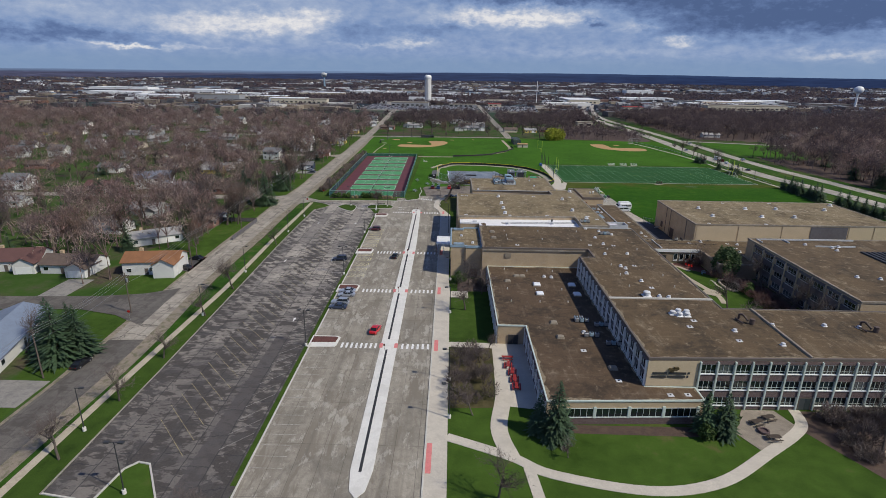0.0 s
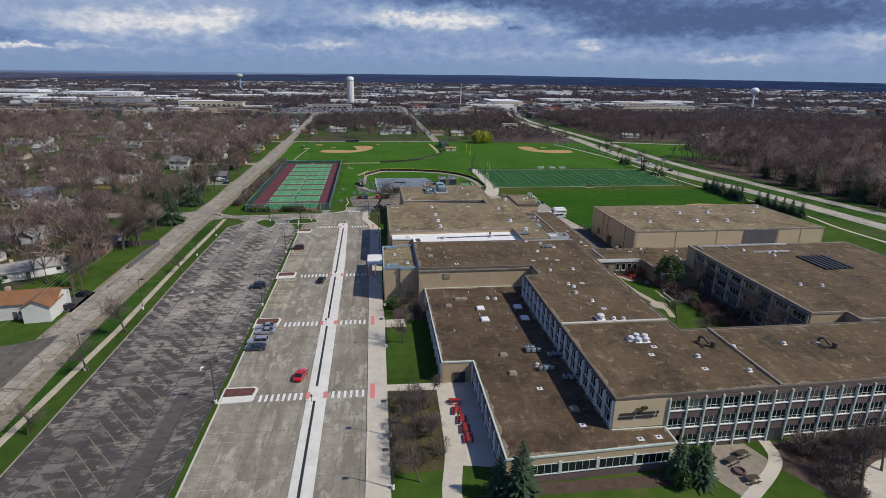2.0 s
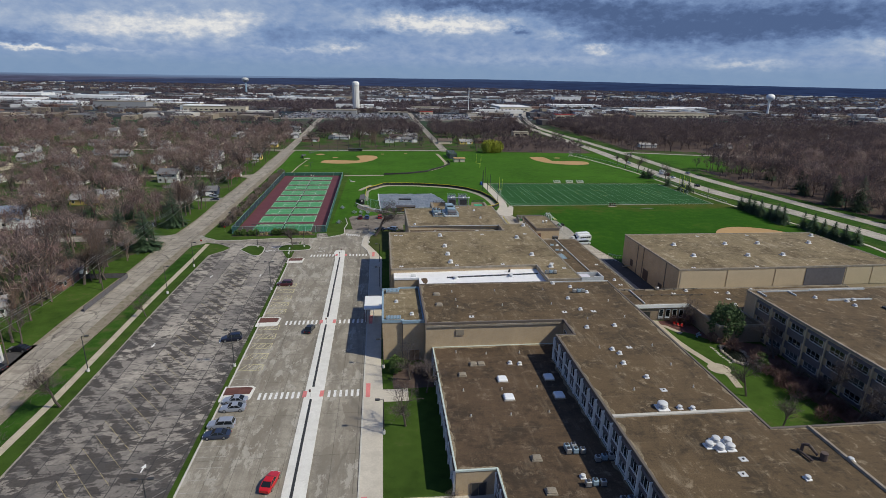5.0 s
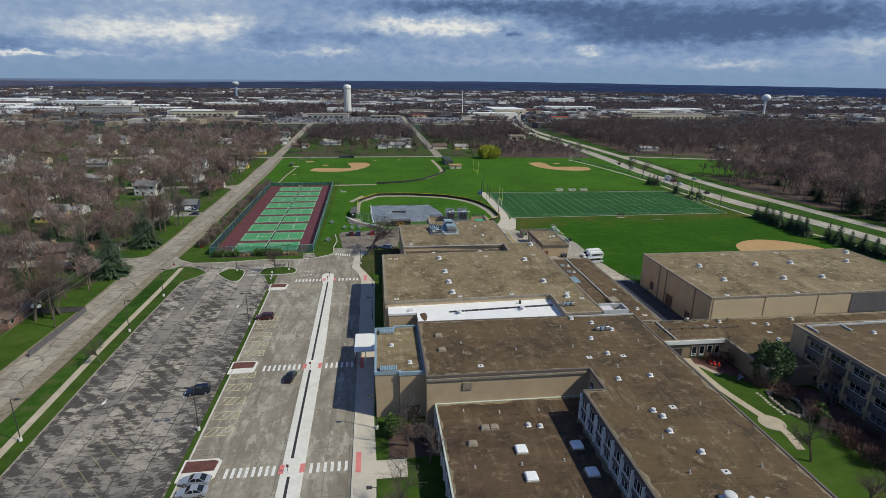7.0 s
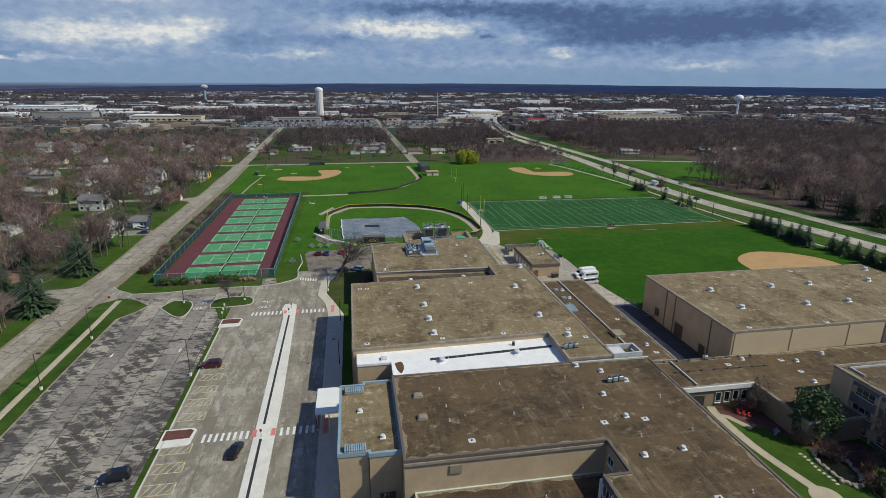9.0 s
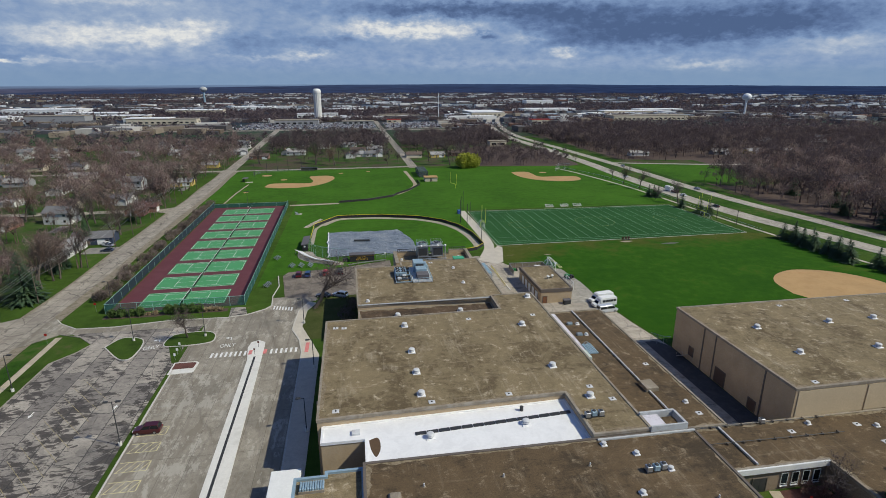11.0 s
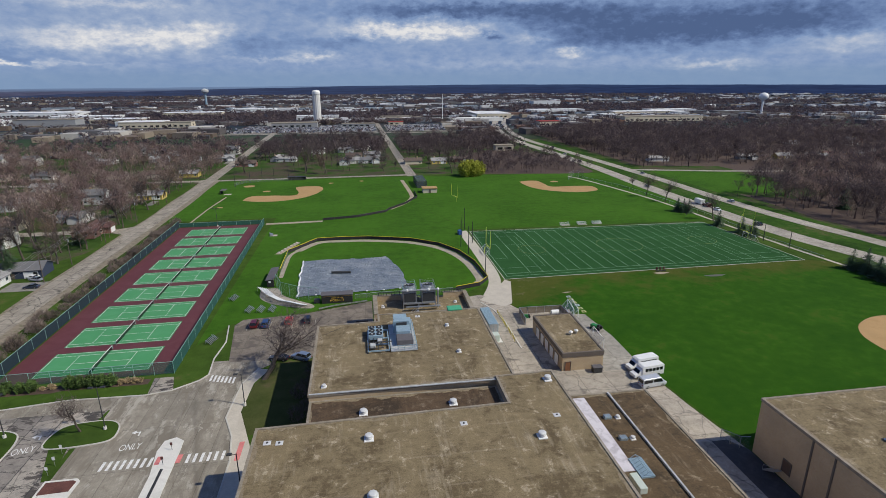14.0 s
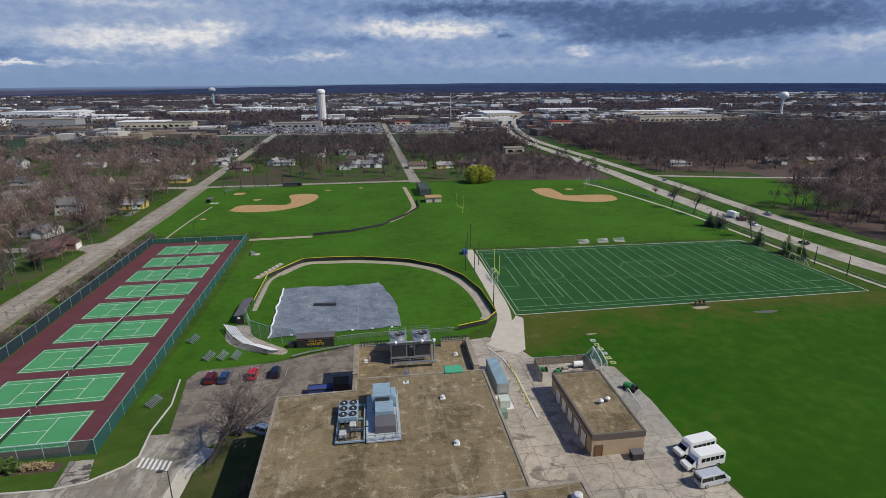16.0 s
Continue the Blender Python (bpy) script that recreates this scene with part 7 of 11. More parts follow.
def bare_tree(seed, height, spread, name="bare_tree", mat=None):
    """A leafless deciduous tree at the origin: trunk with limbs, and a crown of fine twigs."""
    rng = np.random.default_rng(seed)
    pieces = grow(rng, height, spread, 3, (3, 3, 3))
    e = thing(name, (0, 0, 0), "bare deciduous tree with fine grey-brown twigs", "tree", "bare trees")
    tr = MB()
    for p, q, ra, rb, lv in pieces:
        if lv <= 1:
            tr.tube(p, q, max(ra, 0.03), max(rb, 0.025), 6 if lv == 0 else 4)
    part("trunk", tr, M_BARK, e)
    tw = np.concatenate([sliver_pieces(pieces, 2, 3), twig_tris(rng, pieces, 2, 2, height * 0.085, 0.020)])
    crown = new("crown", fast_mesh("crown", tw, mat or M_TWIG))
    crown.parent = e
    return e


def place(proto, spots, rng, lo=0.85, hi=1.15):
    """The first spot takes the thing itself, the others copies."""
    out = []
    for i, (x, y) in enumerate(spots):
        s = rng.uniform(lo, hi)
        m = pose(x, y, 0.0, 0, 0, rng.uniform(0, 360)) @ Matrix.Diagonal((s, s, s, 1))
        if i == 0:
            proto.matrix_basis = m
            out.append(proto)
        else:
            c = copy_thing(proto, pose(0, 0, 0))
            c.matrix_basis = m
            out.append(c)
    return out


def conifer(seed, h, r, mat, label="tall dark green spruce with drooping branches", name="spruce"):
    rng = np.random.default_rng(seed)
    e = thing(name, (0, 0, 0), label, "spruce" if name == "spruce" else "evergreen", "evergreen trees")
    part("trunk", MB().cyl(0, 0, -0.1, h * 0.9, h * 0.022 + 0.05, 0.03, 7), M_BARK, e)
    tris = []
    n = int(h * 7)
    for i in range(n):
        t = (i + rng.uniform(0, 1)) / n
        z = h * (0.04 + 0.95 * t)
        reach = r * (1 - t) ** 0.8 * rng.uniform(0.75, 1.12) + 0.12
        for k in range(max(4, int(13 * (1 - t)))):
            a = rng.uniform(0, 6.283)
            d = Vector((math.cos(a), math.sin(a), -0.25 + 0.3 * t))
            side = Vector((-math.sin(a), math.cos(a), 0))
            L = reach * rng.uniform(0.7, 1.05)
            for j in range(4):
                f = 0.25 + 0.25 * j
                o = Vector((0, 0, z)) + d * L * f
                w = side * (0.12 + 0.20 * (1 - t)) * rng.uniform(0.6, 1.3)
                up = Vector((0, 0, rng.uniform(-0.16, 0.10)))
                tris.append((o - w + up, o + w + up, o + d * L * 0.36 + up * 2))
    c = new("foliage", fast_mesh("foliage", np.array([[tuple(v) for v in t] for t in tris]), mat))
    c.parent = e
    return e


def shrub(seed, r, h, mat, label, name="shrub", n=700, leaf=0.10, twiggy=False):
    rng = np.random.default_rng(seed)
    e = thing(name, (0, 0, 0), label, "shrub", "shrubs")
    st = MB()
    for k in range(7):
        a = rng.uniform(0, 6.28)
        st.tube((0.1 * math.cos(a), 0.1 * math.sin(a), -0.05), (r * 0.6 * math.cos(a), r * 0.6 * math.sin(a), h * 0.8), 0.03, 0.012, 4)
    part("stem", st, M_BARK, e)
    v = rng.normal(0, 1, (n, 3))
    v /= np.linalg.norm(v, axis=1)[:, None]
    v *= (rng.uniform(0.55, 1.0, n) ** 0.5 * (1 + 0.25 * np.sin(5 * np.arctan2(v[:, 1], v[:, 0]) + seed)))[:, None]
    c = v * (r, r, h * 0.5) + (0, 0, h * 0.52)
    d1, d2 = rng.normal(0, leaf, (n, 3)), rng.normal(0, leaf, (n, 3))
    if twiggy:
        up = v * (0.5, 0.5, 0.2) + (0, 0, 0.45) + rng.normal(0, 0.28, (n, 3))
        d1, d2 = d1 * (0.028 / leaf), up * rng.uniform(0.25, 0.6, (n, 1))
    c2 = new("foliage", fast_mesh("foliage", np.stack([c - d1, c + d1, c + d2 * 1.8], axis=1), mat))
    c2.parent = e
    return e


rng = np.random.default_rng(5)
TREES = [bare_tree(11, 11, 0.95), bare_tree(12, 13, 0.85), bare_tree(13, 10, 1.05), bare_tree(14, 15, 0.8, mat=M_TWIG_WARM), bare_tree(15, 8, 1.0)]
# street trees on the verge, courtyard and lawn trees
spots_small = [(-61.0, 78.8), (-60.9, 94.9), (-60.8, 110.9), (-61.2, 132.3), (-61.8, 191.5), (8.6, 73), (83.2, 177.5), (76.0, 143.5), (74.8, 131.5), (6.6, 155), (9.8, 150), (5.0, 139)]
copy_thing(TREES[2], pose(0, 0, 0)).matrix_basis = pose(-2.6, 267.2, 0, 0, 0, 70) @ Matrix.Diagonal((2.5, 2.5, 1.4, 1))
place(TREES[4], spots_small, rng, 0.75, 1.1)
place(TREES[2], [(-61.2, 150.3), (-33.4, 252.9), (90.5, 141), (89.5, 132), (93, 158), (80, 88), (73.5, 85)], rng, 0.85, 1.15)
for x, y in ((4.5, 99), (8.2, 104), (3.2, 110), (7.6, 112), (5.5, 93), (9.5, 117), (6.0, 107)):
    copy_thing(TREES[2], pose(0, 0, 0)).matrix_basis = pose(x, y, 0, 0, 0, 40 * x) @ Matrix.Diagonal((0.55, 0.55, 0.5, 1))
# spruces
SP = [conifer(31, 11.5, 3.0, M_NEEDLE), conifer(32, 9, 2.3, M_NEEDLE), conifer(33, 13, 3.9, M_NEEDLE)]
place(SP[0], [(19.6, 87.0), (-82.6, 114.0)], rng, 0.98, 1.02)
place(SP[1], [(16.8, 88.6), (48.8, 88.6), (46.0, 89.8)], rng, 0.82, 1.0)
place(SP[2], [(-93, 318), (-139, 168), (-150, 208), (-134, 246), (-128, 300), (-176, 270), (-99, 350), (-205, 320), (-220, 200), (-160, 372), (-180, 150), (257, 258), (266, 262), (263, 330), (270, 342), (251, 345), (262, 362), (280, 330), (275, 300), (40, 630), (-45, 640), (100, 690), (284, 352), (266, 395), (300, 370)], rng, 0.7, 1.05)
for x, y, s in ((-88.0, 286.0, 1.2), (-86.0, 252.5, 1.2), (-99.0, 262.0, 1.1), (-82.2, 109.0, 1.05), (-85.6, 112.5, 1.0), (-79.6, 112.0, 0.9)):
    copy_thing(SP[2], pose(0, 0, 0)).matrix_basis = pose(x, y, -0.05, 0, 0, 90 * s) @ Matrix.Diagonal((s * 1.15, s * 1.15, s, 1))
copy_thing(TREES[4], pose(0, 0, 0)).matrix_basis = pose(20.7, 82.2, 0) @ Matrix.Diagonal((0.42, 0.42, 0.45, 1))
for k, (x, y) in enumerate(((-97, 196), (-104, 236), (-112, 300), (-121, 318), (-92, 312), (-128, 212), (-110, 182), (-140, 330), (-96, 390), (-118, 430), (-150, 410), (-170, 350))):
    s = 0.6 + 0.05 * (k * 7 % 9)
    copy_thing(SP[k % 3], pose(0, 0, 0)).matrix_basis = pose(x, y, -0.05, 0, 0, 50 * k) @ Matrix.Diagonal((s, s, s, 1))
for x, y, s in ((247, 318, 1.35), (249, 304, 1.45), (257, 289, 1.3), (252, 274, 1.5), (258, 267, 1.4)):
    copy_thing(SP[2], pose(0, 0, 0)).matrix_basis = pose(x, y, -0.05, 0, 0, 77 * s) @ Matrix.Diagonal((s, s, s, 1))
PINE = shrub(49, 3.5, 9.0, surface("pine_needles", (0.062, 0.105, 0.036), 3.0, 0.5, 0.4, relief=0), "broad green pine with a rounded crown", "pine", 3600, 0.20)
tagged(PINE, "", "pine tree", "evergreen trees")
PINE.matrix_basis = pose(87.0, 168.8, -0.05)
# evergreen screen along the highway path
HEDGE = conifer(35, 6.0, 2.2, M_NEEDLE, "dense dark evergreen of the roadside screen", "evergreen")
row = [(187.5 + 0.9 * math.sin(k) + (k % 2) * 2.2, 311 - 2.7 * k) for k in range(13)] + [(192.0 + (k % 2) * 2.5, 272 - 2.9 * k) for k in range(10)] + [(178.6, 403.5), (180.4, 401.4), (182.4, 400.2), (180.6, 373.4), (182.6, 360.8), (183.6, 355.2)]
place(HEDGE, row, rng, 1.05, 1.45)
# shrubs
ARB = shrub(41, 0.9, 1.9, surface("arborvitae_leaves", (0.065, 0.115, 0.022), 3.0, 0.5, 0.4, per_object=0.25, relief=0), "rounded dark green evergreen shrub", "shrub", 900, 0.10)
place(ARB, [(-58, 269.6), (-55.4, 269.6), (-52.7, 269.5), (-50.6, 269.7), (-43.2, 269.9), (-41.3, 269.7), (-39.0, 269.8), (-36.8, 269.8), (-34.8, 269.9), (3.6, 160.5), (4.4, 159.2), (3.3, 158.2), (5.2, 160.2), (45.5, 87.9), (51.6, 91.6), (51.2, 93.8), (88.2, 156.0), (86.8, 153.5)], rng, 1.1, 1.4)
BARE_SHRUB = shrub(42, 1.6, 2.0, M_TWIG_DARK, "leafless grey-brown shrub of dense twigs", "bare_shrub", 1300, 0.085, True)
shr = [(68 + rng.uniform(0, 42), rng.uniform(70, 95.5)) for _ in range(170)]
shr += [(rng.uniform(1.8, 10.2), rng.uniform(95.5, 118)) for _ in range(11)]
shr = [(x, y) for x, y in shr if x < 20 or (x - 86) ** 2 + (y - 76) ** 2 > 16.5 ** 2 and y > 96 - 2.6 * (x - 64)]
shr += [(-66.8 + rng.uniform(-1.4, 1.4), y + rng.uniform(-2, 2)) for y in np.arange(282, 420, 4.2)]
shr += [(8.5, 157), (9.6, 156), (2.2, 98), (6.2, 97), (9, 99), (2.8, 104), (9.3, 108), (2.5, 114), (6, 116), (88, 176), (90.5, 178), (93.0, 150), (93.8, 145), (92.8, 138), (93.6, 160), (94, 132), (66.0, 172.5), (64.5, 166), (12.0, 251), (6.5, 250), (7.6, 254), (8.4, 257.5), (7.0, 261), (8.6, 264.5), (7.9, 267.5), (6.0, 258)]
place(BARE_SHRUB, [q for q in shr if q[0] > 20 or q[0] < -20], rng, 0.8, 1.35)
THIN_SHRUB = shrub(48, 1.3, 2.6, M_TWIG, "thin leafless grey shrub of upright twigs", "bare_shrub", 520, 0.075, True)
place(THIN_SHRUB, [q for q in shr if -20 <= q[0] <= 20], rng, 0.7, 1.2)
RED_SHRUB = shrub(46, 1.5, 2.2, M_TWIG_RED, "leafless reddish-brown shrub in the courtyard", "bare_shrub", 1100, 0.08, True)
place(RED_SHRUB, [(88.5 + 2.6 * math.sin(2.3 * k), 129 + 2.6 * k) for k in range(14)] + [(85.6, 146), (86.4, 151.5), (83.4, 167.2), (82.0, 177.5), (79.5, 178.8)], rng, 0.7, 1.2)
TUFT = shrub(47, 0.5, 1.1, surface("straw_grass", (0.36, 0.27, 0.15), 3.0, 0.5, 0.3, relief=0), "dry straw-coloured ornamental grass tuft", "grass_tuft", 260, 0.09)
tagged(TUFT, "", "grass tuft", "grass tufts")
place(TUFT, [(-33.0, 269.8), (-31.6, 270.1), (-30.2, 269.9), (-29.0, 270.0), (-48.4, 269.7), (-46.6, 269.9)], rng, 0.8, 1.2)
WILLOW = shrub(44, 4.6, 7.5, surface("willow_yellow_green", (0.34, 0.36, 0.04), 2.0, 0.4, 0.3, relief=0), "yellow-green budding willow with a rounded crown", "willow", 3600, 0.22)
tagged(WILLOW, "", "tree", "willow trees")
place(WILLOW, [(95.5, 532), (101.5, 534)], rng, 1.25, 1.45)

# ---- woods as one mass, from branch-built trees ----


# car parks and stores at the edge of town, with the open ground before them
PLOTS = [(-165, 155, 800, 1096), (-375, -235, 1010, 1125), (290, 350, 940, 1025), (470, 650, 1000, 1105), (235, 345, 1130, 1370), (140, 190, 630, 695), (-75, 50, 548, 566)]


def clear_of(x, y):
    """True where no street, field or building plot keeps trees away."""
    if -96 < x < 231 and 40 < y < 548 and not (x < -82.0 - 0.03 * max(0, y - 260) and y < 548):
        return False
    rx = -73.8 - 0.017 * max(0.0, y - 220)
    if abs(x - rx) < 9 and y < 1300:
        return False
    if any(a < x < b and c < y < d for a, b, c, d in PLOTS):
        return False
    for s, w in ((139, 7), (266.5, 7), (409, 6), (543.5, 6), (680, 6)):
        if x < -70 and abs(y - s) < w:
            return False
    if abs(x - (56 - 0.02 * (y - 540))) < 7 and 540 < y < 1200:
        return False
    if x > 150:
        hx = np.interp(y, [200, 290, 345, 430, 550, 650, 790, 945, 1150, 1400], [238, 223, 213, 209, 212, 212, 210, 229, 277, 367])
        if abs(x - hx) < (20 if y < 500 else 27):
            return False
        if 500 < y < 545 and 226 < x < 400 or 226 < x < 298 and 440 < y < 545:
            return False
    return True


def woods(name, spots, variants, scales, label, mat):
    blocks = []
    r2 = np.random.default_rng(77)
    for (x, y), s in zip(spots, scales):
        t = variants[r2.integers(len(variants))]
        a = r2.uniform(0, 6.283)
        c, sn = math.cos(a), math.sin(a)
        rot = np.array([[c, sn, 0], [-sn, c, 0], [0, 0, 1]])
        blocks.append((t @ rot) * s + (x, y, -0.1))
    ob = new(name, fast_mesh(name, np.concatenate(blocks), mat))
    return tagged(ob, label, "woods", "", "stuff")


def bare_crown(seed, height, wide, n, length, half, boughs=15):
    """A bare tree with a rounded, lobed crown: trunk, limbs, and twigs fanned out in sprays."""
    r2 = np.random.default_rng(seed)
    u = r2.normal(0, 1, (boughs, 3))
    u /= np.linalg.norm(u, axis=1)[:, None]
    u[:, 2] = np.abs(u[:, 2]) * 1.15 - 0.35
    tips = u * (r2.uniform(0.35, 1.0, boughs) ** 0.5)[:, None] * (wide * 0.80, wide * 0.80, height * 0.30) + (0, 0, height * 0.64)
    own = r2.integers(0, boughs, n)
    v = r2.normal(0, 1, (n, 3))
    v /= np.linalg.norm(v, axis=1)[:, None]
    c = tips[own] + v * (r2.uniform(0.05, 1, n) ** 0.5)[:, None] * (wide * 0.34, wide * 0.34, height * 0.13)
    out = c - (0, 0, height * 0.30)
    out /= np.linalg.norm(out, axis=1)[:, None]
    d = out + r2.normal(0, 0.7, (n, 3))
    d /= np.linalg.norm(d, axis=1)[:, None]
    side = np.cross(d, r2.normal(0, 1, (n, 3)))
    side /= np.linalg.norm(side, axis=1)[:, None]
    ln = length * r2.uniform(0.6, 1.3, n)[:, None]
    tw = np.stack([c - d * ln * 0.5 - side * half, c - d * ln * 0.5 + side * half, c + d * ln * 0.5], axis=1)
    limbs = []
    base, fork = np.array((0, 0, -0.1)), np.array((0, 0, height * 0.36))
    for k in range(8):
        tip = fork if k == 0 else tips[k]
        st, w = (base, 0.26) if k == 0 else (fork * r2.uniform(0.75, 1.0), 0.11)
        for ax in (np.array((w, 0, 0)), np.array((0, w, 0))):
            limbs.append((st - ax, st + ax, tip))
    return np.concatenate([np.array(limbs), tw])


def clump_tree(seed, height, wide, n, size):
    """A tree of a few twig clumps, for the far woods."""
    r2 = np.random.default_rng(seed)
    v = r2.normal(0, 1, (n, 3))
    v /= np.linalg.norm(v, axis=1)[:, None]
    c = v * (r2.uniform(0.3, 1, n) ** 0.5)[:, None] * (wide, wide, height * 0.38) + (0, 0, height * 0.58)
    return np.stack([c + r2.normal(0, size, (n, 3)) for _ in range(3)], axis=1)


MID = [bare_crown(60 + k, 11.5 + 1.5 * (k % 4), 5.0 + 0.8 * (k % 3), 205, 2.3, 0.088) for k in range(10)]
FAR = [clump_tree(80 + k, 8.5 + 0.8 * k, 4.6 + 0.4 * k, 26, 1.0) for k in range(6)]
DIM = [clump_tree(90 + k, 7.5 + 0.8 * k, 5.4 + 0.5 * k, 11, 2.0) for k in range(4)]
HOUSES = []
r3 = np.random.default_rng(9)
for street in (139, 266.5, 409, 543.5, 680):
    for side in (-1, 1):
        for k in range(12):
            x = -100 - 25.5 * k + r3.uniform(-3, 3)
            HOUSES.append((x, street + side * (23 + r3.uniform(-2.5, 3)), 180 if side > 0 else 0))
for x in (-100, -126, -152, -178, -204, -230, -256, -282):
    HOUSES.append((x, 85 + r3.uniform(-4, 4), 0))
    HOUSES.append((x, 335 + r3.uniform(-4, 4), 180))
    HOUSES.append((x, 478 + r3.uniform(-4, 4), 0))
for k in range(10):
    HOUSES.append((-70 + k * 20 + r3.uniform(-4, 4) + (12 if k > 5 else 0), 604 + r3.uniform(-8, 12), r3.choice([0, 90, 180])))
    HOUSES.append((270 + k * 27 + r3.uniform(-6, 6), 578 + r3.uniform(-5, 10), r3.choice([0, 180])))
    HOUSES.append((300 + k * 30 + r3.uniform(-6, 6), 690 + r3.uniform(-25, 25), r3.choice([0, 90])))
KEY_HOUSES = [(-90.7, 164.4), (-134.5, 165.0), (-115.5, 163.5), (-99.5, 114.5), (-157.0, 288.0), (-96.0, 351.5)]
# houses that stand at known spots: place, turn and kind
PLACED = [(-135.5, 279, 0, 3), (-127.5, 280, 0, 6), (-112.7, 277, 0, 2), (-145, 331, 180, 5), (-147, 345, 180, 6), (-178.6, 278, 0, 7), (-131, 233, 0, 3), (-98, 220, 90, 2), (-106.7, 194, 30, 6), (-131, 206, 180, 0),
          (-207, 333, 0, 0), (-203, 500, 180, 3), (-219, 509, 180, 0), (-180, 352, 0, 1), (-165, 469, 90, 6), (-252, 437, 0, 1), (-223, 279, 0, 4), (-98, 405, 90, 7), (-118, 434, 0, 0), (-194, 652, 0, 6), (-166, 491, 0, 1), (-140, 421, 180, 1), (-101, 337, 90, 6), (7.0, 612, 90, 0), (17.5, 619, 0, 6), (27.5, 618, 0, 0), (-43.5, 640, 0, 6), (-52, 645, 90, 3), (14, 650, 0, 1), (30, 660, 0, 3), (-20, 690, 0, 4), (5, 700, 0, 0), (24, 720, 0, 6), (-45, 720, 0, 1)]
HOUSES = [h for h in HOUSES if r3.uniform() < 0.72 and all((h[0] - a) ** 2 + (h[1] - b) ** 2 > 24 ** 2 for a, b, c, k in PLACED)]
HOUSES = [(x, y + r3.uniform(-5, 5), a) for x, y, a in HOUSES]
HOUSES = [h for h in HOUSES if all((h[0] - a) ** 2 + (h[1] - b) ** 2 > 15 ** 2 for a, b in KEY_HOUSES)]
HOUSES = [h for h in HOUSES if abs(h[0]) < 1.05 * (h[1] - 9) + 30]
HOUSES = [h for h in HOUSES if not (h[0] > -88 and h[1] < 560 and h[0] < 150) and not (-72 < h[0] < 50 and 560 < h[1] < 740)]
hx = np.array([(h[0], h[1]) for h in HOUSES] + KEY_HOUSES + [(h[0], h[1]) for h in PLACED])


def scatter(n, x0, x1, y0, y1, seed, gap=8.0, dens=None):
    r2 = np.random.default_rng(seed)
    out = []
    while len(out) < n:
        x, y = r2.uniform(x0, x1), r2.uniform(y0, y1)
        if not clear_of(x, y) or np.min((hx[:, 0] - x) ** 2 + (hx[:, 1] - y) ** 2) < gap ** 2 or x < -80 and np.min((hx[:, 0] - x) ** 2 + (hx[:, 1] - 7 - y) ** 2) < (gap * r2.uniform(0.2, 1.2)) ** 2:
            n -= 0.02
            continue
        if dens and r2.uniform() > dens(x, y):
            n -= 0.03
            continue
        out.append((x, y))
    return out


def patchy(x, y):
    v = noise.noise((x * 0.012, y * 0.012, 0.3)) * 0.9 + 0.72
    if x < -80 and y < 430:
        v *= 0.85
    return min(1, max(0.75 if x > 240 else 0.06, v))


# single trees nearest to the streets, then the mass
near = scatter(115, -190, -84, 70, 420, 21, 7.5)
for k in range(4):
    group = near[k::4]
    for (x, y) in group:
        c = copy_thing(TREES[k], pose(0, 0, 0))
        s = rng.uniform(0.75, 1.2)
        c.matrix_basis = pose(x, y, -0.05, 0, 0, rng.uniform(0, 360)) @ Matrix.Diagonal((s, s, s, 1))
TREES[0].matrix_basis = pose(-84.5, 178, 0) @ Matrix.Diagonal((0.8, 0.8, 0.8, 1))
TREES[1].matrix_basis = pose(252, 440, 0)
TREES[3].matrix_basis = pose(-21, 577, 0)
for x, y, k, s in ((-21.4, 571, 1, 1.75), (-5.5, 562, 3, 1.1), (-65.6, 575, 2, 1.6), (-6.5, 561, 3, 0.75), (37.0, 558, 4, 1.0), (30, 590, 0, 1.0), (-97.4, 606, 0, 1.5), (86.5, 548, 1, 1.6), (-33.0, 66.5, 2, 0.85), (-89.5, 304.5, 0, 1.3), (-92.0, 299.5, 1, 1.2), (-91.0, 363, 2, 1.3), (-106, 370, 0, 1.5), (-97, 378, 3, 1.0), (-104, 392, 1, 1.1), (-93, 422, 0, 1.4), (-98, 441, 2, 1.5), (-92, 455, 1, 1.2), (-100, 468, 0, 1.4), (-94, 484, 2, 1.4), (-97, 503, 3, 1.1), (-95, 522, 1, 1.3), (-98, 236, 2, 1.5), (-94, 206, 0, 1.4), (-103, 222, 1, 1.3), (-110, 250, 0, 1.4), (183.8, 381.8, 2, 1.3), (185.2, 426.4, 0, 1.1), (183.8, 444.5, 2, 1.3), (189, 470, 4, 1.0), (178, 395, 4, 0.9), (256, 400, 0, 1.0), (45.5, 563, 2, 1.0)):
    c = copy_thing(TREES[k], pose(0, 0, 0))
    c.matrix_basis = pose(x, y, -0.05, 0, 0, rng.uniform(0, 360)) @ Matrix.Diagonal((s, s, s, 1))


def lawns(x, y):
    return 0.10 if y < 640 else patchy(x, y) * 0.6


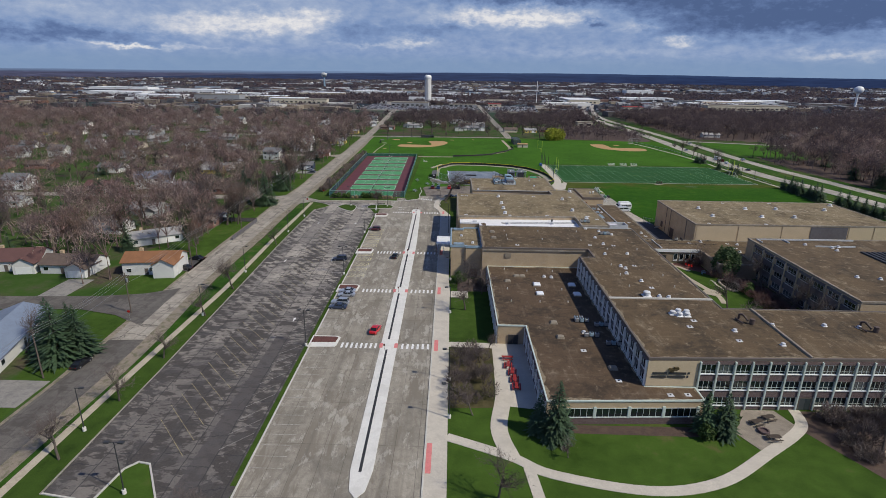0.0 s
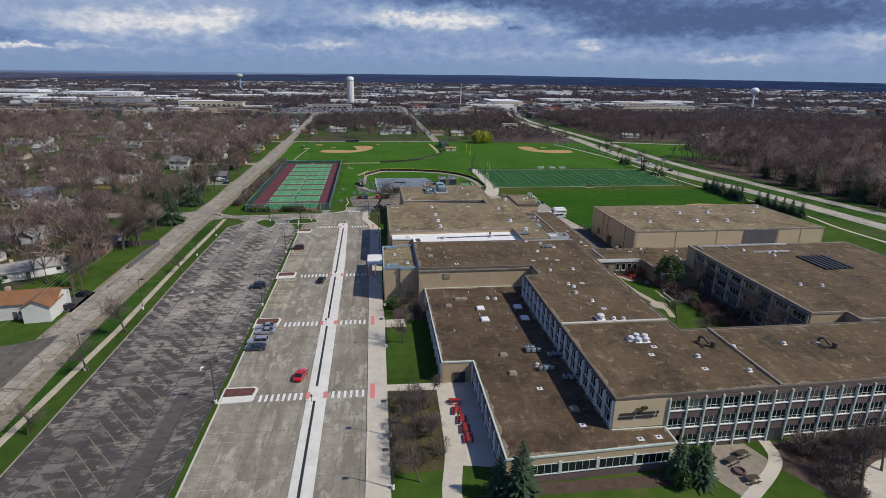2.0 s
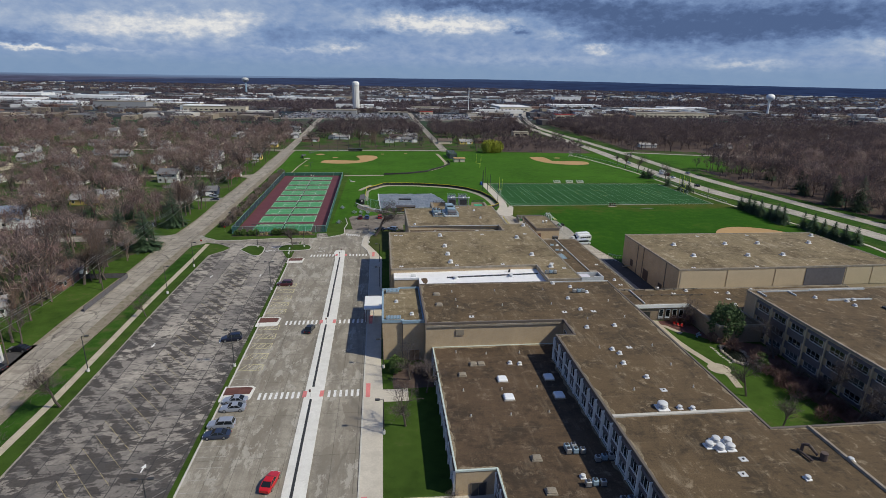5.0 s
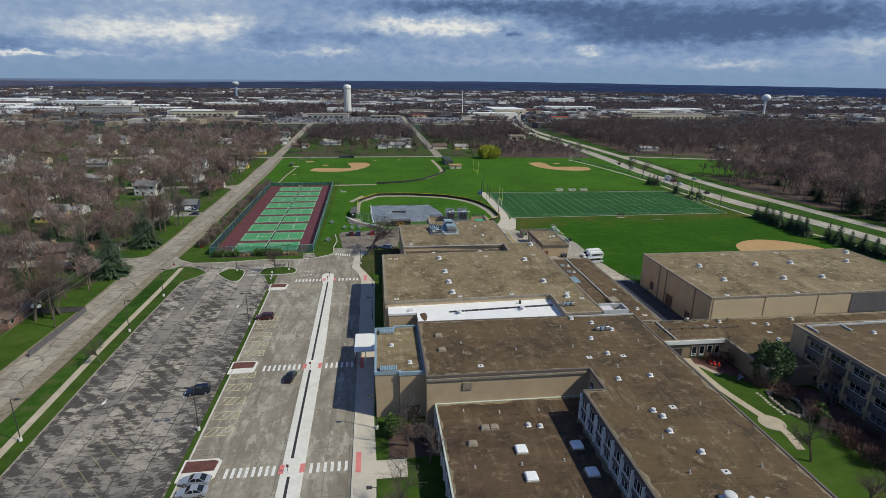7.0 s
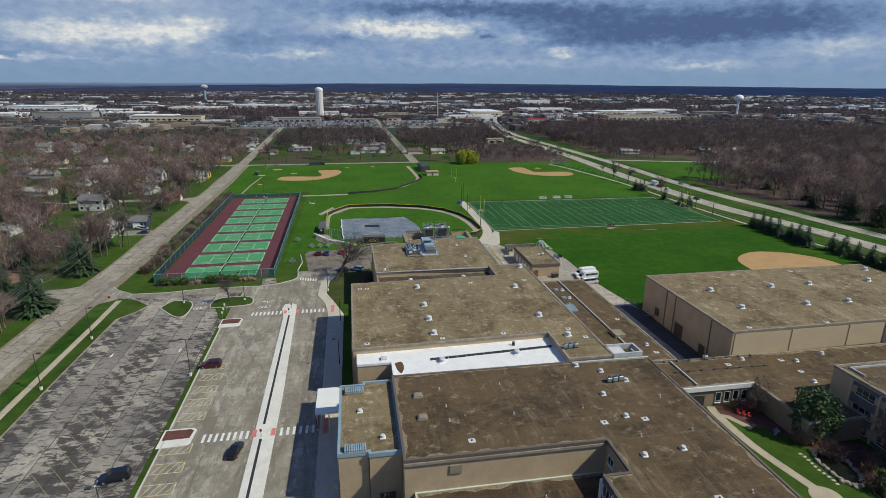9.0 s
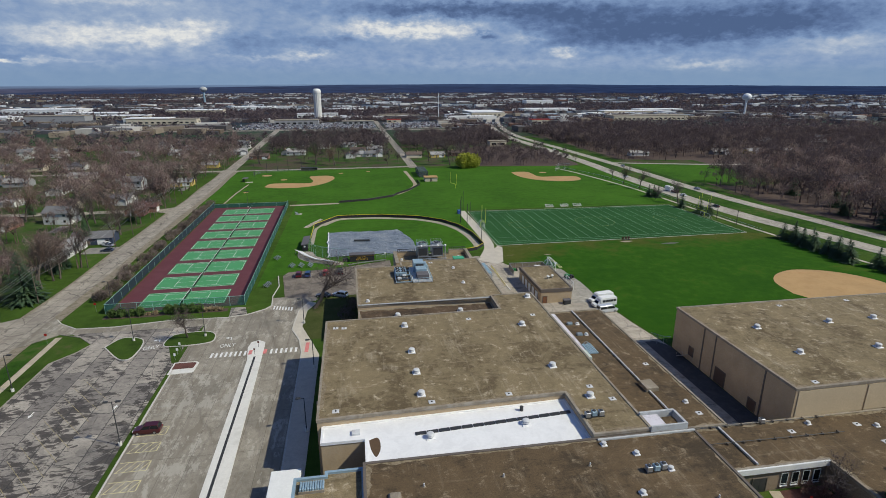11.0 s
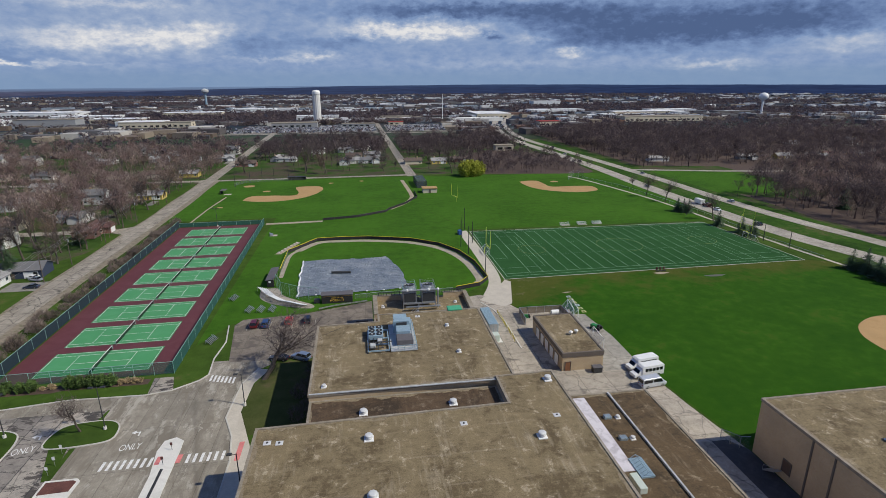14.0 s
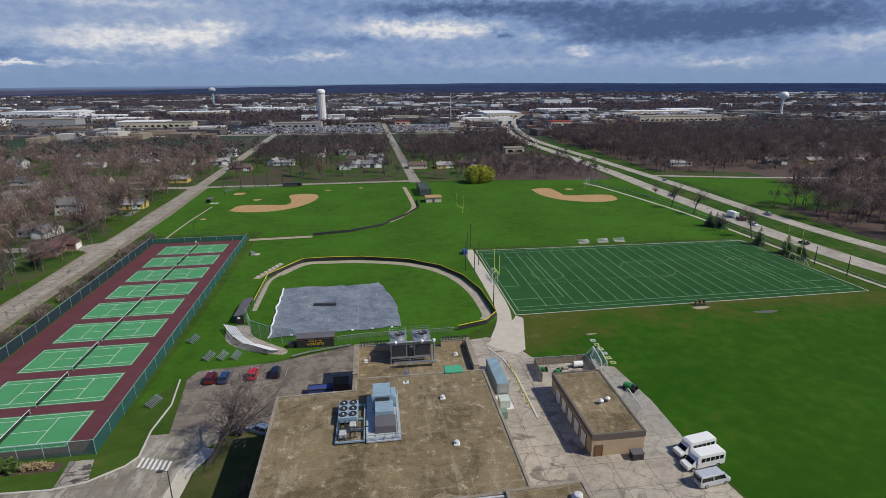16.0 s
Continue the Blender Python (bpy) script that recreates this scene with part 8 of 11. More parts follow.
west_spots = scatter(2900, -640, -86, 150, 720, 22, 6.5, patchy)
east_spots = scatter(2700, 230, 760, 230, 740, 23, 6.0, patchy) + scatter(1000, -90, 420, 560, 860, 24, 6.5, lawns)
r7 = np.random.default_rng(52)
scrub = [(r7.uniform(106, 194), r7.uniform(538, 650)) for _ in range(170)]
# the scrub takes the darker tones with cloud shade painted in
woods("scrub_woods", scrub, MID, r7.uniform(0.42, 0.72, len(scrub)), "low leafless brown scrub beside the highway", M_WOODS_SHADED)
front_spots = scatter(430, 243, 470, 255, 500, 29, 5.0)
# roadside and west trees take sunlit tones, east woods the cloud-shaded ones
for name, spots, mat, label in (("roadside_woods", front_spots, M_WOODS, "leafless warm brown trees beside the highway"), ("bare_woods", west_spots, M_WOODS, "leafless red-brown suburban tree canopy"), ("oak_woods", east_spots, M_WOODS_SHADED, "leafless woods in dark grey-brown, cloud-shaded colours")):
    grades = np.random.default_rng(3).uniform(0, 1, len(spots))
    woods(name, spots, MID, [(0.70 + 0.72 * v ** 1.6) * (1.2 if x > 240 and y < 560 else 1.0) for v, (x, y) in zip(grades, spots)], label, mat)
far_spots, dim_spots = [], []
r4 = np.random.default_rng(31)
for _ in range(46000):
    d = 640 + 4500 * r4.uniform() ** 1.6
    a = r4.uniform(-0.95, 0.95)
    x, y = d * math.tan(a) * 0.85, d
    if y > 690 or abs(x) > 600:
        n1 = noise.noise((x * 0.0016, y * 0.0028, 1.7))
        if (n1 > -0.08 + 0.16 * r4.normal() or r4.uniform() < 0.13) and clear_of(x, y):
            (far_spots if d < 1250 else dim_spots).append((x, y))
far_spots += [(r4.uniform(-170, 160), r4.uniform(1096, 1127)) for _ in range(260)]
# far woods: cloud shade painted into the darker twig tones
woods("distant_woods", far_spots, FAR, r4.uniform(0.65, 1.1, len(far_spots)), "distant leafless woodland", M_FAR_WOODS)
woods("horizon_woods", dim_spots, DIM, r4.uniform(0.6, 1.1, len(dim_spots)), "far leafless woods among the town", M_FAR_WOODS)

# ---- houses ----


def gable(mb, x0, x1, y0, y1, z, rise, over=0.45, th=0.18, along="x"):
    """A gable roof with eaves over a rectangle."""
    if along == "x":
        ym = (y0 + y1) / 2
        a, b = (x0 - over, x1 + over), (y0 - over, ym, y1 + over)
        k = rise / ((y1 - y0) / 2)
        zs = (z - over * k, z + rise, z - over * k)
        vs = [(x, y, zz + t) for t in (0, th) for x in a for y, zz in zip(b, zs)]
    else:
        xm = (x0 + x1) / 2
        a, b = (y0 - over, y1 + over), (x0 - over, xm, x1 + over)
        k = rise / ((x1 - x0) / 2)
        zs = (z - over * k, z + rise, z - over * k)
        vs = [(x, y, zz + t) for t in (0, th) for y in a for x, zz in zip(b, zs)]
    fs = [(0, 1, 4, 3), (1, 2, 5, 4), (6, 9, 10, 7), (7, 10, 11, 8), (0, 3, 9, 6), (2, 8, 11, 5), (0, 6, 7, 1), (1, 7, 8, 2), (3, 4, 10, 9), (4, 5, 11, 10)]
    return mb.add(vs, fs)


def gable_wall(mb, x0, x1, y0, y1, z, rise, along="x"):
    if along == "x":
        ym = (y0 + y1) / 2
        return mb.add([(x0, y0, 0), (x1, y0, 0), (x1, y1, 0), (x0, y1, 0), (x0, y0, z), (x1, y0, z), (x1, y1, z), (x0, y1, z), (x0, ym, z + rise), (x1, ym, z + rise)],
                      [(0, 1, 5, 4), (2, 3, 7, 6), (1, 2, 6, 9, 5), (3, 0, 4, 8, 7)])
    xm = (x0 + x1) / 2
    return mb.add([(x0, y0, 0), (x1, y0, 0), (x1, y1, 0), (x0, y1, 0), (x0, y0, z), (x1, y0, z), (x1, y1, z), (x0, y1, z), (xm, y0, z + rise), (xm, y1, z + rise)],
                  [(1, 2, 6, 5), (3, 0, 4, 7), (0, 1, 5, 8, 4), (2, 3, 7, 9, 6)])


def house(label, wall, roof, w=15.0, d=8.5, h=2.9, rise=2.1, wing=True, garage=True, two=False):
    """A suburban house at the origin whose front faces -y."""
    e = thing("house", (0, 0, 0), label, "house", "suburban houses")
    hh = h * (1.95 if two else 1.0)
    wb = gable_wall(MB(), -w / 2, w / 2, -d / 2, d / 2, hh, rise)
    wl = part("wall", wb, wall, e)
    rf = gable(MB(), -w / 2, w / 2, -d / 2, d / 2, hh, rise)
    if wing:
        gable_wall(wb2 := MB(), w / 2 - 6.2, w / 2 - 0.2, -d / 2 - 3.2, 0, h, 1.7, "y")
        part("wing_wall", wb2, wall, e)
        part("wing_roof", gable(MB(), w / 2 - 6.2, w / 2 - 0.2, -d / 2 - 3.2, 0, h, 1.7, along="y"), roof, e)
    r = part("roof", rf, roof, e)
    part("chimney", MB().box(-w / 4 - 0.5, 0.4, hh + 0.4, -w / 4 + 0.5, 1.3, hh + rise + 0.9), M_BRICK, r)
    if garage:
        gx = w / 2 - 3.2 if wing else w / 2 - 3.4
        gy = -d / 2 - (3.2 if wing else 0)
        part("garage_door", MB().box(gx - 2.2, gy - 0.06, 0.05, gx + 2.2, gy + 0.02, 2.3), M_WHITE, e)
    for lv in range(2 if two else 1):
        for x in np.linspace(-w / 2 + 1.8, (w / 2 - 7.6) if wing else w / 2 - 2, 2):
            if abs(x + 1.2) < 0.9 and lv == 0:
                continue
            wn = part("window", MB().box(x - 0.75, -d / 2 - 0.05, 1.0 + lv * h, x + 0.75, -d / 2 + 0.02, 2.25 + lv * h), M_WHITE, e)
            part("pane", MB().box(x - 0.65, -d / 2 - 0.07, 1.1 + lv * h, x + 0.65, -d / 2 - 0.04, 2.15 + lv * h), M_GLASS, wn)
            wn = part("window", MB().box(x - 0.7, d / 2 - 0.02, 1.0 + lv * h, x + 0.7, d / 2 + 0.05, 2.2 + lv * h), M_WHITE, e)
            part("pane", MB().box(x - 0.6, d / 2 + 0.04, 1.1 + lv * h, x + 0.6, d / 2 + 0.07, 2.1 + lv * h), M_GLASS, wn)
    part("door", MB().box(-1.7, -d / 2 - 0.06, 0.05, -0.7, -d / 2 + 0.02, 2.1), M_FASCIA, e)
    return e


H_WHITE = surface("white_siding", (0.62, 0.62, 0.60), 2.0, 0.3, 0.08)
H_CREAM = surface("cream_siding", (0.58, 0.52, 0.40), 2.0, 0.3, 0.1)
H_GREY = surface("grey_siding", (0.30, 0.31, 0.32), 2.0, 0.3, 0.12)
H_BRICK = brick_wall("house_red_brick", (0.24, 0.10, 0.075), (0.19, 0.085, 0.065), (0.3, 0.26, 0.23))
H_YELLOW = surface("yellow_siding", (0.55, 0.42, 0.13), 2.0, 0.3, 0.1)
R_BROWN = surface("brown_shingle", (0.115, 0.085, 0.07), 5.0, 0.4, 0.28)
R_GREY = surface("grey_shingle", (0.15, 0.15, 0.155), 5.0, 0.4, 0.25)
R_PALE = surface("pale_shingle", (0.30, 0.295, 0.29), 5.0, 0.4, 0.2)
R_BLUE = surface("blue_grey_shingle", (0.17, 0.21, 0.28), 5.0, 0.4, 0.2)
R_ORANGE = surface("orange_brown_shingle", (0.225, 0.105, 0.048), 5.0, 0.4, 0.22)
R_MAROON = surface("maroon_shingle", (0.11, 0.055, 0.05), 5.0, 0.4, 0.22)
key = [house("cream split-level house with an orange-brown shingle roof", H_WHITE, R_ORANGE, 16, 9, 4.2, 1.9, True, False),
       house("white house with a maroon shingle roof and garage", H_WHITE, R_MAROON, 17, 9, 3.4, 2.6),
       house("white house with a brown shingle roof", H_WHITE, R_BROWN, 16, 8.5, 3.0, 2.0),
       house("low house with a long blue-grey shingle roof", H_WHITE, R_BLUE, 26, 11, 3.0, 2.0, False, False),
       house("dark blue ranch house with a grey roof", surface("navy_siding", (0.035, 0.05, 0.09), 2.0, 0.3, 0.12), R_GREY, 15, 8.5, 2.9, 1.8, False),
       house("two-storey white house with a blue-grey roof", H_WHITE, R_BLUE, 18, 10, 2.9, 2.8, True, True, True)]
key[4], key[5] = key[5], key[4]
for e, (x, y), a in zip(key, KEY_HOUSES, (8, 10, 0, 106, 20, 5)):
    e.matrix_basis = pose(x, y, -0.05, 0, 0, a)
kinds = [house("white-sided house with a grey shingle roof", H_WHITE, R_GREY), house("cream house with a brown shingle roof", H_CREAM, R_BROWN, 14, 8),
         house("red brick ranch house with a brown roof", H_BRICK, R_BROWN, 16, 8.5, 2.8, 1.8, False), house("grey house with a pale shingle roof", H_GREY, R_PALE, 15, 8.5),
         house("white two-storey house with a grey roof", H_WHITE, R_GREY, 12, 9, 2.8, 2.4, False, True, True), house("yellow-sided house with a pale roof", H_YELLOW, R_PALE, 13, 8, 2.8, 2.0, False),
         house("white ranch house with a pale grey roof", H_WHITE, R_PALE, 17, 9, 2.8, 1.6, False), house("brick house with a maroon shingle roof", H_BRICK, R_MAROON, 15, 8.5)]
used = set()
r5 = np.random.default_rng(17)
for x, y, a, k in PLACED + [(*h, -1) for h in HOUSES]:
    k = int(r5.integers(len(kinds))) if k < 0 else k
    m = pose(x, y, -0.05, 0, 0, a + r5.uniform(-9, 9))
    if k in used:
        copy_thing(kinds[k], m)
    else:
        used.add(k)
        kinds[k].matrix_basis = m
drv = MB()
for x, y, a in HOUSES:
    if x < -80 and y < 700:
        s = 1 if a == 0 else -1
        drv.box(x + s * 4.3 - 1.9, min(y - s * 8, y - s * 20), -0.09, x + s * 4.3 + 1.9, max(y - s * 8, y - s * 20), 0.015)
for x0, y0, x1, y1 in ((-95, 92, -78.5, 101), (-108, 118, -100.5, 132), (-112, 142, -104.5, 155), (-142, 142, -134, 156), (-95, 334.5, -79, 343)):
    drv.box(x0, y0, -0.09, x1, y1, 0.02)
structure("asphalt_driveway", MB().sheet([(-79.0, 162.6), (-78.4, 169), (-78.8, 177), (-81.4, 177), (-85.6, 173.0), (-85.9, 165.0)], 0.022), M_DARK_ASPHALT, "dark asphalt driveway beside the brown-roofed house", "driveway")
structure("house_driveway", drv, M_DRIVE, "worn grey house driveways", "driveway")

# ---- distant town ----
r6 = np.random.default_rng(41)


def box_tris(x, y, w, d, h, a):
    c = np.array([(i, j, k) for i in (-w / 2, w / 2) for j in (-d / 2, d / 2) for k in (0, h)], float)
    ca, sa = math.cos(a), math.sin(a)
    c = c @ np.array([[ca, sa, 0], [-sa, ca, 0], [0, 0, 1]]) + (x, y, 0)
    return c


NEAR_TONES = [(0.16, 0.12, 0.09), (0.11, 0.10, 0.10), (0.30, 0.25, 0.19), (0.075, 0.072, 0.075), (0.19, 0.105, 0.075), (0.50, 0.48, 0.45), (0.13, 0.13, 0.14), (0.24, 0.20, 0.16)]
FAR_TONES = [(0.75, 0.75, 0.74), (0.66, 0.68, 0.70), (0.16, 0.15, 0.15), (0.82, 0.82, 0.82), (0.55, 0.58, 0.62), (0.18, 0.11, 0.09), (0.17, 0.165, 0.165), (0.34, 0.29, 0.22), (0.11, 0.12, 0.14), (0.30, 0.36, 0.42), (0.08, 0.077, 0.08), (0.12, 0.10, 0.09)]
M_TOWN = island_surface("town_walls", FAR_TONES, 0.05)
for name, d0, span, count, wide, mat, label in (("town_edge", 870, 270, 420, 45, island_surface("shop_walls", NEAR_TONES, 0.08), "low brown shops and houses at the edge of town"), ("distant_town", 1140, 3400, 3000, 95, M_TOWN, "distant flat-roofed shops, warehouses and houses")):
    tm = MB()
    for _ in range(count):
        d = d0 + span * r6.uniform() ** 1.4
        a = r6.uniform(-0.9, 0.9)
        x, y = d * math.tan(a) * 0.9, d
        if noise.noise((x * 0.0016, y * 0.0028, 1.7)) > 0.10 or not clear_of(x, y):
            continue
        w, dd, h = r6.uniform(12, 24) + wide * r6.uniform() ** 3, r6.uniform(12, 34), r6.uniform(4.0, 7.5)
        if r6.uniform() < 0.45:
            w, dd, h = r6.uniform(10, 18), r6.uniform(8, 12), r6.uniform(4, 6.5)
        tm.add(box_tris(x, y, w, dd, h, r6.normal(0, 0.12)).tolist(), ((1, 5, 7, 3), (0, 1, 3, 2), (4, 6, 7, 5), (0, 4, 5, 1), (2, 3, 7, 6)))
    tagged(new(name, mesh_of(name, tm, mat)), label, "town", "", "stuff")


def ridge(name, dist, a0, a1, heights, mat, label):
    """A far wooded rise along the skyline, with an uneven top."""
    n = 160
    mb = MB()
    tops = []
    for i in range(n + 1):
        a = radians(a0 + (a1 - a0) * i / n)
        h = float(np.interp(i / n, np.linspace(0, 1, len(heights)), heights)) + 2.5 * noise.noise((i * 0.16, dist * 0.01, 0.5)) + 1.2 * noise.noise((i * 0.6, dist * 0.01, 2.5))
        tops.append((dist * math.sin(a), dist * math.cos(a), max(1.0, h)))
    vs = [(x, y, -0.2) for x, y, h in tops] + tops + [(x * 1.04, y * 1.04, -0.2) for x, y, h in tops]
    mb.add(vs, [(k * (n + 1) + i, k * (n + 1) + i + 1, (k + 1) * (n + 1) + i + 1, (k + 1) * (n + 1) + i) for k in (0, 1) for i in range(n)])
    structure(name, mb, mat, label, "backdrop")


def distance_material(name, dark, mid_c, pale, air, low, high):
    """Far woods and towns in glowing streaks, haze painted in towards the skyline."""
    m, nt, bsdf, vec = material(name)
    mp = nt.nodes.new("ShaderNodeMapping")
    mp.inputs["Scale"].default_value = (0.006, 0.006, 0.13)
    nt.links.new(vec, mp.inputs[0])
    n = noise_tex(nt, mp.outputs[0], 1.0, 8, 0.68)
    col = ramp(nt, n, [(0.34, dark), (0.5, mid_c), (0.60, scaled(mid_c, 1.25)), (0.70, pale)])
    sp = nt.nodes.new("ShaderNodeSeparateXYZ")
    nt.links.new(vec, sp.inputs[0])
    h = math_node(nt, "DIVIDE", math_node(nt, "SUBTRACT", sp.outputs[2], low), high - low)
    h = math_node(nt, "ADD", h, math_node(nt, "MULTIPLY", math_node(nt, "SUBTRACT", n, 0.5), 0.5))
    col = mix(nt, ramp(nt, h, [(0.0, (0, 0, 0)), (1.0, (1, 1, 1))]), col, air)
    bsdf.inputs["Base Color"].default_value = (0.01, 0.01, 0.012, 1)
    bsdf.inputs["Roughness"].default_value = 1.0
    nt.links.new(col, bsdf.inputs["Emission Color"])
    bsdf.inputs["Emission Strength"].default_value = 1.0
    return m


# both strips glow in haze-blue colours painted for distance
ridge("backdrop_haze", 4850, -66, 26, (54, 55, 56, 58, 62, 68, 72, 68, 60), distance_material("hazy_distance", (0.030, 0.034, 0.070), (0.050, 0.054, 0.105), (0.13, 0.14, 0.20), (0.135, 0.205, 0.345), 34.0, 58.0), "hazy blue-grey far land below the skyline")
ridge("backdrop_ridge", 4800, -32, 62, (2, 30, 52, 66, 74, 72, 66, 60, 58, 56), distance_material("navy_distance", (0.014, 0.022, 0.062), (0.020, 0.034, 0.088), (0.040, 0.056, 0.115), (0.032, 0.058, 0.135), 48.0, 76.0), "far wooded rise along the skyline, painted dark blue with distance haze")
# named far buildings
for x, y, w, d, h, mat, label in ((-330, 1120, 70, 40, 9, M_WHITE, "long white store with a red front"), (-470, 1120, 90, 30, 14, H_GREY, "long pale grey block of flats"), (-305, 1110, 110, 24, 8, H_CREAM, "tan brick shopping strip"),
                                  (-82, 1062, 70, 26, 7, H_GREY, "grey-blue warehouse beside a full car park"), (18, 1050, 52, 18, 5, H_GREY, "low grey workshop among parked cars"), (290, 1300, 70, 110, 8, M_ROOF_WHITE, "long cream store with a white roof"), (322, 1010, 36, 20, 7, R_MAROON, "low restaurant with a red roof"), (80, 1080, 24, 14, 5, R_MAROON, "small eatery with a red roof"),
                                  (560, 1090, 150, 36, 8, H_CREAM, "long tan shopping centre"), (720, 1330, 110, 40, 9, M_WHITE, "long white warehouse building"), (161, 684, 18, 12, 5, H_CREAM, "small tan brick office"), (620, 1900, 90, 50, 14, M_WHITE, "large white hospital block"),
                                  (-60, 1260, 80, 22, 8, M_WHITE, "white warehouse beyond the tower"), (90, 1220, 60, 20, 7, H_CREAM, "low cream metal warehouse"), (-640, 1210, 110, 50, 8, M_WHITE, "wide white discount store"), (-800, 1330, 140, 60, 9, M_WHITE, "very long white warehouse"),
                                  (-520, 1360, 120, 50, 8, M_WHITE, "long low white factory hall"), (-420, 1260, 90, 40, 7, M_ROOF_WHITE, "cream store with a white roof"), (-690, 1540, 160, 70, 9, M_WHITE, "broad white distribution hall"), (-350, 1480, 120, 50, 8, M_ROOF_WHITE, "tan hall with a white roof"),
                                  (-960, 1620, 170, 60, 10, M_WHITE, "far white distribution hall"), (-250, 1660, 110, 40, 8, M_WHITE, "far white workshop row"), (480, 1420, 130, 50, 8, M_WHITE, "white supermarket beyond the woods"), (640, 1300, 150, 40, 7, M_ROOF_WHITE, "long tan mall with a white roof")):
    b = thing("far_building", (x, y, 0), label, "building", "far buildings")
    part("wall", MB().box(x - w / 2, y - d / 2, -0.1, x + w / 2, y + d / 2, h), H_CREAM if mat in (R_MAROON, M_ROOF_WHITE) else mat, b)
    part("roof", MB().box(x - w / 2 - 0.3, y - d / 2 - 0.3, h, x + w / 2 + 0.3, y + d / 2 + 0.3, h + 0.8), surface("bright_red_roof", (0.30, 0.03, 0.02)) if mat is R_MAROON else (M_ROOF_WHITE if mat in (M_WHITE, M_ROOF_WHITE) else M_COPING), b)
    for k in range(int(w // 9)):
        part("window", MB().box(x - w / 2 + 2 + k * 9, y - d / 2 - 0.15, 1.5, x - w / 2 + 7 + k * 9, y - d / 2, 3.8), M_GLASS, b)
# far parked cars
pv, pf = [], []
for _ in range(2300):
    if r6.uniform() < 0.7:
        x, y = r6.uniform(-155, 45) if r6.uniform() < 0.8 else r6.uniform(60, 150), 956 + r6.integers(0, 20) * 6.5 + r6.uniform(-0.5, 0.5)
    else:
        x, y = r6.uniform(-450, 420), r6.uniform(950, 1060)
    if abs(x - 52) < 8 or -120 < x < -44 and 1046 < y < 1078 or -10 < x < 46 and 1038 < y < 1062 or 66 < x < 94 and 1070 < y < 1090:
        continue
    k = len(pv)
    pv.extend(box_tris(x, y, 1.9, 4.4, 1.45, 0).tolist())
    pf += [tuple(k + i for i in q) for q in ((1, 5, 7, 3), (0, 1, 3, 2), (4, 6, 7, 5), (0, 4, 5, 1), (2, 3, 7, 6))]
pm = MB()
pm.v, pm.f = pv, pf
tagged(new("far_parked_cars", mesh_of("far_parked_cars", pm, island_surface("far_car_paint", [(0.6, 0.6, 0.62), (0.03, 0.03, 0.035), (0.25, 0.26, 0.28), (0.10, 0.05, 0.06), (0.10, 0.13, 0.20), (0.42, 0.44, 0.48)], 0.2, 0.4))), "rows of far parked cars", "cars", "", "stuff")
structure("far_lot", MB().sheet([(-162, 944), (46, 944), (46, 1094), (-162, 1094)], -0.02).sheet([(60, 944), (155, 944), (155, 1094), (60, 1094)], -0.02), M_LOT, "far grey asphalt car park", "parking lot")

# water towers
wt = thing("water_tower", (-51.2, 1131, 0), "pale fluted standpipe water tower with a wider cap", "water tower")
n = 28
prof = [(6.4, 0), (6.2, 44), (6.2, 49.4), (7.0, 50.0), (7.0, 53.4), (5.7, 55.6), (1.5, 56.8)]
vs = [(-51.2 + (r + (0.35 if i % 2 and z < 49.7 else 0)) * math.cos(2 * math.pi * i / n), 1131 + (r + (0.35 if i % 2 and z < 49.7 else 0)) * math.sin(2 * math.pi * i / n), z) for r, z in prof[:3] for i in range(n)]
part("shaft", MB().add(vs, [(k * n + i, k * n + (i + 1) % n, (k + 1) * n + (i + 1) % n, (k + 1) * n + i) for k in range(2) for i in range(n)]), H_WHITE, wt)
part("cap", MB().lathe(-51.2, 1131, prof[2:], 28), M_WHITE, wt)
bt = thing("water_tower", (853.6, 1203, 0), "white ball water tower on a slim flared stem", "water tower")
part("stem", MB().lathe(853.6, 1203, [(5.0, 0), (2.2, 6), (1.9, 26), (3.2, 31)], 18), M_WHITE, bt)
part("tank", MB().lathe(853.6, 1203, [(2.4, 30.5)] + [(9.4 * math.cos(radians(a)), 38.4 + 7.6 * math.sin(radians(a))) for a in range(-70, 91, 16)], 24), M_WHITE, bt)
bl = thing("water_tower", (-512, 2217, 0), "far pale blue water tower", "water tower")
part("stem", MB().lathe(-512, 2217, [(4, 0), (3.2, 44)], 12), M_BLUEGREY, bl)
part("tank", MB().lathe(-512, 2217, [(4, 41), (9.5, 44), (12.5, 48), (12.5, 52), (9, 56), (3, 58)], 18), M_PALEMETAL, bl)
mast = thing("radio_mast", (170, 1150, 0), "thin pale radio mast", "mast")
part("mast", MB().cyl(170, 1150, 0, 48, 0.9, 0.5, 8), M_WHITE, mast)

# ---- vehicles ----
M_TYRE = surface("tyre_rubber", (0.02, 0.02, 0.022), 5.0, 0.5, 0.2, rough=0.85)
M_RIM = surface("alloy_rim", (0.45, 0.46, 0.47), 5.0, 0.5, 0.1, rough=0.35, metal=0.8)
M_LAMP = surface("headlight_glass", (0.75, 0.76, 0.74), 3.0, 0.5, 0.05, rough=0.15)
M_TAIL = surface("tail_light_red", (0.35, 0.02, 0.02), 3.0, 0.5, 0.05, rough=0.2)
M_CARGLASS = surface("car_glass", (0.015, 0.018, 0.02), 3.0, 0.5, 0.1, rough=0.08)


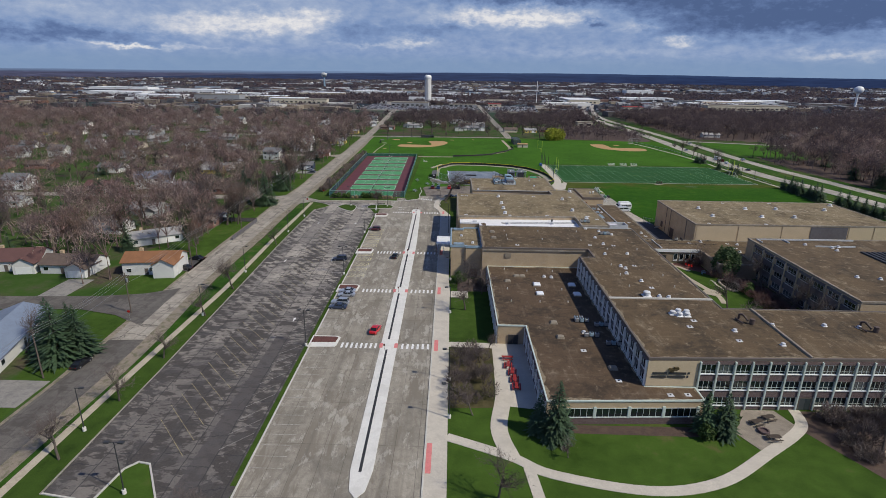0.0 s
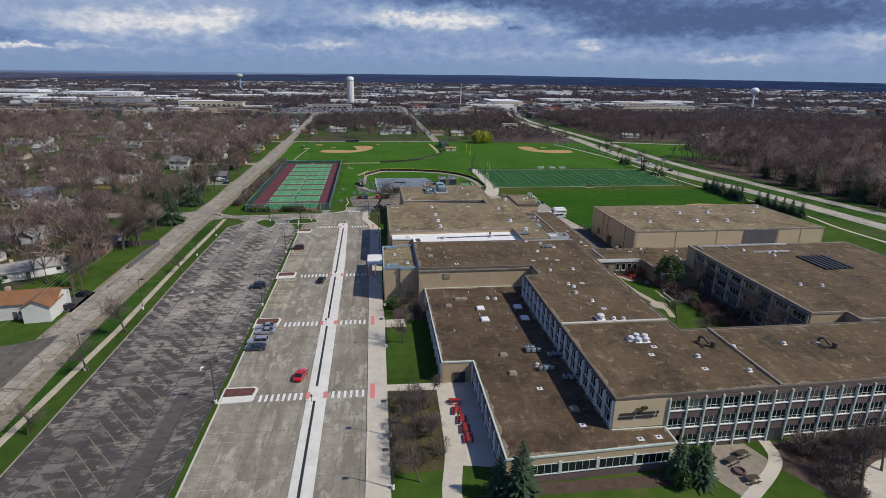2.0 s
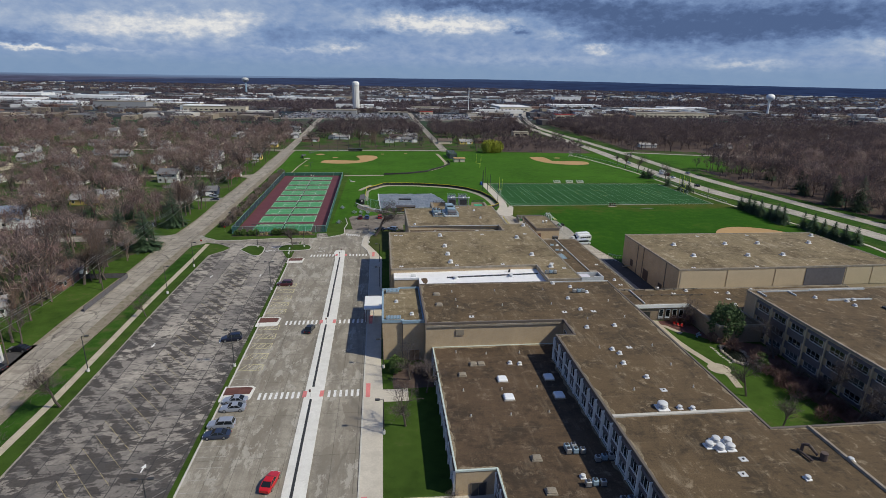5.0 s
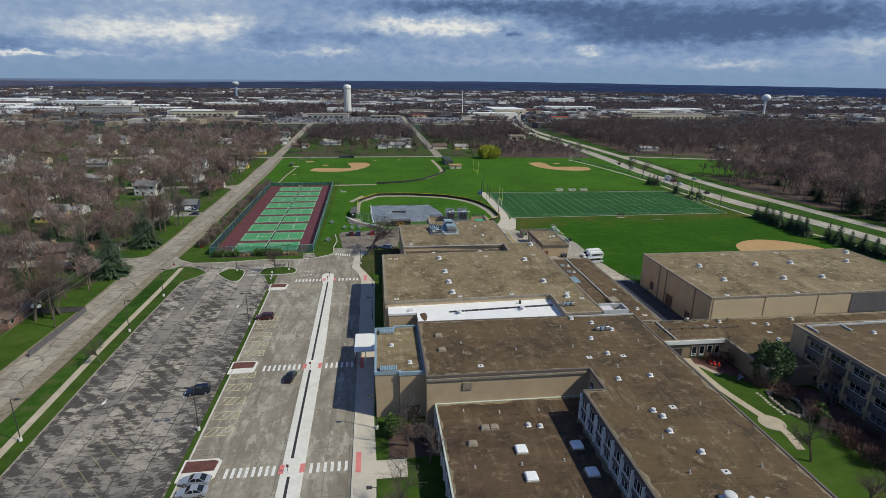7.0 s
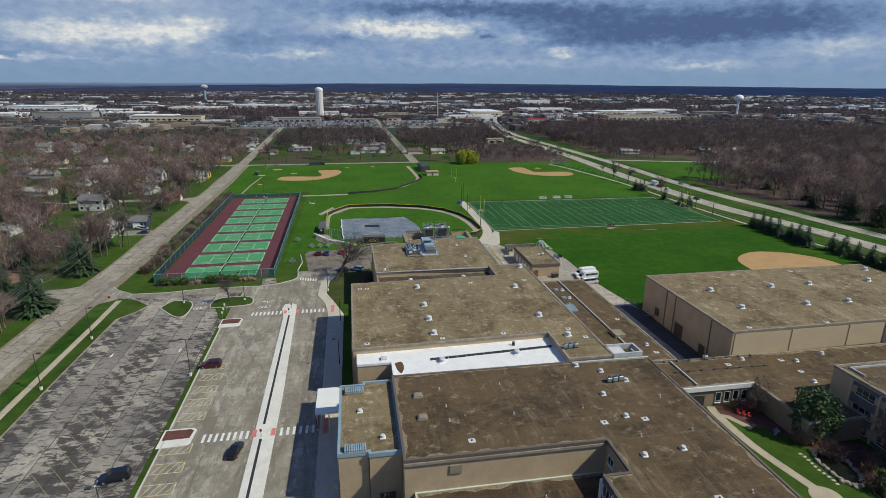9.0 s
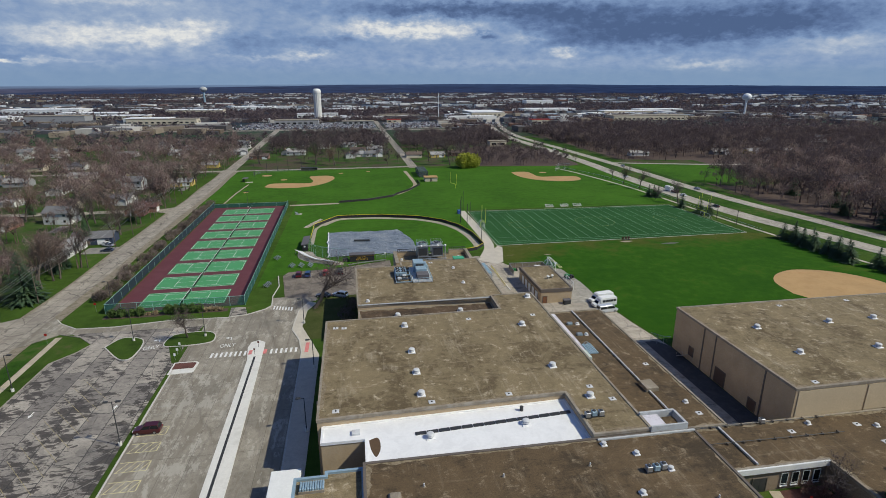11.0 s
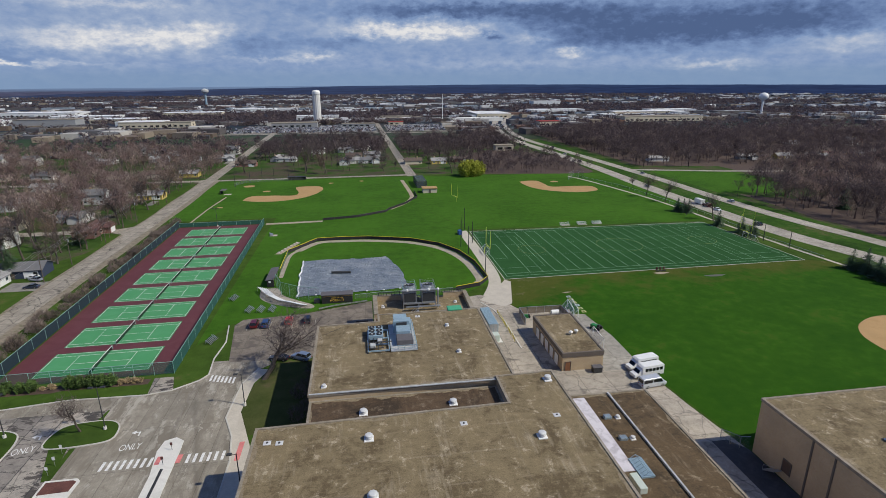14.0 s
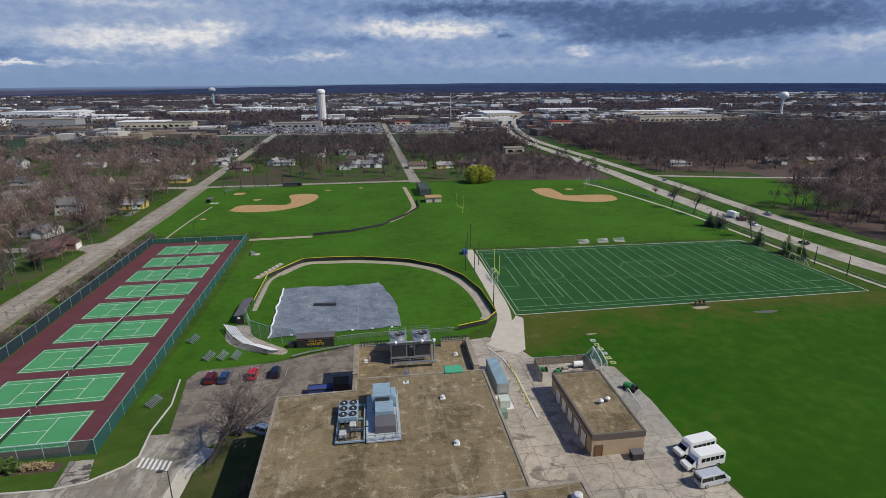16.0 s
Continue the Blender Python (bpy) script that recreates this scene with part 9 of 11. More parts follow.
def loft(sections):
    """A closed skin through cross-sections of equal point count."""
    mb, n = MB(), len(sections[0])
    vs = [p for s in sections for p in s]
    fs = [tuple(range(n - 1, -1, -1)), tuple((len(sections) - 1) * n + i for i in range(n))]
    for k in range(len(sections) - 1):
        fs += [(k * n + i, k * n + (i + 1) % n, (k + 1) * n + (i + 1) % n, (k + 1) * n + i) for i in range(n)]
    return mb.add(vs, fs)


def car(paint, label, kind="sedan", group="parked cars"):
    """A car at the origin that points to +y."""
    L, W, top = {"sedan": (4.7, 1.82, 1.45), "suv": (4.8, 1.92, 1.76), "van": (6.0, 2.05, 2.2)}[kind]
    e = thing("car" if kind != "van" else "van", (0, 0, 0), label, "car" if kind != "van" else "van", group)
    hl, hw = L / 2, W / 2
    belt = 0.92 if kind == "sedan" else (1.08 if kind == "suv" else 1.2)

    def ring(y, w, z0, z1):
        return [(-w, y, z0), (w, y, z0), (w * 1.02, y, (z0 + z1) / 2), (w * 0.93, y, z1), (-w * 0.93, y, z1), (-w * 1.02, y, (z0 + z1) / 2)]

    nose = 0.62 if kind == "sedan" else 0.8
    body = loft([ring(-hl, hw * 0.84, 0.38, belt * 0.86), ring(-hl + 0.25, hw * 0.97, 0.26, belt * 0.98), ring(-hl * 0.5, hw, 0.24, belt), ring(hl * 0.35, hw, 0.24, belt), ring(hl - 0.5, hw * 0.96, 0.26, nose + 0.12), ring(hl, hw * 0.8, 0.36, nose)])
    part("body", body, paint, e)
    y0, y1 = {"sedan": (-hl * 0.72, hl * 0.40), "suv": (-hl * 0.95, hl * 0.42), "van": (-hl * 0.98, hl * 0.66)}[kind]
    r0, r1 = {"sedan": (-hl * 0.38, hl * 0.06), "suv": (-hl * 0.82, hl * 0.12), "van": (-hl * 0.95, hl * 0.46)}[kind]
    tw_ = 0.86 if kind == "van" else 0.74

    def cab(y, w, z):
        return [(-w, y, z), (w, y, z)]

    cabin = MB().add([(-hw * 0.92, y0, belt - 0.02), (hw * 0.92, y0, belt - 0.02), (hw * 0.92, y1, belt - 0.02), (-hw * 0.92, y1, belt - 0.02),
                      (-hw * tw_, r0, top - 0.06), (hw * tw_, r0, top - 0.06), (hw * tw_, r1, top - 0.06), (-hw * tw_, r1, top - 0.06)],
                     [(0, 1, 5, 4), (1, 2, 6, 5), (2, 3, 7, 6), (3, 0, 4, 7), (4, 5, 6, 7)])
    part("glazing", cabin, M_CARGLASS, e)
    rf = MB().cbox(-hw * (tw_ + 0.02), r0 - 0.05, top - (0.30 if kind == "van" else 0.09), hw * (tw_ + 0.02), r1 + 0.05, top, 0.05)
    for sx_ in (-1, 1):
        for ya, yb in ((y0, r0), (y1, r1), ((y0 + y1) / 2, (r0 + r1) / 2)):
            part("pillar", MB().tube((sx_ * hw * 0.925, ya, belt), (sx_ * hw * (tw_ + 0.005), yb, top - 0.05), 0.05 if kind != "van" else 0.10, n=4), paint, e)
    part("roof", rf, paint, e)
    for sx_ in (-1, 1):
        for y in (-hl * 0.6, hl * 0.62):
            w = part("wheel", MB().tube((sx_ * (hw - 0.2), y, 0.33), (sx_ * (hw + 0.02), y, 0.33), 0.33, n=12), M_TYRE, e)
            part("rim", MB().tube((sx_ * (hw + 0.0), y, 0.33), (sx_ * (hw + 0.035), y, 0.33), 0.21, n=10), M_RIM, w)
        part("headlight", MB().cbox(sx_ * hw * 0.62 - 0.18, hl - 0.14, nose - 0.12, sx_ * hw * 0.62 + 0.18, hl + 0.01, nose + 0.03, 0.03), M_LAMP, e)
        part("tail_light", MB().cbox(sx_ * hw * 0.66 - 0.16, -hl - 0.01, belt * 0.62, sx_ * hw * 0.66 + 0.16, -hl + 0.12, belt * 0.8, 0.03), M_TAIL, e)
    return e


P_RED, P_SILVER, P_BLACK = car_paint("red_paint", (0.50, 0.012, 0.016), 0.0), car_paint("silver_paint", (0.36, 0.39, 0.45), 0.3), car_paint("black_paint", (0.012, 0.013, 0.018))
P_BLUE, P_WHITE, P_MAROON, P_NAVY = car_paint("slate_blue_paint", (0.045, 0.060, 0.10), 0.4), car_paint("white_car_paint", (0.75, 0.76, 0.77), 0.0), car_paint("maroon_paint", (0.075, 0.012, 0.016)), car_paint("navy_paint", (0.012, 0.016, 0.035))


def park(paint, label, kind, spots, group="parked cars"):
    c = car(paint, label, kind, group)
    for i, (x, y, a) in enumerate(spots):
        m = pose(x, y, 0.03, 0, 0, a)
        if i:
            copy_thing(c, m)
        else:
            c.matrix_basis = m


park(P_RED, "bright red sedan on the pale drive", "sedan", [(-16.9, 125.6, -12)])
park(P_SILVER, "silver sedan parked in a bay", "sedan", [(-28.2, 149.2, 88), (-27.9, 146.6, 92), (-88.6, 344.5, 70)])
park(P_SILVER, "silver sport utility car parked in a bay", "suv", [(-28.6, 141.3, 90)])
park(P_BLUE, "dark slate sedan parked in a bay", "sedan", [(-28.6, 138.4, 90), (-86, 337, 90)])
park(P_BLACK, "black sedan on the road", "sedan", [(-17.8, 180.4, -10), (-76.3, 107.2, -4), (-97.0, 121.0, 158), (-103.5, 126.5, 150), (-82.4, 165.5, 80), (-82.8, 174.3, 84), (199.4, 372, 0), (203, 590, 180), (218.5, 700, 0)])
park(P_NAVY, "dark navy pickup-sized car in the asphalt lot", "suv", [(-35.9, 176.4, 100), (4.2, 296.6, 2)])
park(P_MAROON, "dark maroon sport utility car in a bay", "suv", [(-29.4, 212.6, 90)])
park(P_RED, "red sport utility car in the small court", "suv", [(-0.7, 296.4, 0)])
park(car_paint("wine_red_paint", (0.14, 0.012, 0.016)), "wine red sport utility car in the small court", "suv", [(-9.6, 296.0, 0)])
park(car_paint("mid_blue_paint", (0.03, 0.07, 0.19)), "blue sport utility car in the small court", "suv", [(-6.6, 295.8, 0)])
park(car_paint("pale_blue_paint", (0.20, 0.27, 0.39)), "pale blue sport utility car in the court", "suv", [(4.6, 275.2, 60)])
park(P_BLACK, "dark sedan in the court under a tree", "sedan", [(-0.5, 275.6, 75)])
park(P_WHITE, "white sedan on or beside the road", "sedan", [(-91, 349, 60), (199.8, 402, 180), (202.5, 420, 178), (-90.5, 346.5, 65), (209, 640, 0), (206, 760, 0)])
park(P_SILVER, "silver sedan driving on the highway", "sedan", [(220.5, 420, 0), (222, 520, 0), (198.6, 470, 180)], "highway cars")


def minibus(x, y, a):
    e = thing("minibus", (0, 0, 0), "white school minibus with a row of side windows", "minibus", "minibuses")
    part("body", loft([[(-1.1, yy, 0.45), (1.1, yy, 0.45), (1.13, yy, 1.6), (1.05, yy, h), (-1.05, yy, h), (-1.13, yy, 1.6)] for yy, h in ((-3.4, 2.7), (-3.2, 2.78), (1.7, 2.78), (2.1, 2.5))]), M_WHITE, e)
    part("cab", loft([[(-0.98, yy, 0.42), (0.98, yy, 0.42), (0.98, yy, 0.95), (0.9, yy, h), (-0.9, yy, h), (-0.98, yy, 0.95)] for yy, h in ((2.0, 2.05), (2.5, 1.95), (3.0, 1.25), (3.9, 1.08))]), M_WHITE, e)
    part("windscreen", MB().add([(-0.84, 2.56, 1.92), (0.84, 2.56, 1.92), (0.86, 3.02, 1.30), (-0.86, 3.02, 1.30)], [(0, 1, 2, 3), (3, 2, 1, 0)]), M_CARGLASS, e)
    for sx_ in (-1, 1):
        for k in range(5):
            part("side_window", MB().box(sx_ * 1.125 - 0.02, -3.0 + k * 0.92, 1.55, sx_ * 1.125 + 0.02, -2.25 + k * 0.92, 2.25), M_CARGLASS, e)
        for yy in (-2.1, 2.9):
            w = part("wheel", MB().tube((sx_ * 0.85, yy, 0.4), (sx_ * 1.12, yy, 0.4), 0.4, n=12), M_TYRE, e)
            part("rim", MB().tube((sx_ * 1.11, yy, 0.4), (sx_ * 1.14, yy, 0.4), 0.22, n=10), M_RIM, w)
    part("rear_window", MB().box(-0.6, -3.43, 1.5, 0.6, -3.39, 2.2), M_CARGLASS, e)
    e.matrix_basis = pose(x, y, 0.03, 0, 0, a)
    return e


bus = minibus(81.9, 258.8, 100)
copy_thing(bus, pose(81.3, 255.4, 0.03, 0, 0, 98))
park(car_paint("pale_silver_paint", (0.55, 0.58, 0.62), 0.2), "silver passenger van parked by the field", "van", [(80.2, 251.3, -82)])
truck = thing("pickup_with_trailer", (200.2, 412, 0), "dark truck towing a white box trailer", "truck")
part("cab", MB().cbox(199.2, 409.0, 0.4, 201.2, 411.4, 2.3, 0.2), P_MAROON, truck)
part("bed", MB().cbox(199.3, 411.4, 0.4, 201.1, 414.2, 1.3, 0.1), P_MAROON, truck)
part("trailer", MB().cbox(199.0, 415.0, 0.5, 201.4, 421.0, 2.9, 0.1), M_WHITE, truck)
for x in (199.3, 201.1):
    for y in (409.8, 413.2, 418.6):
        part("wheel", MB().tube((x - 0.12, y, 0.4), (x + 0.12, y, 0.4), 0.4, n=10), M_TYRE, truck)

# ---- lamp posts, poles and wires ----


def lamp(x, y, h, heads, label, ang=0.0):
    e = thing("lamp_post", (x, y, 0), label, "lamp post", "lamp posts")
    part("base", MB().cyl(x, y, 0, 0.7, 0.30, n=10), M_NEWCONC, e)
    part("pole", MB().cyl(x, y, 0.7, h, 0.10, 0.07, 8), M_DARKMETAL, e)
    for k in range(heads):
        a = radians(ang + 180 * k)
        dx, dy = math.cos(a), math.sin(a)
        part("arm", MB().tube((x, y, h - 0.1), (x + dx * 0.8, y + dy * 0.8, h), 0.05), M_DARKMETAL, e)
        part("head", MB().cbox(x + dx * 1.05 - 0.42, y + dy * 1.05 - 0.26, h - 0.1, x + dx * 1.05 + 0.42, y + dy * 1.05 + 0.26, h + 0.12, 0.05), M_DARKMETAL, e)
    return e


for x, y in ((-31.6, 117.6), (-32.0, 163.5), (-32.9, 209.2), (-46.4, 72.0), (-46.3, 253.0), (-29.1, 252.9)):
    lamp(x, y, 9.0, 2, "dark twin-head parking lot lamp post")
for x, y in ((-61.6, 86), (-61.9, 132.4), (-62.6, 163.6), (-62.4, 208.0), (-62.6, 232)):
    lamp(x, y, 8.5, 1, "dark single-head lamp post on the verge")
for x, y in ((1.2, 92), (1.1, 104.5), (1.0, 137.0), (0.9, 160.5), (-0.2, 208.0), (-0.4, 232.0), (-4.7, 257.1), (-61.9, 279.5)):
    lamp(x, y, 7.2, 1, "dark lamp post beside the walk", 180)
poles_w = []
for y in (64, 102, 133, 168, 212, 253, 284, 317, 342, 361, 390, 425, 470):
    x = -80.6 - 0.02 * max(0, y - 130)
    e = thing("utility_pole", (x, y, 0), "weathered wooden utility pole with a crossarm", "utility pole", "utility poles")
    part("pole", MB().cyl(x, y, 0, 11.0, 0.16, 0.11, 8), M_BARK, e)
    part("crossarm", MB().box(x - 1.1, y - 0.06, 10.2, x + 1.1, y + 0.06, 10.35), M_BARK, e)
    if int(y) % 2:
        part("transformer", MB().cyl(x + 0.35, y, 8.6, 9.5, 0.25, n=10), M_GALV, e)
    poles_w.append((x, y))
wires = MB()
for (x0, y0), (x1, y1) in zip(poles_w, poles_w[1:]):
    for o, z in ((-1.0, 10.4), (0, 10.4), (1.0, 10.4), (0.1, 8.2)):
        p = [Vector((x0 + o + (x1 - x0) * k / 6, y0 + (y1 - y0) * k / 6, z - 0.9 * (1 - (2 * k / 6 - 1) ** 2))) for k in range(7)]
        for a, b in zip(p, p[1:]):
            wires.tube(a, b, 0.03, n=3)
solid("power_line", wires, M_GALV, "thin grey overhead wires along the street", "wire")

# ---- fences ----
M_SCREEN = mesh_fence_material("green_screen_cloth", (0.018, 0.10, 0.085), 0.86)
M_SCREEN_BLUE = mesh_fence_material("dark_screen_cloth", (0.012, 0.030, 0.045), 0.95)
M_CHAIN = mesh_fence_material("chain_link", (0.25, 0.27, 0.27), 0.22)
M_CHAIN_GREEN = mesh_fence_material("green_chain_link", (0.02, 0.16, 0.12), 0.5)
M_FENCE_BLACK = surface("black_fence_screen", (0.022, 0.022, 0.024), 2.0, 0.3, 0.3)
M_YELLOW = surface("yellow_cap", (0.62, 0.50, 0.03), 2.0, 0.3, 0.1, rough=0.6)


def fence(name, pts, h, cloth, post_mat, label, step=3.0, cap=None, z0=0.05, rail=True, r=0.05):
    e = thing(name, (*pts[0], 0), label, "fence")
    pm_ = mesh_of("post", MB().cyl(0, 0, 0, h + 0.05, r, n=6), post_mat)
    for (xa, ya), (xb, yb) in zip(pts, pts[1:]):
        L = math.hypot(xb - xa, yb - ya)
        n = max(1, round(L / step))
        for k in range(n):
            t0, t1 = k / n, (k + 1) / n
            a, b = (xa + (xb - xa) * t0, ya + (yb - ya) * t0), (xa + (xb - xa) * t1, ya + (yb - ya) * t1)
            shared("post", pm_, e, Matrix.Translation((a[0] - pts[0][0], a[1] - pts[0][1], 0)))
            part("panel", MB().add([(*a, z0), (*b, z0), (*b, h), (*a, h)], [(0, 1, 2, 3)]), cloth, e)
        if rail:
            part("top_rail", MB().tube((xa, ya, h), (xb, yb, h), 0.06 if not cap else 0.11, n=5), cap or post_mat, e)
    return e


fence("tennis_fence", [tp(18.6, -73.6), tp(18.6, 65.8)], 3.0, M_SCREEN, M_TEAL, "tall green-screened tennis court fence", 6.0)
fence("tennis_fence", [tp(-19.0, -73.6), tp(-19.0, 65.8)], 3.0, M_SCREEN_BLUE, M_TEAL, "tall dark-screened tennis court fence", 6.0)
fence("tennis_fence", [tp(-19.0, -73.6), tp(18.6, -73.6)], 3.0, M_CHAIN_GREEN, M_TEAL, "tall green chain-link tennis court fence", 4.0)
fence("tennis_fence", [tp(-19.0, 65.8), tp(18.6, 65.8)], 2.0, M_SCREEN, M_TEAL, "tall green-screened tennis court end fence", 6.0)
fence("outfield_fence", [(-8.7, 338.5), (-8.7, 362)], 1.7, M_CHAIN, M_GALV, "low chain-link fence with a yellow cap", 3.0, M_YELLOW)
fence("outfield_fence", [(-8.7, 362.6), (1.1, 377.9), (12.2, 378.3), (22.5, 377.4), (39.5, 371.8), (50.1, 363.0), (56.4, 351.6), (59.6, 338.4), (60.5, 321.0), (56.6, 315.7), (48.4, 313.0)], 1.4, M_FENCE_BLACK, M_DARKMETAL, "black padded outfield fence with a thin yellow cap", 4.0, M_YELLOW)
fence("far_outfield_fence", [(1.3, 414.4), (17.0, 418.0), (31.8, 427.2), (34.0, 432.6), (43.6, 445.8), (51.6, 462.4), (51.5, 480)], 1.15, M_FENCE_BLACK, M_DARKMETAL, "black padded far outfield fence", 5.0)
fence("backstop", [(-8.2, 326), (-5.5, 318), (0.0, 313.6), (6.5, 310.8)], 4.2, M_CHAIN, M_TEAL, "tall chain-link backstop behind home plate", 3.0)
fence("backstop_rail", [(17, 311), (24, 312), (47.2, 312)], 1.4, M_CHAIN, M_GALV, "low chain-link rail along the infield", 4.0)
fence("yard_fence", [(62.4, 284.8), (62.8, 292.2), (75.0, 292.0), (74.9, 286.0)], 2.0, mesh_fence_material("wood_slat_screen", (0.20, 0.165, 0.125), 0.9), M_GALV, "slatted chain-link enclosure behind the garage", 2.5)
fence("field_fence", [(82.6, 232), (84.6, 229.5), (86.2, 229.2)], 2.4, M_CHAIN, M_GALV, "chain-link gate at the service yard", 2.0)
fence("roadside_fence", [(187, 322), (185.5, 350), (187.5, 400), (183, 470), (170, 515)], 1.3, M_CHAIN, M_GALV, "low chain-link fence beside the highway path", 6.0)
fence("far_backstop", [(160, 505), (166, 512), (172, 508)], 5.0, M_CHAIN, M_GALV, "chain-link backstop of the corner diamond", 3.0)
fence("far_backstop", [(-62, 520), (-58, 530), (-46, 534), (-20, 536)], 2.0, M_CHAIN, M_DARKMETAL, "chain-link backstop of the far diamond", 4.0)
fence("garden_fence", [(-79.5, 196), (-79.5, 222), (-96, 222)], 1.6, M_GREYPANEL, M_BARK, "weathered grey board garden fence", 2.4)

# ---- sports things ----


def tarp_material():
    """Weathered tarpaulin with pale crease lines."""
    m, nt, bsdf, vec = material("grey_blue_tarp")
    broad = noise_tex(nt, vec, 0.16, 5, 0.6)
    col = ramp(nt, broad, [(0.36, (0.115, 0.145, 0.185)), (0.5, (0.165, 0.195, 0.235)), (0.64, (0.235, 0.26, 0.29))])
    h = broad
    for scale, dist, width, amount in ((0.22, 1.2, 0.016, 0.55), (0.55, 1.6, 0.022, 0.45)):
        st = nt.nodes.new("ShaderNodeMapping")
        st.inputs["Scale"].default_value = (0.55, 1.0, 1)
        st.inputs["Rotation"].default_value = (0, 0, 0.5)
        nt.links.new(vec, st.inputs[0])
        r = math_node(nt, "ABSOLUTE", math_node(nt, "SUBTRACT", noise_tex(nt, st.outputs[0], scale, 3, 0.5, dist), 0.5))
        cm = ramp(nt, r, [(0.0, (1, 1, 1)), (width, (0, 0, 0))])
        col = mix(nt, math_node(nt, "MULTIPLY", cm, amount), col, (0.36, 0.39, 0.42))
        h = math_node(nt, "ADD", h, math_node(nt, "MULTIPLY", cm, 0.5))
    nt.links.new(col, bsdf.inputs["Base Color"])
    bsdf.inputs["Roughness"].default_value = 0.5
    bump(nt, bsdf, h, 0.8, 0.2)
    return m


M_TARP = tarp_material()
N = 72
tv = []
for j in range(N + 1):
    for i in range(N + 1):
        u, v = i / N, j / N
        a = Vector((-0.6, 315.0)).lerp(Vector((33.6, 317.6)), u)
        b = Vector((-1.8, 350.2)).lerp(Vector((28.2, 351.6)), u)
        p = a.lerp(b, v) + Vector((1.7 * math.sin(math.pi * v) * u, 0.8 * math.sin(2.2 * math.pi * u) * v))
        edge = min(u, v, 1 - u, 1 - v)
        wob = 0.9 * noise.noise((u * 6, v * 6, 3.0)) * (1 if edge < 0.04 else 0.3)
        z = 0.10 + 0.30 * abs(noise.noise((p.x * 0.35, p.y * 0.35, 0))) + 0.16 * abs(noise.noise((p.x * 0.9, p.y * 0.9, 5)))
        tv.append((p.x + wob, p.y + wob * 0.8, z))
tf = [(j * (N + 1) + i, j * (N + 1) + i + 1, (j + 1) * (N + 1) + i + 1, (j + 1) * (N + 1) + i) for j in range(N) for i in range(N)]
tarp = thing("infield_tarp", (-0.6, 315, 0), "wrinkled grey-blue tarpaulin covering the infield", "tarpaulin")
part("sheet", MB().add(tv, tf), M_TARP, tarp)
hem = MB()
edge_pts = [tv[j * (N + 1)] for j in range(N + 1)]
for a, b in zip(edge_pts, edge_pts[1:]):
    hem.tube((a[0] - 0.15, a[1], a[2] + 0.03), (b[0] - 0.15, b[1], b[2] + 0.03), 0.28, n=5)
part("rolled_hem", hem, M_WHITE, tarp, "white rolled edge")
roller = thing("tarp_roller", (12.4, 336, 0), "long black roller lying on the tarpaulin", "roller")
part("tube", MB().tube((8.9, 335.0, 0.65), (15.4, 334.4, 0.65), 0.4, n=12), M_DARKMETAL, roller)
for k in range(6):
    bag = thing("sandbag", (31 - k * 5.2, 317 - 0.25 * k, 0.2), "small white sandbag on the tarpaulin edge", "sandbag", "sandbags")
    part("bag", MB().cbox(30.7 - k * 5.2, 316.8 - 0.25 * k, 0.2, 31.4 - k * 5.2, 317.3 - 0.25 * k, 0.45, 0.08), M_WHITE, bag)

press = thing("press_box", (11.8, 310, 0), "black press box with gold lettering and a grey roof", "press box")
part("body", MB().box(7.3, 308.6, 0, 16.3, 311.2, 2.5), M_FENCE_BLACK, press)
part("roof", MB().cbox(7.1, 308.4, 2.5, 16.5, 311.5, 2.75, 0.05), M_GREYPANEL, press)
part("gold_band", MB().box(7.25, 308.54, 2.15, 16.35, 308.6, 2.3), M_CLAY, press)


def lettering(text, at, size, mat, parent, ang=0.0):
    """Raised letters that stand upright and face -y."""
    cu = bpy.data.curves.new("lettering", "FONT")
    cu.body, cu.size, cu.extrude, cu.align_x = text, size, 0.02, "CENTER"
    tmp = bpy.data.objects.new("lettering", cu)
    scene.collection.objects.link(tmp)
    me = bpy.data.meshes.new_from_object(tmp.evaluated_get(bpy.context.evaluated_depsgraph_get()))
    bpy.data.objects.remove(tmp)
    me.name = "lettering"
    me.materials.clear()
    me.materials.append(mat)
    ob = new("lettering", me)
    ob.parent = parent
    b = origin_of(parent)
    ob.matrix_basis = Matrix.Translation((at[0] - b.x, at[1] - b.y, at[2] - b.z)) @ Matrix.Rotation(radians(90), 4, "X")
    return ob


M_GOLD = surface("gold_lettering", (0.60, 0.38, 0.06), 3.0, 0.3, 0.08, rough=0.5)
lettering("HOME OF THE", (11.8, 308.55, 1.55), 0.5, M_GOLD, press)
lettering("HORNETS", (11.8, 308.55, 0.6), 0.95, M_GOLD, press)
generator = thing("black_cart", (5.9, 309.6, 0), "black equipment cart beside the press box", "cart")
part("box", MB().cbox(5.0, 309.0, 0.3, 6.8, 310.2, 1.3, 0.06), M_DARKMETAL, generator)
for x in (5.3, 6.5):
    part("wheel", MB().tube((x, 308.95, 0.3), (x, 309.1, 0.3), 0.3, n=10), M_TYRE, generator)

dug = thing("dugout", (-9.6, 331, 0), "dark dugout shelter with a sloping grey roof", "dugout")
part("back_wall", MB().box(-11.0, 325.5, 0, -10.8, 337.5, 2.4), M_FENCE_BLACK, dug)
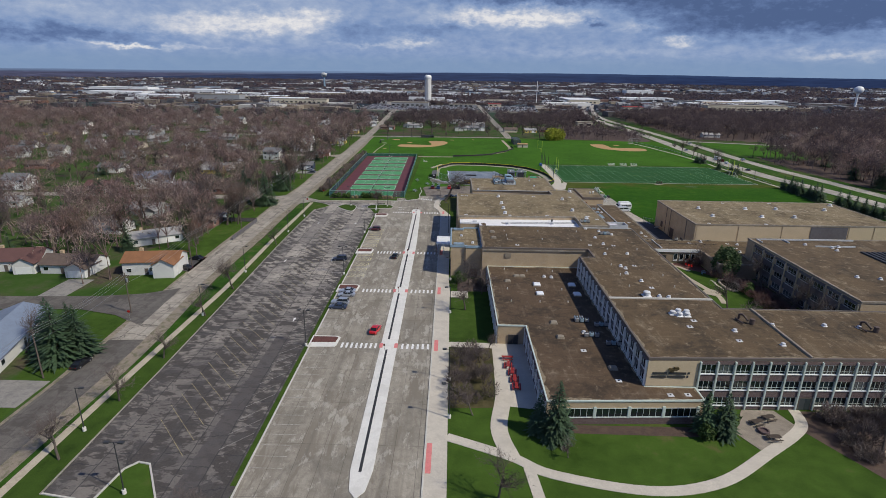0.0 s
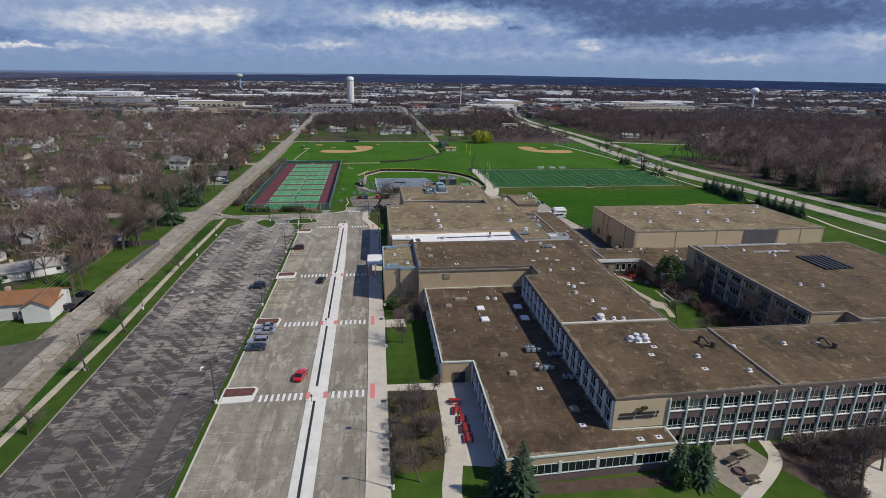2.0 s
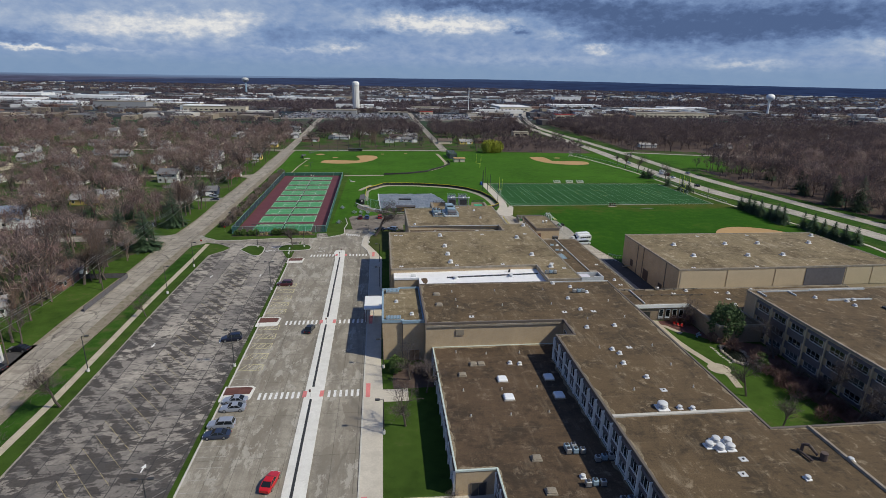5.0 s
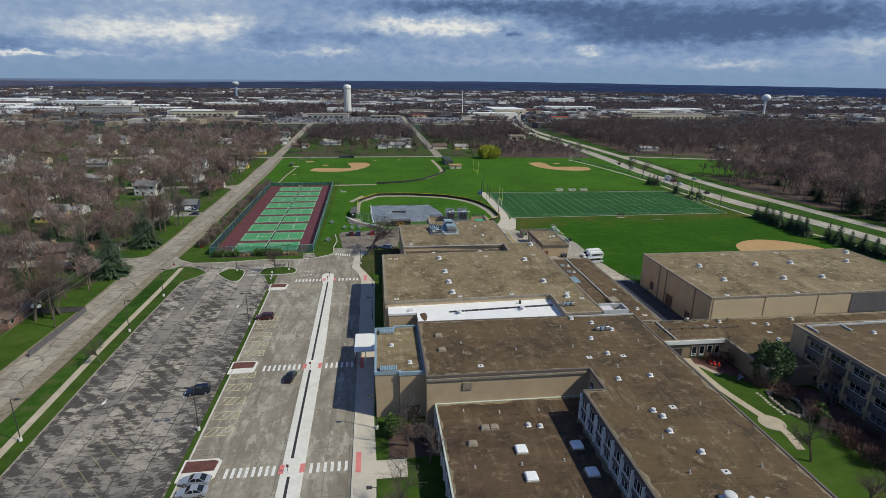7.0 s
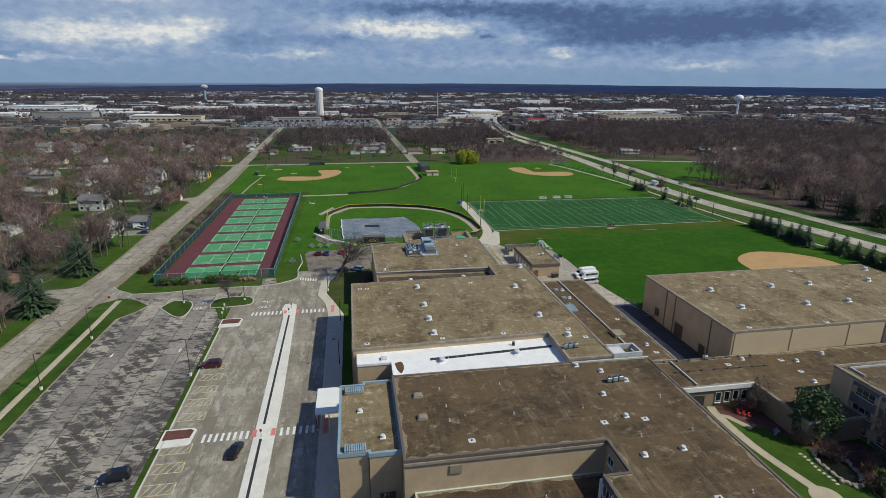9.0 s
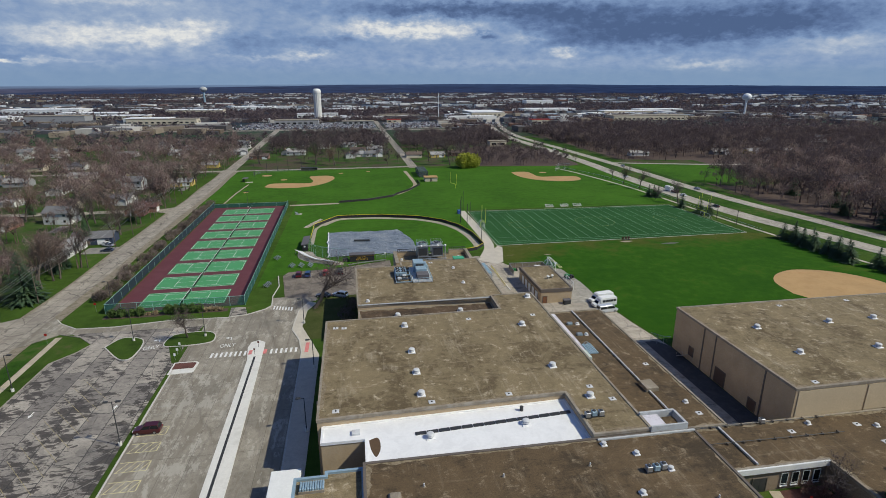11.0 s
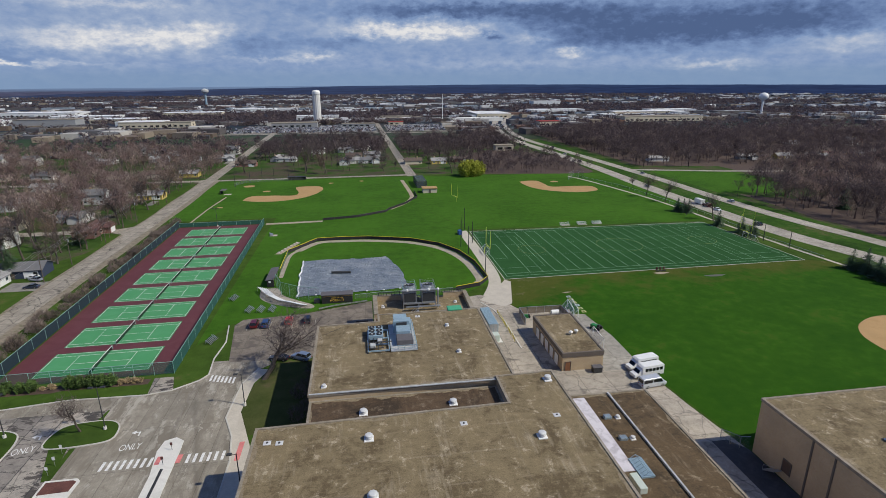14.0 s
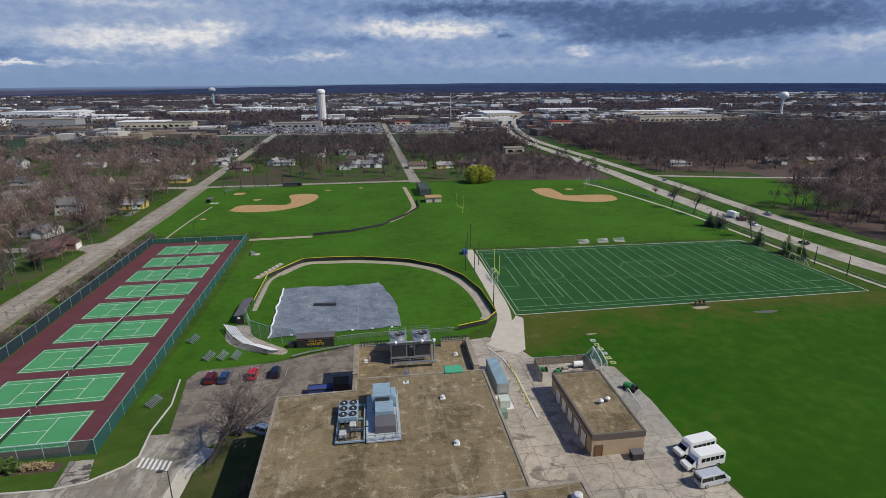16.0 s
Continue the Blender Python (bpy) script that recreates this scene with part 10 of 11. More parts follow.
part("roof", MB().add([(-11.4, 325.2, 2.3), (-8.6, 325.2, 2.7), (-8.6, 337.8, 2.7), (-11.4, 337.8, 2.3), (-11.4, 325.2, 2.45), (-8.6, 325.2, 2.85), (-8.6, 337.8, 2.85), (-11.4, 337.8, 2.45)],
                       [(0, 3, 2, 1), (4, 5, 6, 7), (0, 1, 5, 4), (1, 2, 6, 5), (2, 3, 7, 6), (3, 0, 4, 7)]), M_GREYPANEL, dug)
for y in (325.6, 329.5, 333.5, 337.4):
    part("post", MB().box(-8.9, y - 0.06, 0, -8.78, y + 0.06, 2.7), M_GALV, dug)
part("end_wall", MB().box(-11.0, 325.4, 0, -8.8, 325.6, 2.4), M_FENCE_BLACK, dug)
part("bench", MB().box(-10.6, 326, 0.42, -10.2, 337, 0.5), M_GALV, dug)
part("sign_plate", MB().box(-10.4, 325.3, 1.5, -9.7, 325.38, 2.1), M_WHITE, dug)


def bleacher(name, label, rows, length, group="bleachers", mat=None):
    """Aluminium benches in rows; the seats face -y."""
    e = thing(name, (0, 0, 0), label, "bleacher", group)
    for k in range(rows):
        y, z = k * 0.62, 0.42 + k * 0.28
        part("seat_plank", MB().box(-length / 2, y, z, length / 2, y + 0.28, z + 0.05), mat or M_GALV, e)
        part("foot_plank", MB().box(-length / 2, y - 0.34, z - 0.3, length / 2, y - 0.08, z - 0.26), M_GALV, e)
    for x in np.linspace(-length / 2 + 0.3, length / 2 - 0.3, max(2, int(length // 2))):
        part("frame", MB().tube((x, -0.3, 0), (x, rows * 0.62, 0.35 + rows * 0.28), 0.035, n=4).tube((x, rows * 0.62 - 0.2, 0), (x, rows * 0.62 - 0.2, 0.3 + rows * 0.28), 0.035, n=4), M_GALV, e)
    return e


b3 = bleacher("bleacher", "small aluminium bleacher on the grass", 4, 3.4)
spots = [(-18.2, 288, 75), (-18.8, 316.6, 75), (-12.4, 306.6, 78), (-9.2, 306.4, 80), (-6.0, 306.2, 82), (-18.8, 390.6, 100)]
for i, (x, y, a) in enumerate(spots):
    if i:
        copy_thing(b3, pose(0, 0, 0)).matrix_basis = pose(x, y, 0, 0, 0, a) @ Matrix.Diagonal((1.15, 0.55, 0.75, 1))
    else:
        b3.matrix_basis = pose(x, y, 0, 0, 0, a) @ Matrix.Diagonal((1.15, 0.55, 0.75, 1))
bw = bleacher("bleacher", "white-seated bleacher beside the turf", 3, 4.6, mat=M_WHITE)
for i, (x, y) in enumerate(((112.3, 386.2), (120.6, 386.4), (127.8, 386.4))):
    if i:
        copy_thing(bw, pose(x, y, 0))
    else:
        bw.matrix_basis = pose(x, y, 0)
stand = bleacher("bleacher", "long white and silver stand beside the backstop", 5, 7.0, mat=M_WHITE)
stand.matrix_basis = pose(-9.2, 320.2, 0.05, 0, 0, 118)
copy_thing(stand, pose(-5.4, 314.2, 0.05, 0, 0, 128))
copy_thing(stand, pose(0.2, 309.6, 0.05, 0, 0, 145))
structure("flower_bed", MB().sheet([(-13.8, 362), (-11.6, 361.4), (-5.6, 376.8), (-7.4, 378.2)], 0.004), M_DIRT, "pale dirt bed edged with stones", "planting bed")
for k in range(7):
    st_ = thing("edging_stone", (-12.6 + 0.92 * k, 363.4 + 2.15 * k, 0), "pale rough edging stone in the bed", "stone", "edging stones")
    part("block", MB().cbox(-12.95 + 0.92 * k, 362.9 + 2.15 * k, -0.02, -12.1 + 0.92 * k, 363.7 + 2.15 * k, 0.45, 0.1), M_KERB, st_)
structure("stand_pad", MB().prism(smooth_line([(-12.5, 324), (-11.5, 316), (-6, 310), (3.5, 305.8), (5.0, 308), (0.5, 312), (-5, 317.5), (-7.5, 324), (-12.5, 324)])[:-1], -0.05, 0.04), M_YARD, "grey concrete pad under the stand", "paving")
bench_rail = thing("guard_rail", (14, 305, 0), "galvanised guard rail beside the court", "rail")
part("beam", MB().ribbon([(6.8, 303.6), (11, 305.4), (16, 306.6), (20.6, 307.6)], 0.12, 0.45, 0.8), M_GALV, bench_rail)
for x, y in ((7.2, 303.8), (11, 305.4), (16, 306.6), (20, 307.5)):
    part("post", MB().box(x - 0.07, y - 0.07, 0, x + 0.07, y + 0.07, 0.8), M_BARK, bench_rail)

M_PALE_YELLOW = surface("pale_yellow_bar", (0.62, 0.60, 0.30), 2.0, 0.4, 0.2)
M_GOAL = surface("lime_yellow_paint", (0.62, 0.70, 0.10), 2.0, 0.3, 0.08, rough=0.5)


def football_goal(x, y, mat, ang, label):
    e = thing("goal_post", (0, 0, 0), label, "goal post", "goal posts")
    part("support", MB().tube((-1.4, 0, 0), (-1.4, 0, 2.2), 0.13, n=8).tube((-1.4, 0, 2.2), (-0.7, 0, 2.95), 0.12, n=8).tube((-0.7, 0, 2.95), (0, 0, 3.05), 0.12, n=8), mat, e)
    part("crossbar", MB().tube((0, -3.55, 3.05), (0, 3.55, 3.05), 0.11, n=8), mat, e)
    for s in (-1, 1):
        part("upright", MB().tube((0, 3.55 * s, 3.05), (0, 3.55 * s, 9.6), 0.085, n=8), mat, e)
    e.matrix_basis = pose(x, y, 0, 0, 0, ang)
    return e


football_goal(67.2, 349.5, M_GOAL, 0, "lime yellow football goal post on the turf")
football_goal(178.0, 352.6, M_GOAL, 180, "lime yellow football goal post at the far end")
football_goal(71.0, 447, M_GOAL, 200, "lime yellow practice goal post on grass")
football_goal(186.5, 362.5, M_GOAL, 180, "spare lime yellow goal post near the path")


def soccer_goal(x, y, ang, label, r=0.06):
    e = thing("soccer_goal", (0, 0, 0), label, "soccer goal", "soccer goals")
    part("frame", MB().tube((0, -3.66, 0), (0, -3.66, 2.44), r).tube((0, 3.66, 0), (0, 3.66, 2.44), r).tube((0, -3.66, 2.44), (0, 3.66, 2.44), r).tube((0, -3.66, 2.44), (-1.8, -3.66, 0), 0.7 * r).tube((0, 3.66, 2.44), (-1.8, 3.66, 0), 0.7 * r).tube((-1.8, -3.66, 0.05), (-1.8, 3.66, 0.05), 0.7 * r), M_WHITE, e)
    part("net", MB().add([(0, -3.66, 2.44), (0, 3.66, 2.44), (-1.8, 3.66, 0.05), (-1.8, -3.66, 0.05)], [(0, 1, 2, 3)]), bpy.data.materials["white_net"] if "white_net" in bpy.data.materials else mesh_fence_material("white_net", (0.7, 0.7, 0.7), 0.25), e)
    e.matrix_basis = pose(x, y, 0, 0, 0, ang)
    return e


soccer_goal(67.0, 350.5, 0, "white soccer goal on the turf end line")
soccer_goal(178.6, 351.0, 180, "white soccer goal at the far end line")
soccer_goal(77.5, 291.2, -8, "white soccer goal stored beside the garage", 0.10)
soccer_goal(78.7, 291.0, -8, "white soccer goal nested behind another one", 0.10)
soccer_goal(77.5, 272.6, -4, "white soccer goal stored on the concrete", 0.08)
# tall dark poles along the path and turf
for x, y, h in ((60.6, 325, 11), (59.8, 350.5, 11), (58.6, 360, 11), (61.6, 374, 10), (65.0, 386, 10), (184.2, 335.5, 7), (182.6, 347.5, 7), (64.2, 364.8, 9), (-60.2, 515, 9), (-54, 531, 9), (-47.8, 541, 9), (-39.7, 540, 9), (-30, 541, 9)):
    e = thing("net_pole", (x, y, 0), "tall slim dark netting pole", "pole", "netting poles")
    part("pole", MB().cyl(x, y, 0, h, 0.16, 0.11, 8), M_DARKMETAL, e)
lamp(-46.4, 411.0, 8.5, 2, "pale tennis court light pole")
tray = thing("blue_bin", (61.6, 379, 0), "blue storage bin on the path", "bin")
part("bin", MB().cbox(60.8, 377.5, 0, 62.4, 380.4, 1.7, 0.08), surface("blue_plastic", (0.03, 0.09, 0.30)), tray)
cage = thing("batting_cage", (57.5, 500, 0), "grey netted batting cage with steel posts", "batting cage")
for x in (54.8, 61.0):
    for y in (492, 500, 508, 516):
        part("post", MB().cyl(x, y, 0, 4.2, 0.1, n=6), M_DARKMETAL, cage)
part("netting", MB().box(54.8, 492, 0.1, 61.0, 516, 4.2), mesh_fence_material("cage_net", (0.07, 0.09, 0.10), 0.62), cage)
hut = thing("storage_hut", (61.5, 478, 0), "low tan storage hut with a pale roof", "hut")
part("wall", MB().box(56.5, 474.5, 0, 65.0, 481.0, 2.6), H_CREAM, hut)
part("roof", MB().cbox(56.1, 474.1, 2.6, 65.4, 481.4, 2.95, 0.06), M_CLAY, hut)
part("door", MB().box(60.0, 474.4, 0.05, 61.2, 474.52, 2.1), M_FASCIA, hut)
fdug = thing("dugout", (-24, 538, 0), "far low dark dugout shelter", "dugout")
part("wall", MB().box(-30, 538.4, 0, -18, 538.6, 2.2), M_FENCE_BLACK, fdug)
part("roof", MB().cbox(-30.4, 535.6, 2.2, -17.6, 539.0, 2.45, 0.05), M_DARKMETAL, fdug)
for x in (-30, -24, -18):
    part("post", MB().box(x - 0.06, 535.8, 0, x + 0.06, 535.95, 2.2), M_DARKMETAL, fdug)
fd2 = thing("dugout", (-61.5, 494, 0), "small dark shelter with a pale pad", "dugout")
part("wall", MB().box(-64, 491.5, 0, -63.8, 497, 2.2), M_FENCE_BLACK, fd2)
part("roof", MB().cbox(-64.2, 491.2, 2.2, -61.0, 497.3, 2.4, 0.05), M_GREYPANEL, fd2)
part("post", MB().box(-61.3, 491.4, 0, -61.2, 491.5, 2.2).box(-61.3, 497.0, 0, -61.2, 497.1, 2.2), M_DARKMETAL, fd2)
structure("shelter_pad", MB().box(-62, 489.5, -0.05, -57.5, 492.5, 0.03).box(-20, 389, -0.05, -16.8, 391.4, 0.03).box(110.2, 385.4, -0.05, 114.4, 387.8, 0.03).box(118.5, 385.6, -0.05, 122.7, 388.0, 0.03).box(125.7, 385.6, -0.05, 129.9, 388.0, 0.03), M_WALK, "pale concrete pads on the fields", "paving")
for k in range(6):
    x, y = 81.25 + 0.03 * k, 302.3 - 2.28 * k
    e = thing("ground_frame", (x, y, 0), "pale yellow open square frame lying in the grass", "sports gear", "ground frames")
    for q in ((-0.6, -0.55, 0.6, -0.35), (-0.6, 0.35, 0.6, 0.55), (-0.6, -0.35, -0.4, 0.35), (0.4, -0.35, 0.6, 0.35)):
        part("bar", MB().box(x + q[0], y + q[1], 0.0, x + q[2], y + q[3], 0.09), M_PALE_YELLOW if k % 3 else M_WHITE, e)
sled = thing("blocking_sled", (121.3, 319.6, 0), "dark blocking sled on a pale pad", "sports gear")
part("frame", MB().box(119.6, 319.2, 0.05, 123.0, 319.5, 0.4).tube((120, 319.4, 0.3), (120, 320, 1.3), 0.06).tube((122.6, 319.4, 0.3), (122.6, 320, 1.3), 0.06), M_DARKMETAL, sled)
for x in (120.0, 121.3, 122.6):
    part("pad", MB().cbox(x - 0.3, 319.7, 0.5, x + 0.3, 320.1, 1.5, 0.08), P_MAROON, sled)
mud = MB()
for x, y, a, b in ((120.4, 317.8, 2.6, 0.9), (82.2, 305.9, 1.5, 0.35)):
    mud.sheet([(x + a * math.cos(t) * (1 + 0.25 * math.sin(3 * t + x)), y + b * math.sin(t) * (1 + 0.2 * math.cos(2 * t + y))) for t in np.linspace(0, 2 * math.pi, 17)[:-1]], 0.012)
structure("bare_patch", mud, M_DIRT, "worn bare earth patches in the grass", "ground")
structure("puddle_patch", MB().sheet([(137 + 3.7 * math.cos(t) * (1 + 0.2 * math.sin(3 * t)), 312.5 + 0.9 * math.sin(t)) for t in np.linspace(0, 2 * math.pi, 21)[:-1]], 0.012), surface("damp_grey_earth", (0.10, 0.10, 0.085), 3.0, 0.4, 0.3), "damp grey bare patch in the field", "ground")

# ---- service yard clutter ----
cont = thing("shipping_container", (52.7, 286.8, 0), "pale blue-grey corrugated storage container", "container")
cb = MB().box(51.5, 281.4, 0.15, 54.0, 292.4, 2.6)
part("body", cb, M_BLUEGREY, cont)
ribs = MB()
for k in range(28):
    ribs.box(51.44, 281.6 + k * 0.385, 0.3, 51.5, 281.78 + k * 0.385, 2.5).box(51.6, 281.6 + k * 0.385, 2.6, 53.9, 281.78 + k * 0.385, 2.66)
part("ribs", ribs, M_BLUEGREY, cont)
part("doors", MB().box(51.7, 281.34, 0.3, 52.7, 281.4, 2.5).box(52.8, 281.34, 0.3, 53.8, 281.4, 2.5), M_GALV, cont)
gen = thing("transformer_box", (53.2, 277.4, 0), "pale green transformer box on a pad", "transformer")
part("pad", MB().box(50.4, 275.8, 0, 53.8, 280.6, 0.15), M_NEWCONC, gen)
part("box", MB().cbox(50.9, 276.2, 0.15, 53.1, 278.4, 1.9, 0.08), M_FIN, gen)
part("small_box", MB().cbox(49.9, 272.8, 0.02, 51.7, 274.4, 1.6, 0.08), surface("utility_green", (0.16, 0.25, 0.20)), gen)
for k in range(15):
    e = thing("bollard", (56.9, 276.0 + 1.25 * k, 0), "yellow steel bollard along the yard kerb", "bollard", "yellow bollards")
    part("post", MB().cyl(56.9, 276.0 + 1.25 * k, 0, 1.1, 0.11, n=8), surface("bollard_yellow", (0.55, 0.45, 0.10)) if k == 0 else bpy.data.materials["bollard_yellow"], e)
    part("cap", MB().lathe(56.9, 276.0 + 1.25 * k, [(0.11, 1.1), (0.08, 1.17), (0.02, 1.2)], 8), bpy.data.materials["bollard_yellow"], e)
structure("yard_kerb", MB().ribbon([(57.5, 272), (57.5, 288), (56.4, 296), (54, 302)], 0.4, -0.02, 0.16), M_KERB, "pale kerb in the service yard", "kerb")
M_GREENGEAR = surface("machine_green", (0.02, 0.20, 0.05), rough=0.4)


def mower(x, y, a, s=1.0):
    e = thing("mower", (0, 0, 0), "green ride-on mower with black tyres", "mower", "mowers")
    part("body", MB().cbox(-0.5, -0.2, 0.45, 0.5, 1.2, 1.0, 0.1), M_GREENGEAR, e)
    part("seat", MB().cbox(-0.3, -0.7, 0.7, 0.3, -0.2, 1.2, 0.06), M_DARKMETAL, e)
    part("deck", MB().cbox(-0.9, -0.4, 0.2, 0.9, 0.5, 0.45, 0.05), M_GREENGEAR, e)
    for sx_ in (-1, 1):
        part("wheel", MB().tube((sx_ * 0.45, -0.6, 0.42), (sx_ * 0.75, -0.6, 0.42), 0.42, n=12), M_TYRE, e)
        part("wheel", MB().tube((sx_ * 0.4, 0.95, 0.28), (sx_ * 0.62, 0.95, 0.28), 0.28, n=10), M_TYRE, e)
    e.matrix_basis = pose(x, y, 0.03, 0, 0, a) @ Matrix.Diagonal((s, s, s, 1))
    return e


mw = mower(80.0, 279.2, 40, 1.3)
for x, y, a in ((64.4, 289.6, 80), (67.2, 288.4, 130)):
    copy_thing(mw, pose(x, y, 0.03, 0, 0, a)).matrix_basis = pose(x, y, 0.03, 0, 0, a) @ Matrix.Diagonal((0.8, 0.8, 0.8, 1))
tank = thing("spray_tank", (72.4, 290.0, 0), "pale round spray tank on a frame", "tank")
part("tank", MB().tube((71.4, 290.0, 0.9), (73.5, 290.0, 0.9), 0.65, n=14), M_WHITE, tank)
part("frame", MB().box(71.3, 289.5, 0.02, 73.6, 290.5, 0.3), M_DARKMETAL, tank)
for k, (x, y) in enumerate(((69.4, 289.6), (70.4, 287.6), (73.6, 287.2), (66.0, 285.5), (69.0, 284.2), (72.5, 285.2))):
    e = thing("pallet_stack", (x, y, 0), "weathered stack of pallets and boards", "pallets", "pallet stacks")
    for j in range(3):
        part("pallet", MB().box(x - 0.6, y - 0.5, 0.02 + j * 0.16, x + 0.6, y + 0.5, 0.14 + j * 0.16), M_BARK if k % 2 else M_DIRT, e)
dmp = thing("dumpster", (71.0, 258.6, 0), "small black dumpster by the garage", "dumpster")
part("body", MB().cbox(69.9, 257.9, 0.1, 72.0, 259.3, 1.3, 0.08), M_DARKMETAL, dmp)
part("lid", MB().cbox(69.8, 257.8, 1.3, 72.1, 259.4, 1.42, 0.04), M_GREYPANEL, dmp)
bd = thing("dumpster", (14.9, 287.2, 0), "long dark blue open dumpster beside the north block", "dumpster")
part("body", MB().cbox(12.3, 286.2, 0.05, 17.3, 288.2, 1.5, 0.1), surface("dumpster_blue", (0.035, 0.06, 0.22)), bd)
part("rim", MB().box(12.2, 286.1, 1.5, 17.4, 286.3, 1.62).box(12.2, 288.1, 1.5, 17.4, 288.3, 1.62).box(12.2, 286.3, 1.5, 12.4, 288.1, 1.62).box(17.2, 286.3, 1.5, 17.4, 288.1, 1.62), M_DARKMETAL, bd)
hut = thing("tool_shed", (19.1, 287.6, 0), "small brown wooden shed beside the dumpster", "shed")
part("wall", MB().box(17.7, 286.2, 0.03, 20.5, 289.2, 2.2), surface("brown_boards", (0.15, 0.085, 0.055), 3.0, 0.5, 0.25), hut)
part("roof", MB().cbox(17.5, 286.0, 2.2, 20.7, 289.4, 2.4, 0.05), M_ROOF_DARK, hut)

# ---- courtyard ----
structure("courtyard_path", MB().ribbon(smooth_line([(74.6, 180.3), (74.1, 177), (74.5, 166.9), (76.7, 156.6)]), 1.7, -0.03, 0.05).ribbon([(74.2, 177.5), (75.9, 176.4), (77.8, 172.4)], 1.2, -0.03, 0.045).ribbon([(77.5, 152.5), (77.6, 151), (76.7, 146.6)], 1.5, -0.03, 0.044).ribbon([(71.5, 132.9), (81.8, 129.6), (87, 128)], 1.6, -0.03, 0.05).sheet(arc(77.0, 154.5, 2.5, 0, 360, 20)[:-1], 0.055), surface("courtyard_concrete", (0.42, 0.36, 0.27), 4.0, 0.25, 0.2, (0.30, 0.26, 0.20), 0.4), "tan concrete courtyard path with a round pad", "path")
structure("courtyard_bed", MB().sheet([(74.5, 180.2), (83.5, 180.2), (83.5, 173), (86.5, 168), (94.8, 165), (95.2, 126), (90, 130), (88.8, 145), (90, 153), (87.5, 158), (84.5, 166), (80.5, 172), (76, 175)], -0.005), M_MULCH, "dark mulch bed round the courtyard", "planting bed")
pondw, _nt, _b, _v = material("pond_water")
_b.inputs["Base Color"].default_value = (0.012, 0.016, 0.012, 1)
_b.inputs["Roughness"].default_value = 0.08
pond = smooth_line([(83.6, 164.5), (86.5, 163.8), (87.4, 160.5), (86.2, 157.0), (83.6, 155.8), (82.4, 158.4), (82.6, 162), (83.6, 164.5)])
structure("pond", MB().sheet(pond[:-1], 0.03), pondw, "small dark garden pond", "pond")
M_ROCK = surface("garden_rock", (0.34, 0.29, 0.23), 3.0, 0.8, 0.3, per_object=0.35)
rr = np.random.default_rng(8)


def rock_mesh():
    v = [Vector((math.cos(a) * math.cos(b), math.sin(a) * math.cos(b), 0.7 * math.sin(b))) * (1 + 0.25 * rr.uniform(-1, 1)) for b in (-0.7, 0.2, 0.9) for a in np.linspace(0, 2 * math.pi, 8)[:-1]]
    f = [(k * 7 + i, k * 7 + (i + 1) % 7, (k + 1) * 7 + (i + 1) % 7, (k + 1) * 7 + i) for k in range(2) for i in range(7)] + [tuple(range(14, 21)), tuple(range(6, -1, -1))]
    return mesh_of("rock", MB().add(v, f), M_ROCK)


rocks = [rock_mesh() for _ in range(4)]
for i, (x, y) in enumerate(pond[::1]):
    ob = tagged(new("rock", rocks[i % 4]), "rounded tan rock edging the pond", "rock", "pond rocks")
    s = rr.uniform(0.28, 0.55)
    ob.matrix_world = pose(x + rr.uniform(-0.3, 0.3), y + rr.uniform(-0.3, 0.3), 0.12, 0, 0, rr.uniform(0, 360)) @ Matrix.Diagonal((s, s, s, 1))
for k in range(10):
    ob = tagged(new("stepping_stone", mesh_of("stepping_stone", MB().cbox(-0.32, -0.22, 0, 0.32, 0.22, 0.07, 0.05), M_WALK)), "pale flat stepping stone beside the pond", "stone", "stepping stones")
    ob.matrix_world = pose(81.2 + 0.15 * math.sin(k), 164.5 - k * 0.85, 0.0, 0, 0, rr.uniform(-20, 20))


def bench(x, y, a, mat, label):
    e = thing("bench", (0, 0, 0), label, "bench", "garden benches")
    for k in range(3):
        part("seat_slat", MB().box(-0.9, -0.2 + k * 0.16, 0.42, 0.9, -0.07 + k * 0.16, 0.46), mat, e)
        part("back_slat", MB().box(-0.9, 0.3 + k * 0.03, 0.55 + k * 0.15, 0.9, 0.33 + k * 0.03, 0.67 + k * 0.15), mat, e)
    for s in (-0.8, 0.8):
        part("leg", MB().box(s - 0.04, -0.2, 0, s + 0.04, 0.3, 0.42), mat, e)
    e.matrix_basis = pose(x, y, 0.05, 0, 0, a)


bench(81.3, 170.2, 30, M_BLUEGREY, "pale blue slatted garden bench")


def picnic(x, y, a, mat, label, top=(2.4, 0.8)):
    e = thing("picnic_table", (0, 0, 0), label, "picnic table", "picnic tables")
    for k in range(4):
        part("top_plank", MB().box(-top[0] / 2, -top[1] / 2 + k * top[1] / 4, 0.72, top[0] / 2, -top[1] / 2 + (k + 0.92) * top[1] / 4, 0.76), mat, e)
    for s in (-1, 1):
        part("seat", MB().box(-top[0] / 2, s * (top[1] / 2 + 0.32) - 0.14, 0.42, top[0] / 2, s * (top[1] / 2 + 0.32) + 0.14, 0.46), mat, e)
        part("leg_frame", MB().tube((s * top[0] * 0.36, -top[1], 0), (s * top[0] * 0.36, 0, 0.74), 0.04).tube((s * top[0] * 0.36, top[1], 0), (s * top[0] * 0.36, 0, 0.74), 0.04).tube((s * top[0] * 0.36, -top[1] * 0.85, 0.4), (s * top[0] * 0.36, top[1] * 0.85, 0.4), 0.035), M_DARKMETAL, e)
    e.matrix_basis = pose(x, y, 0.06, 0, 0, a)
    return e


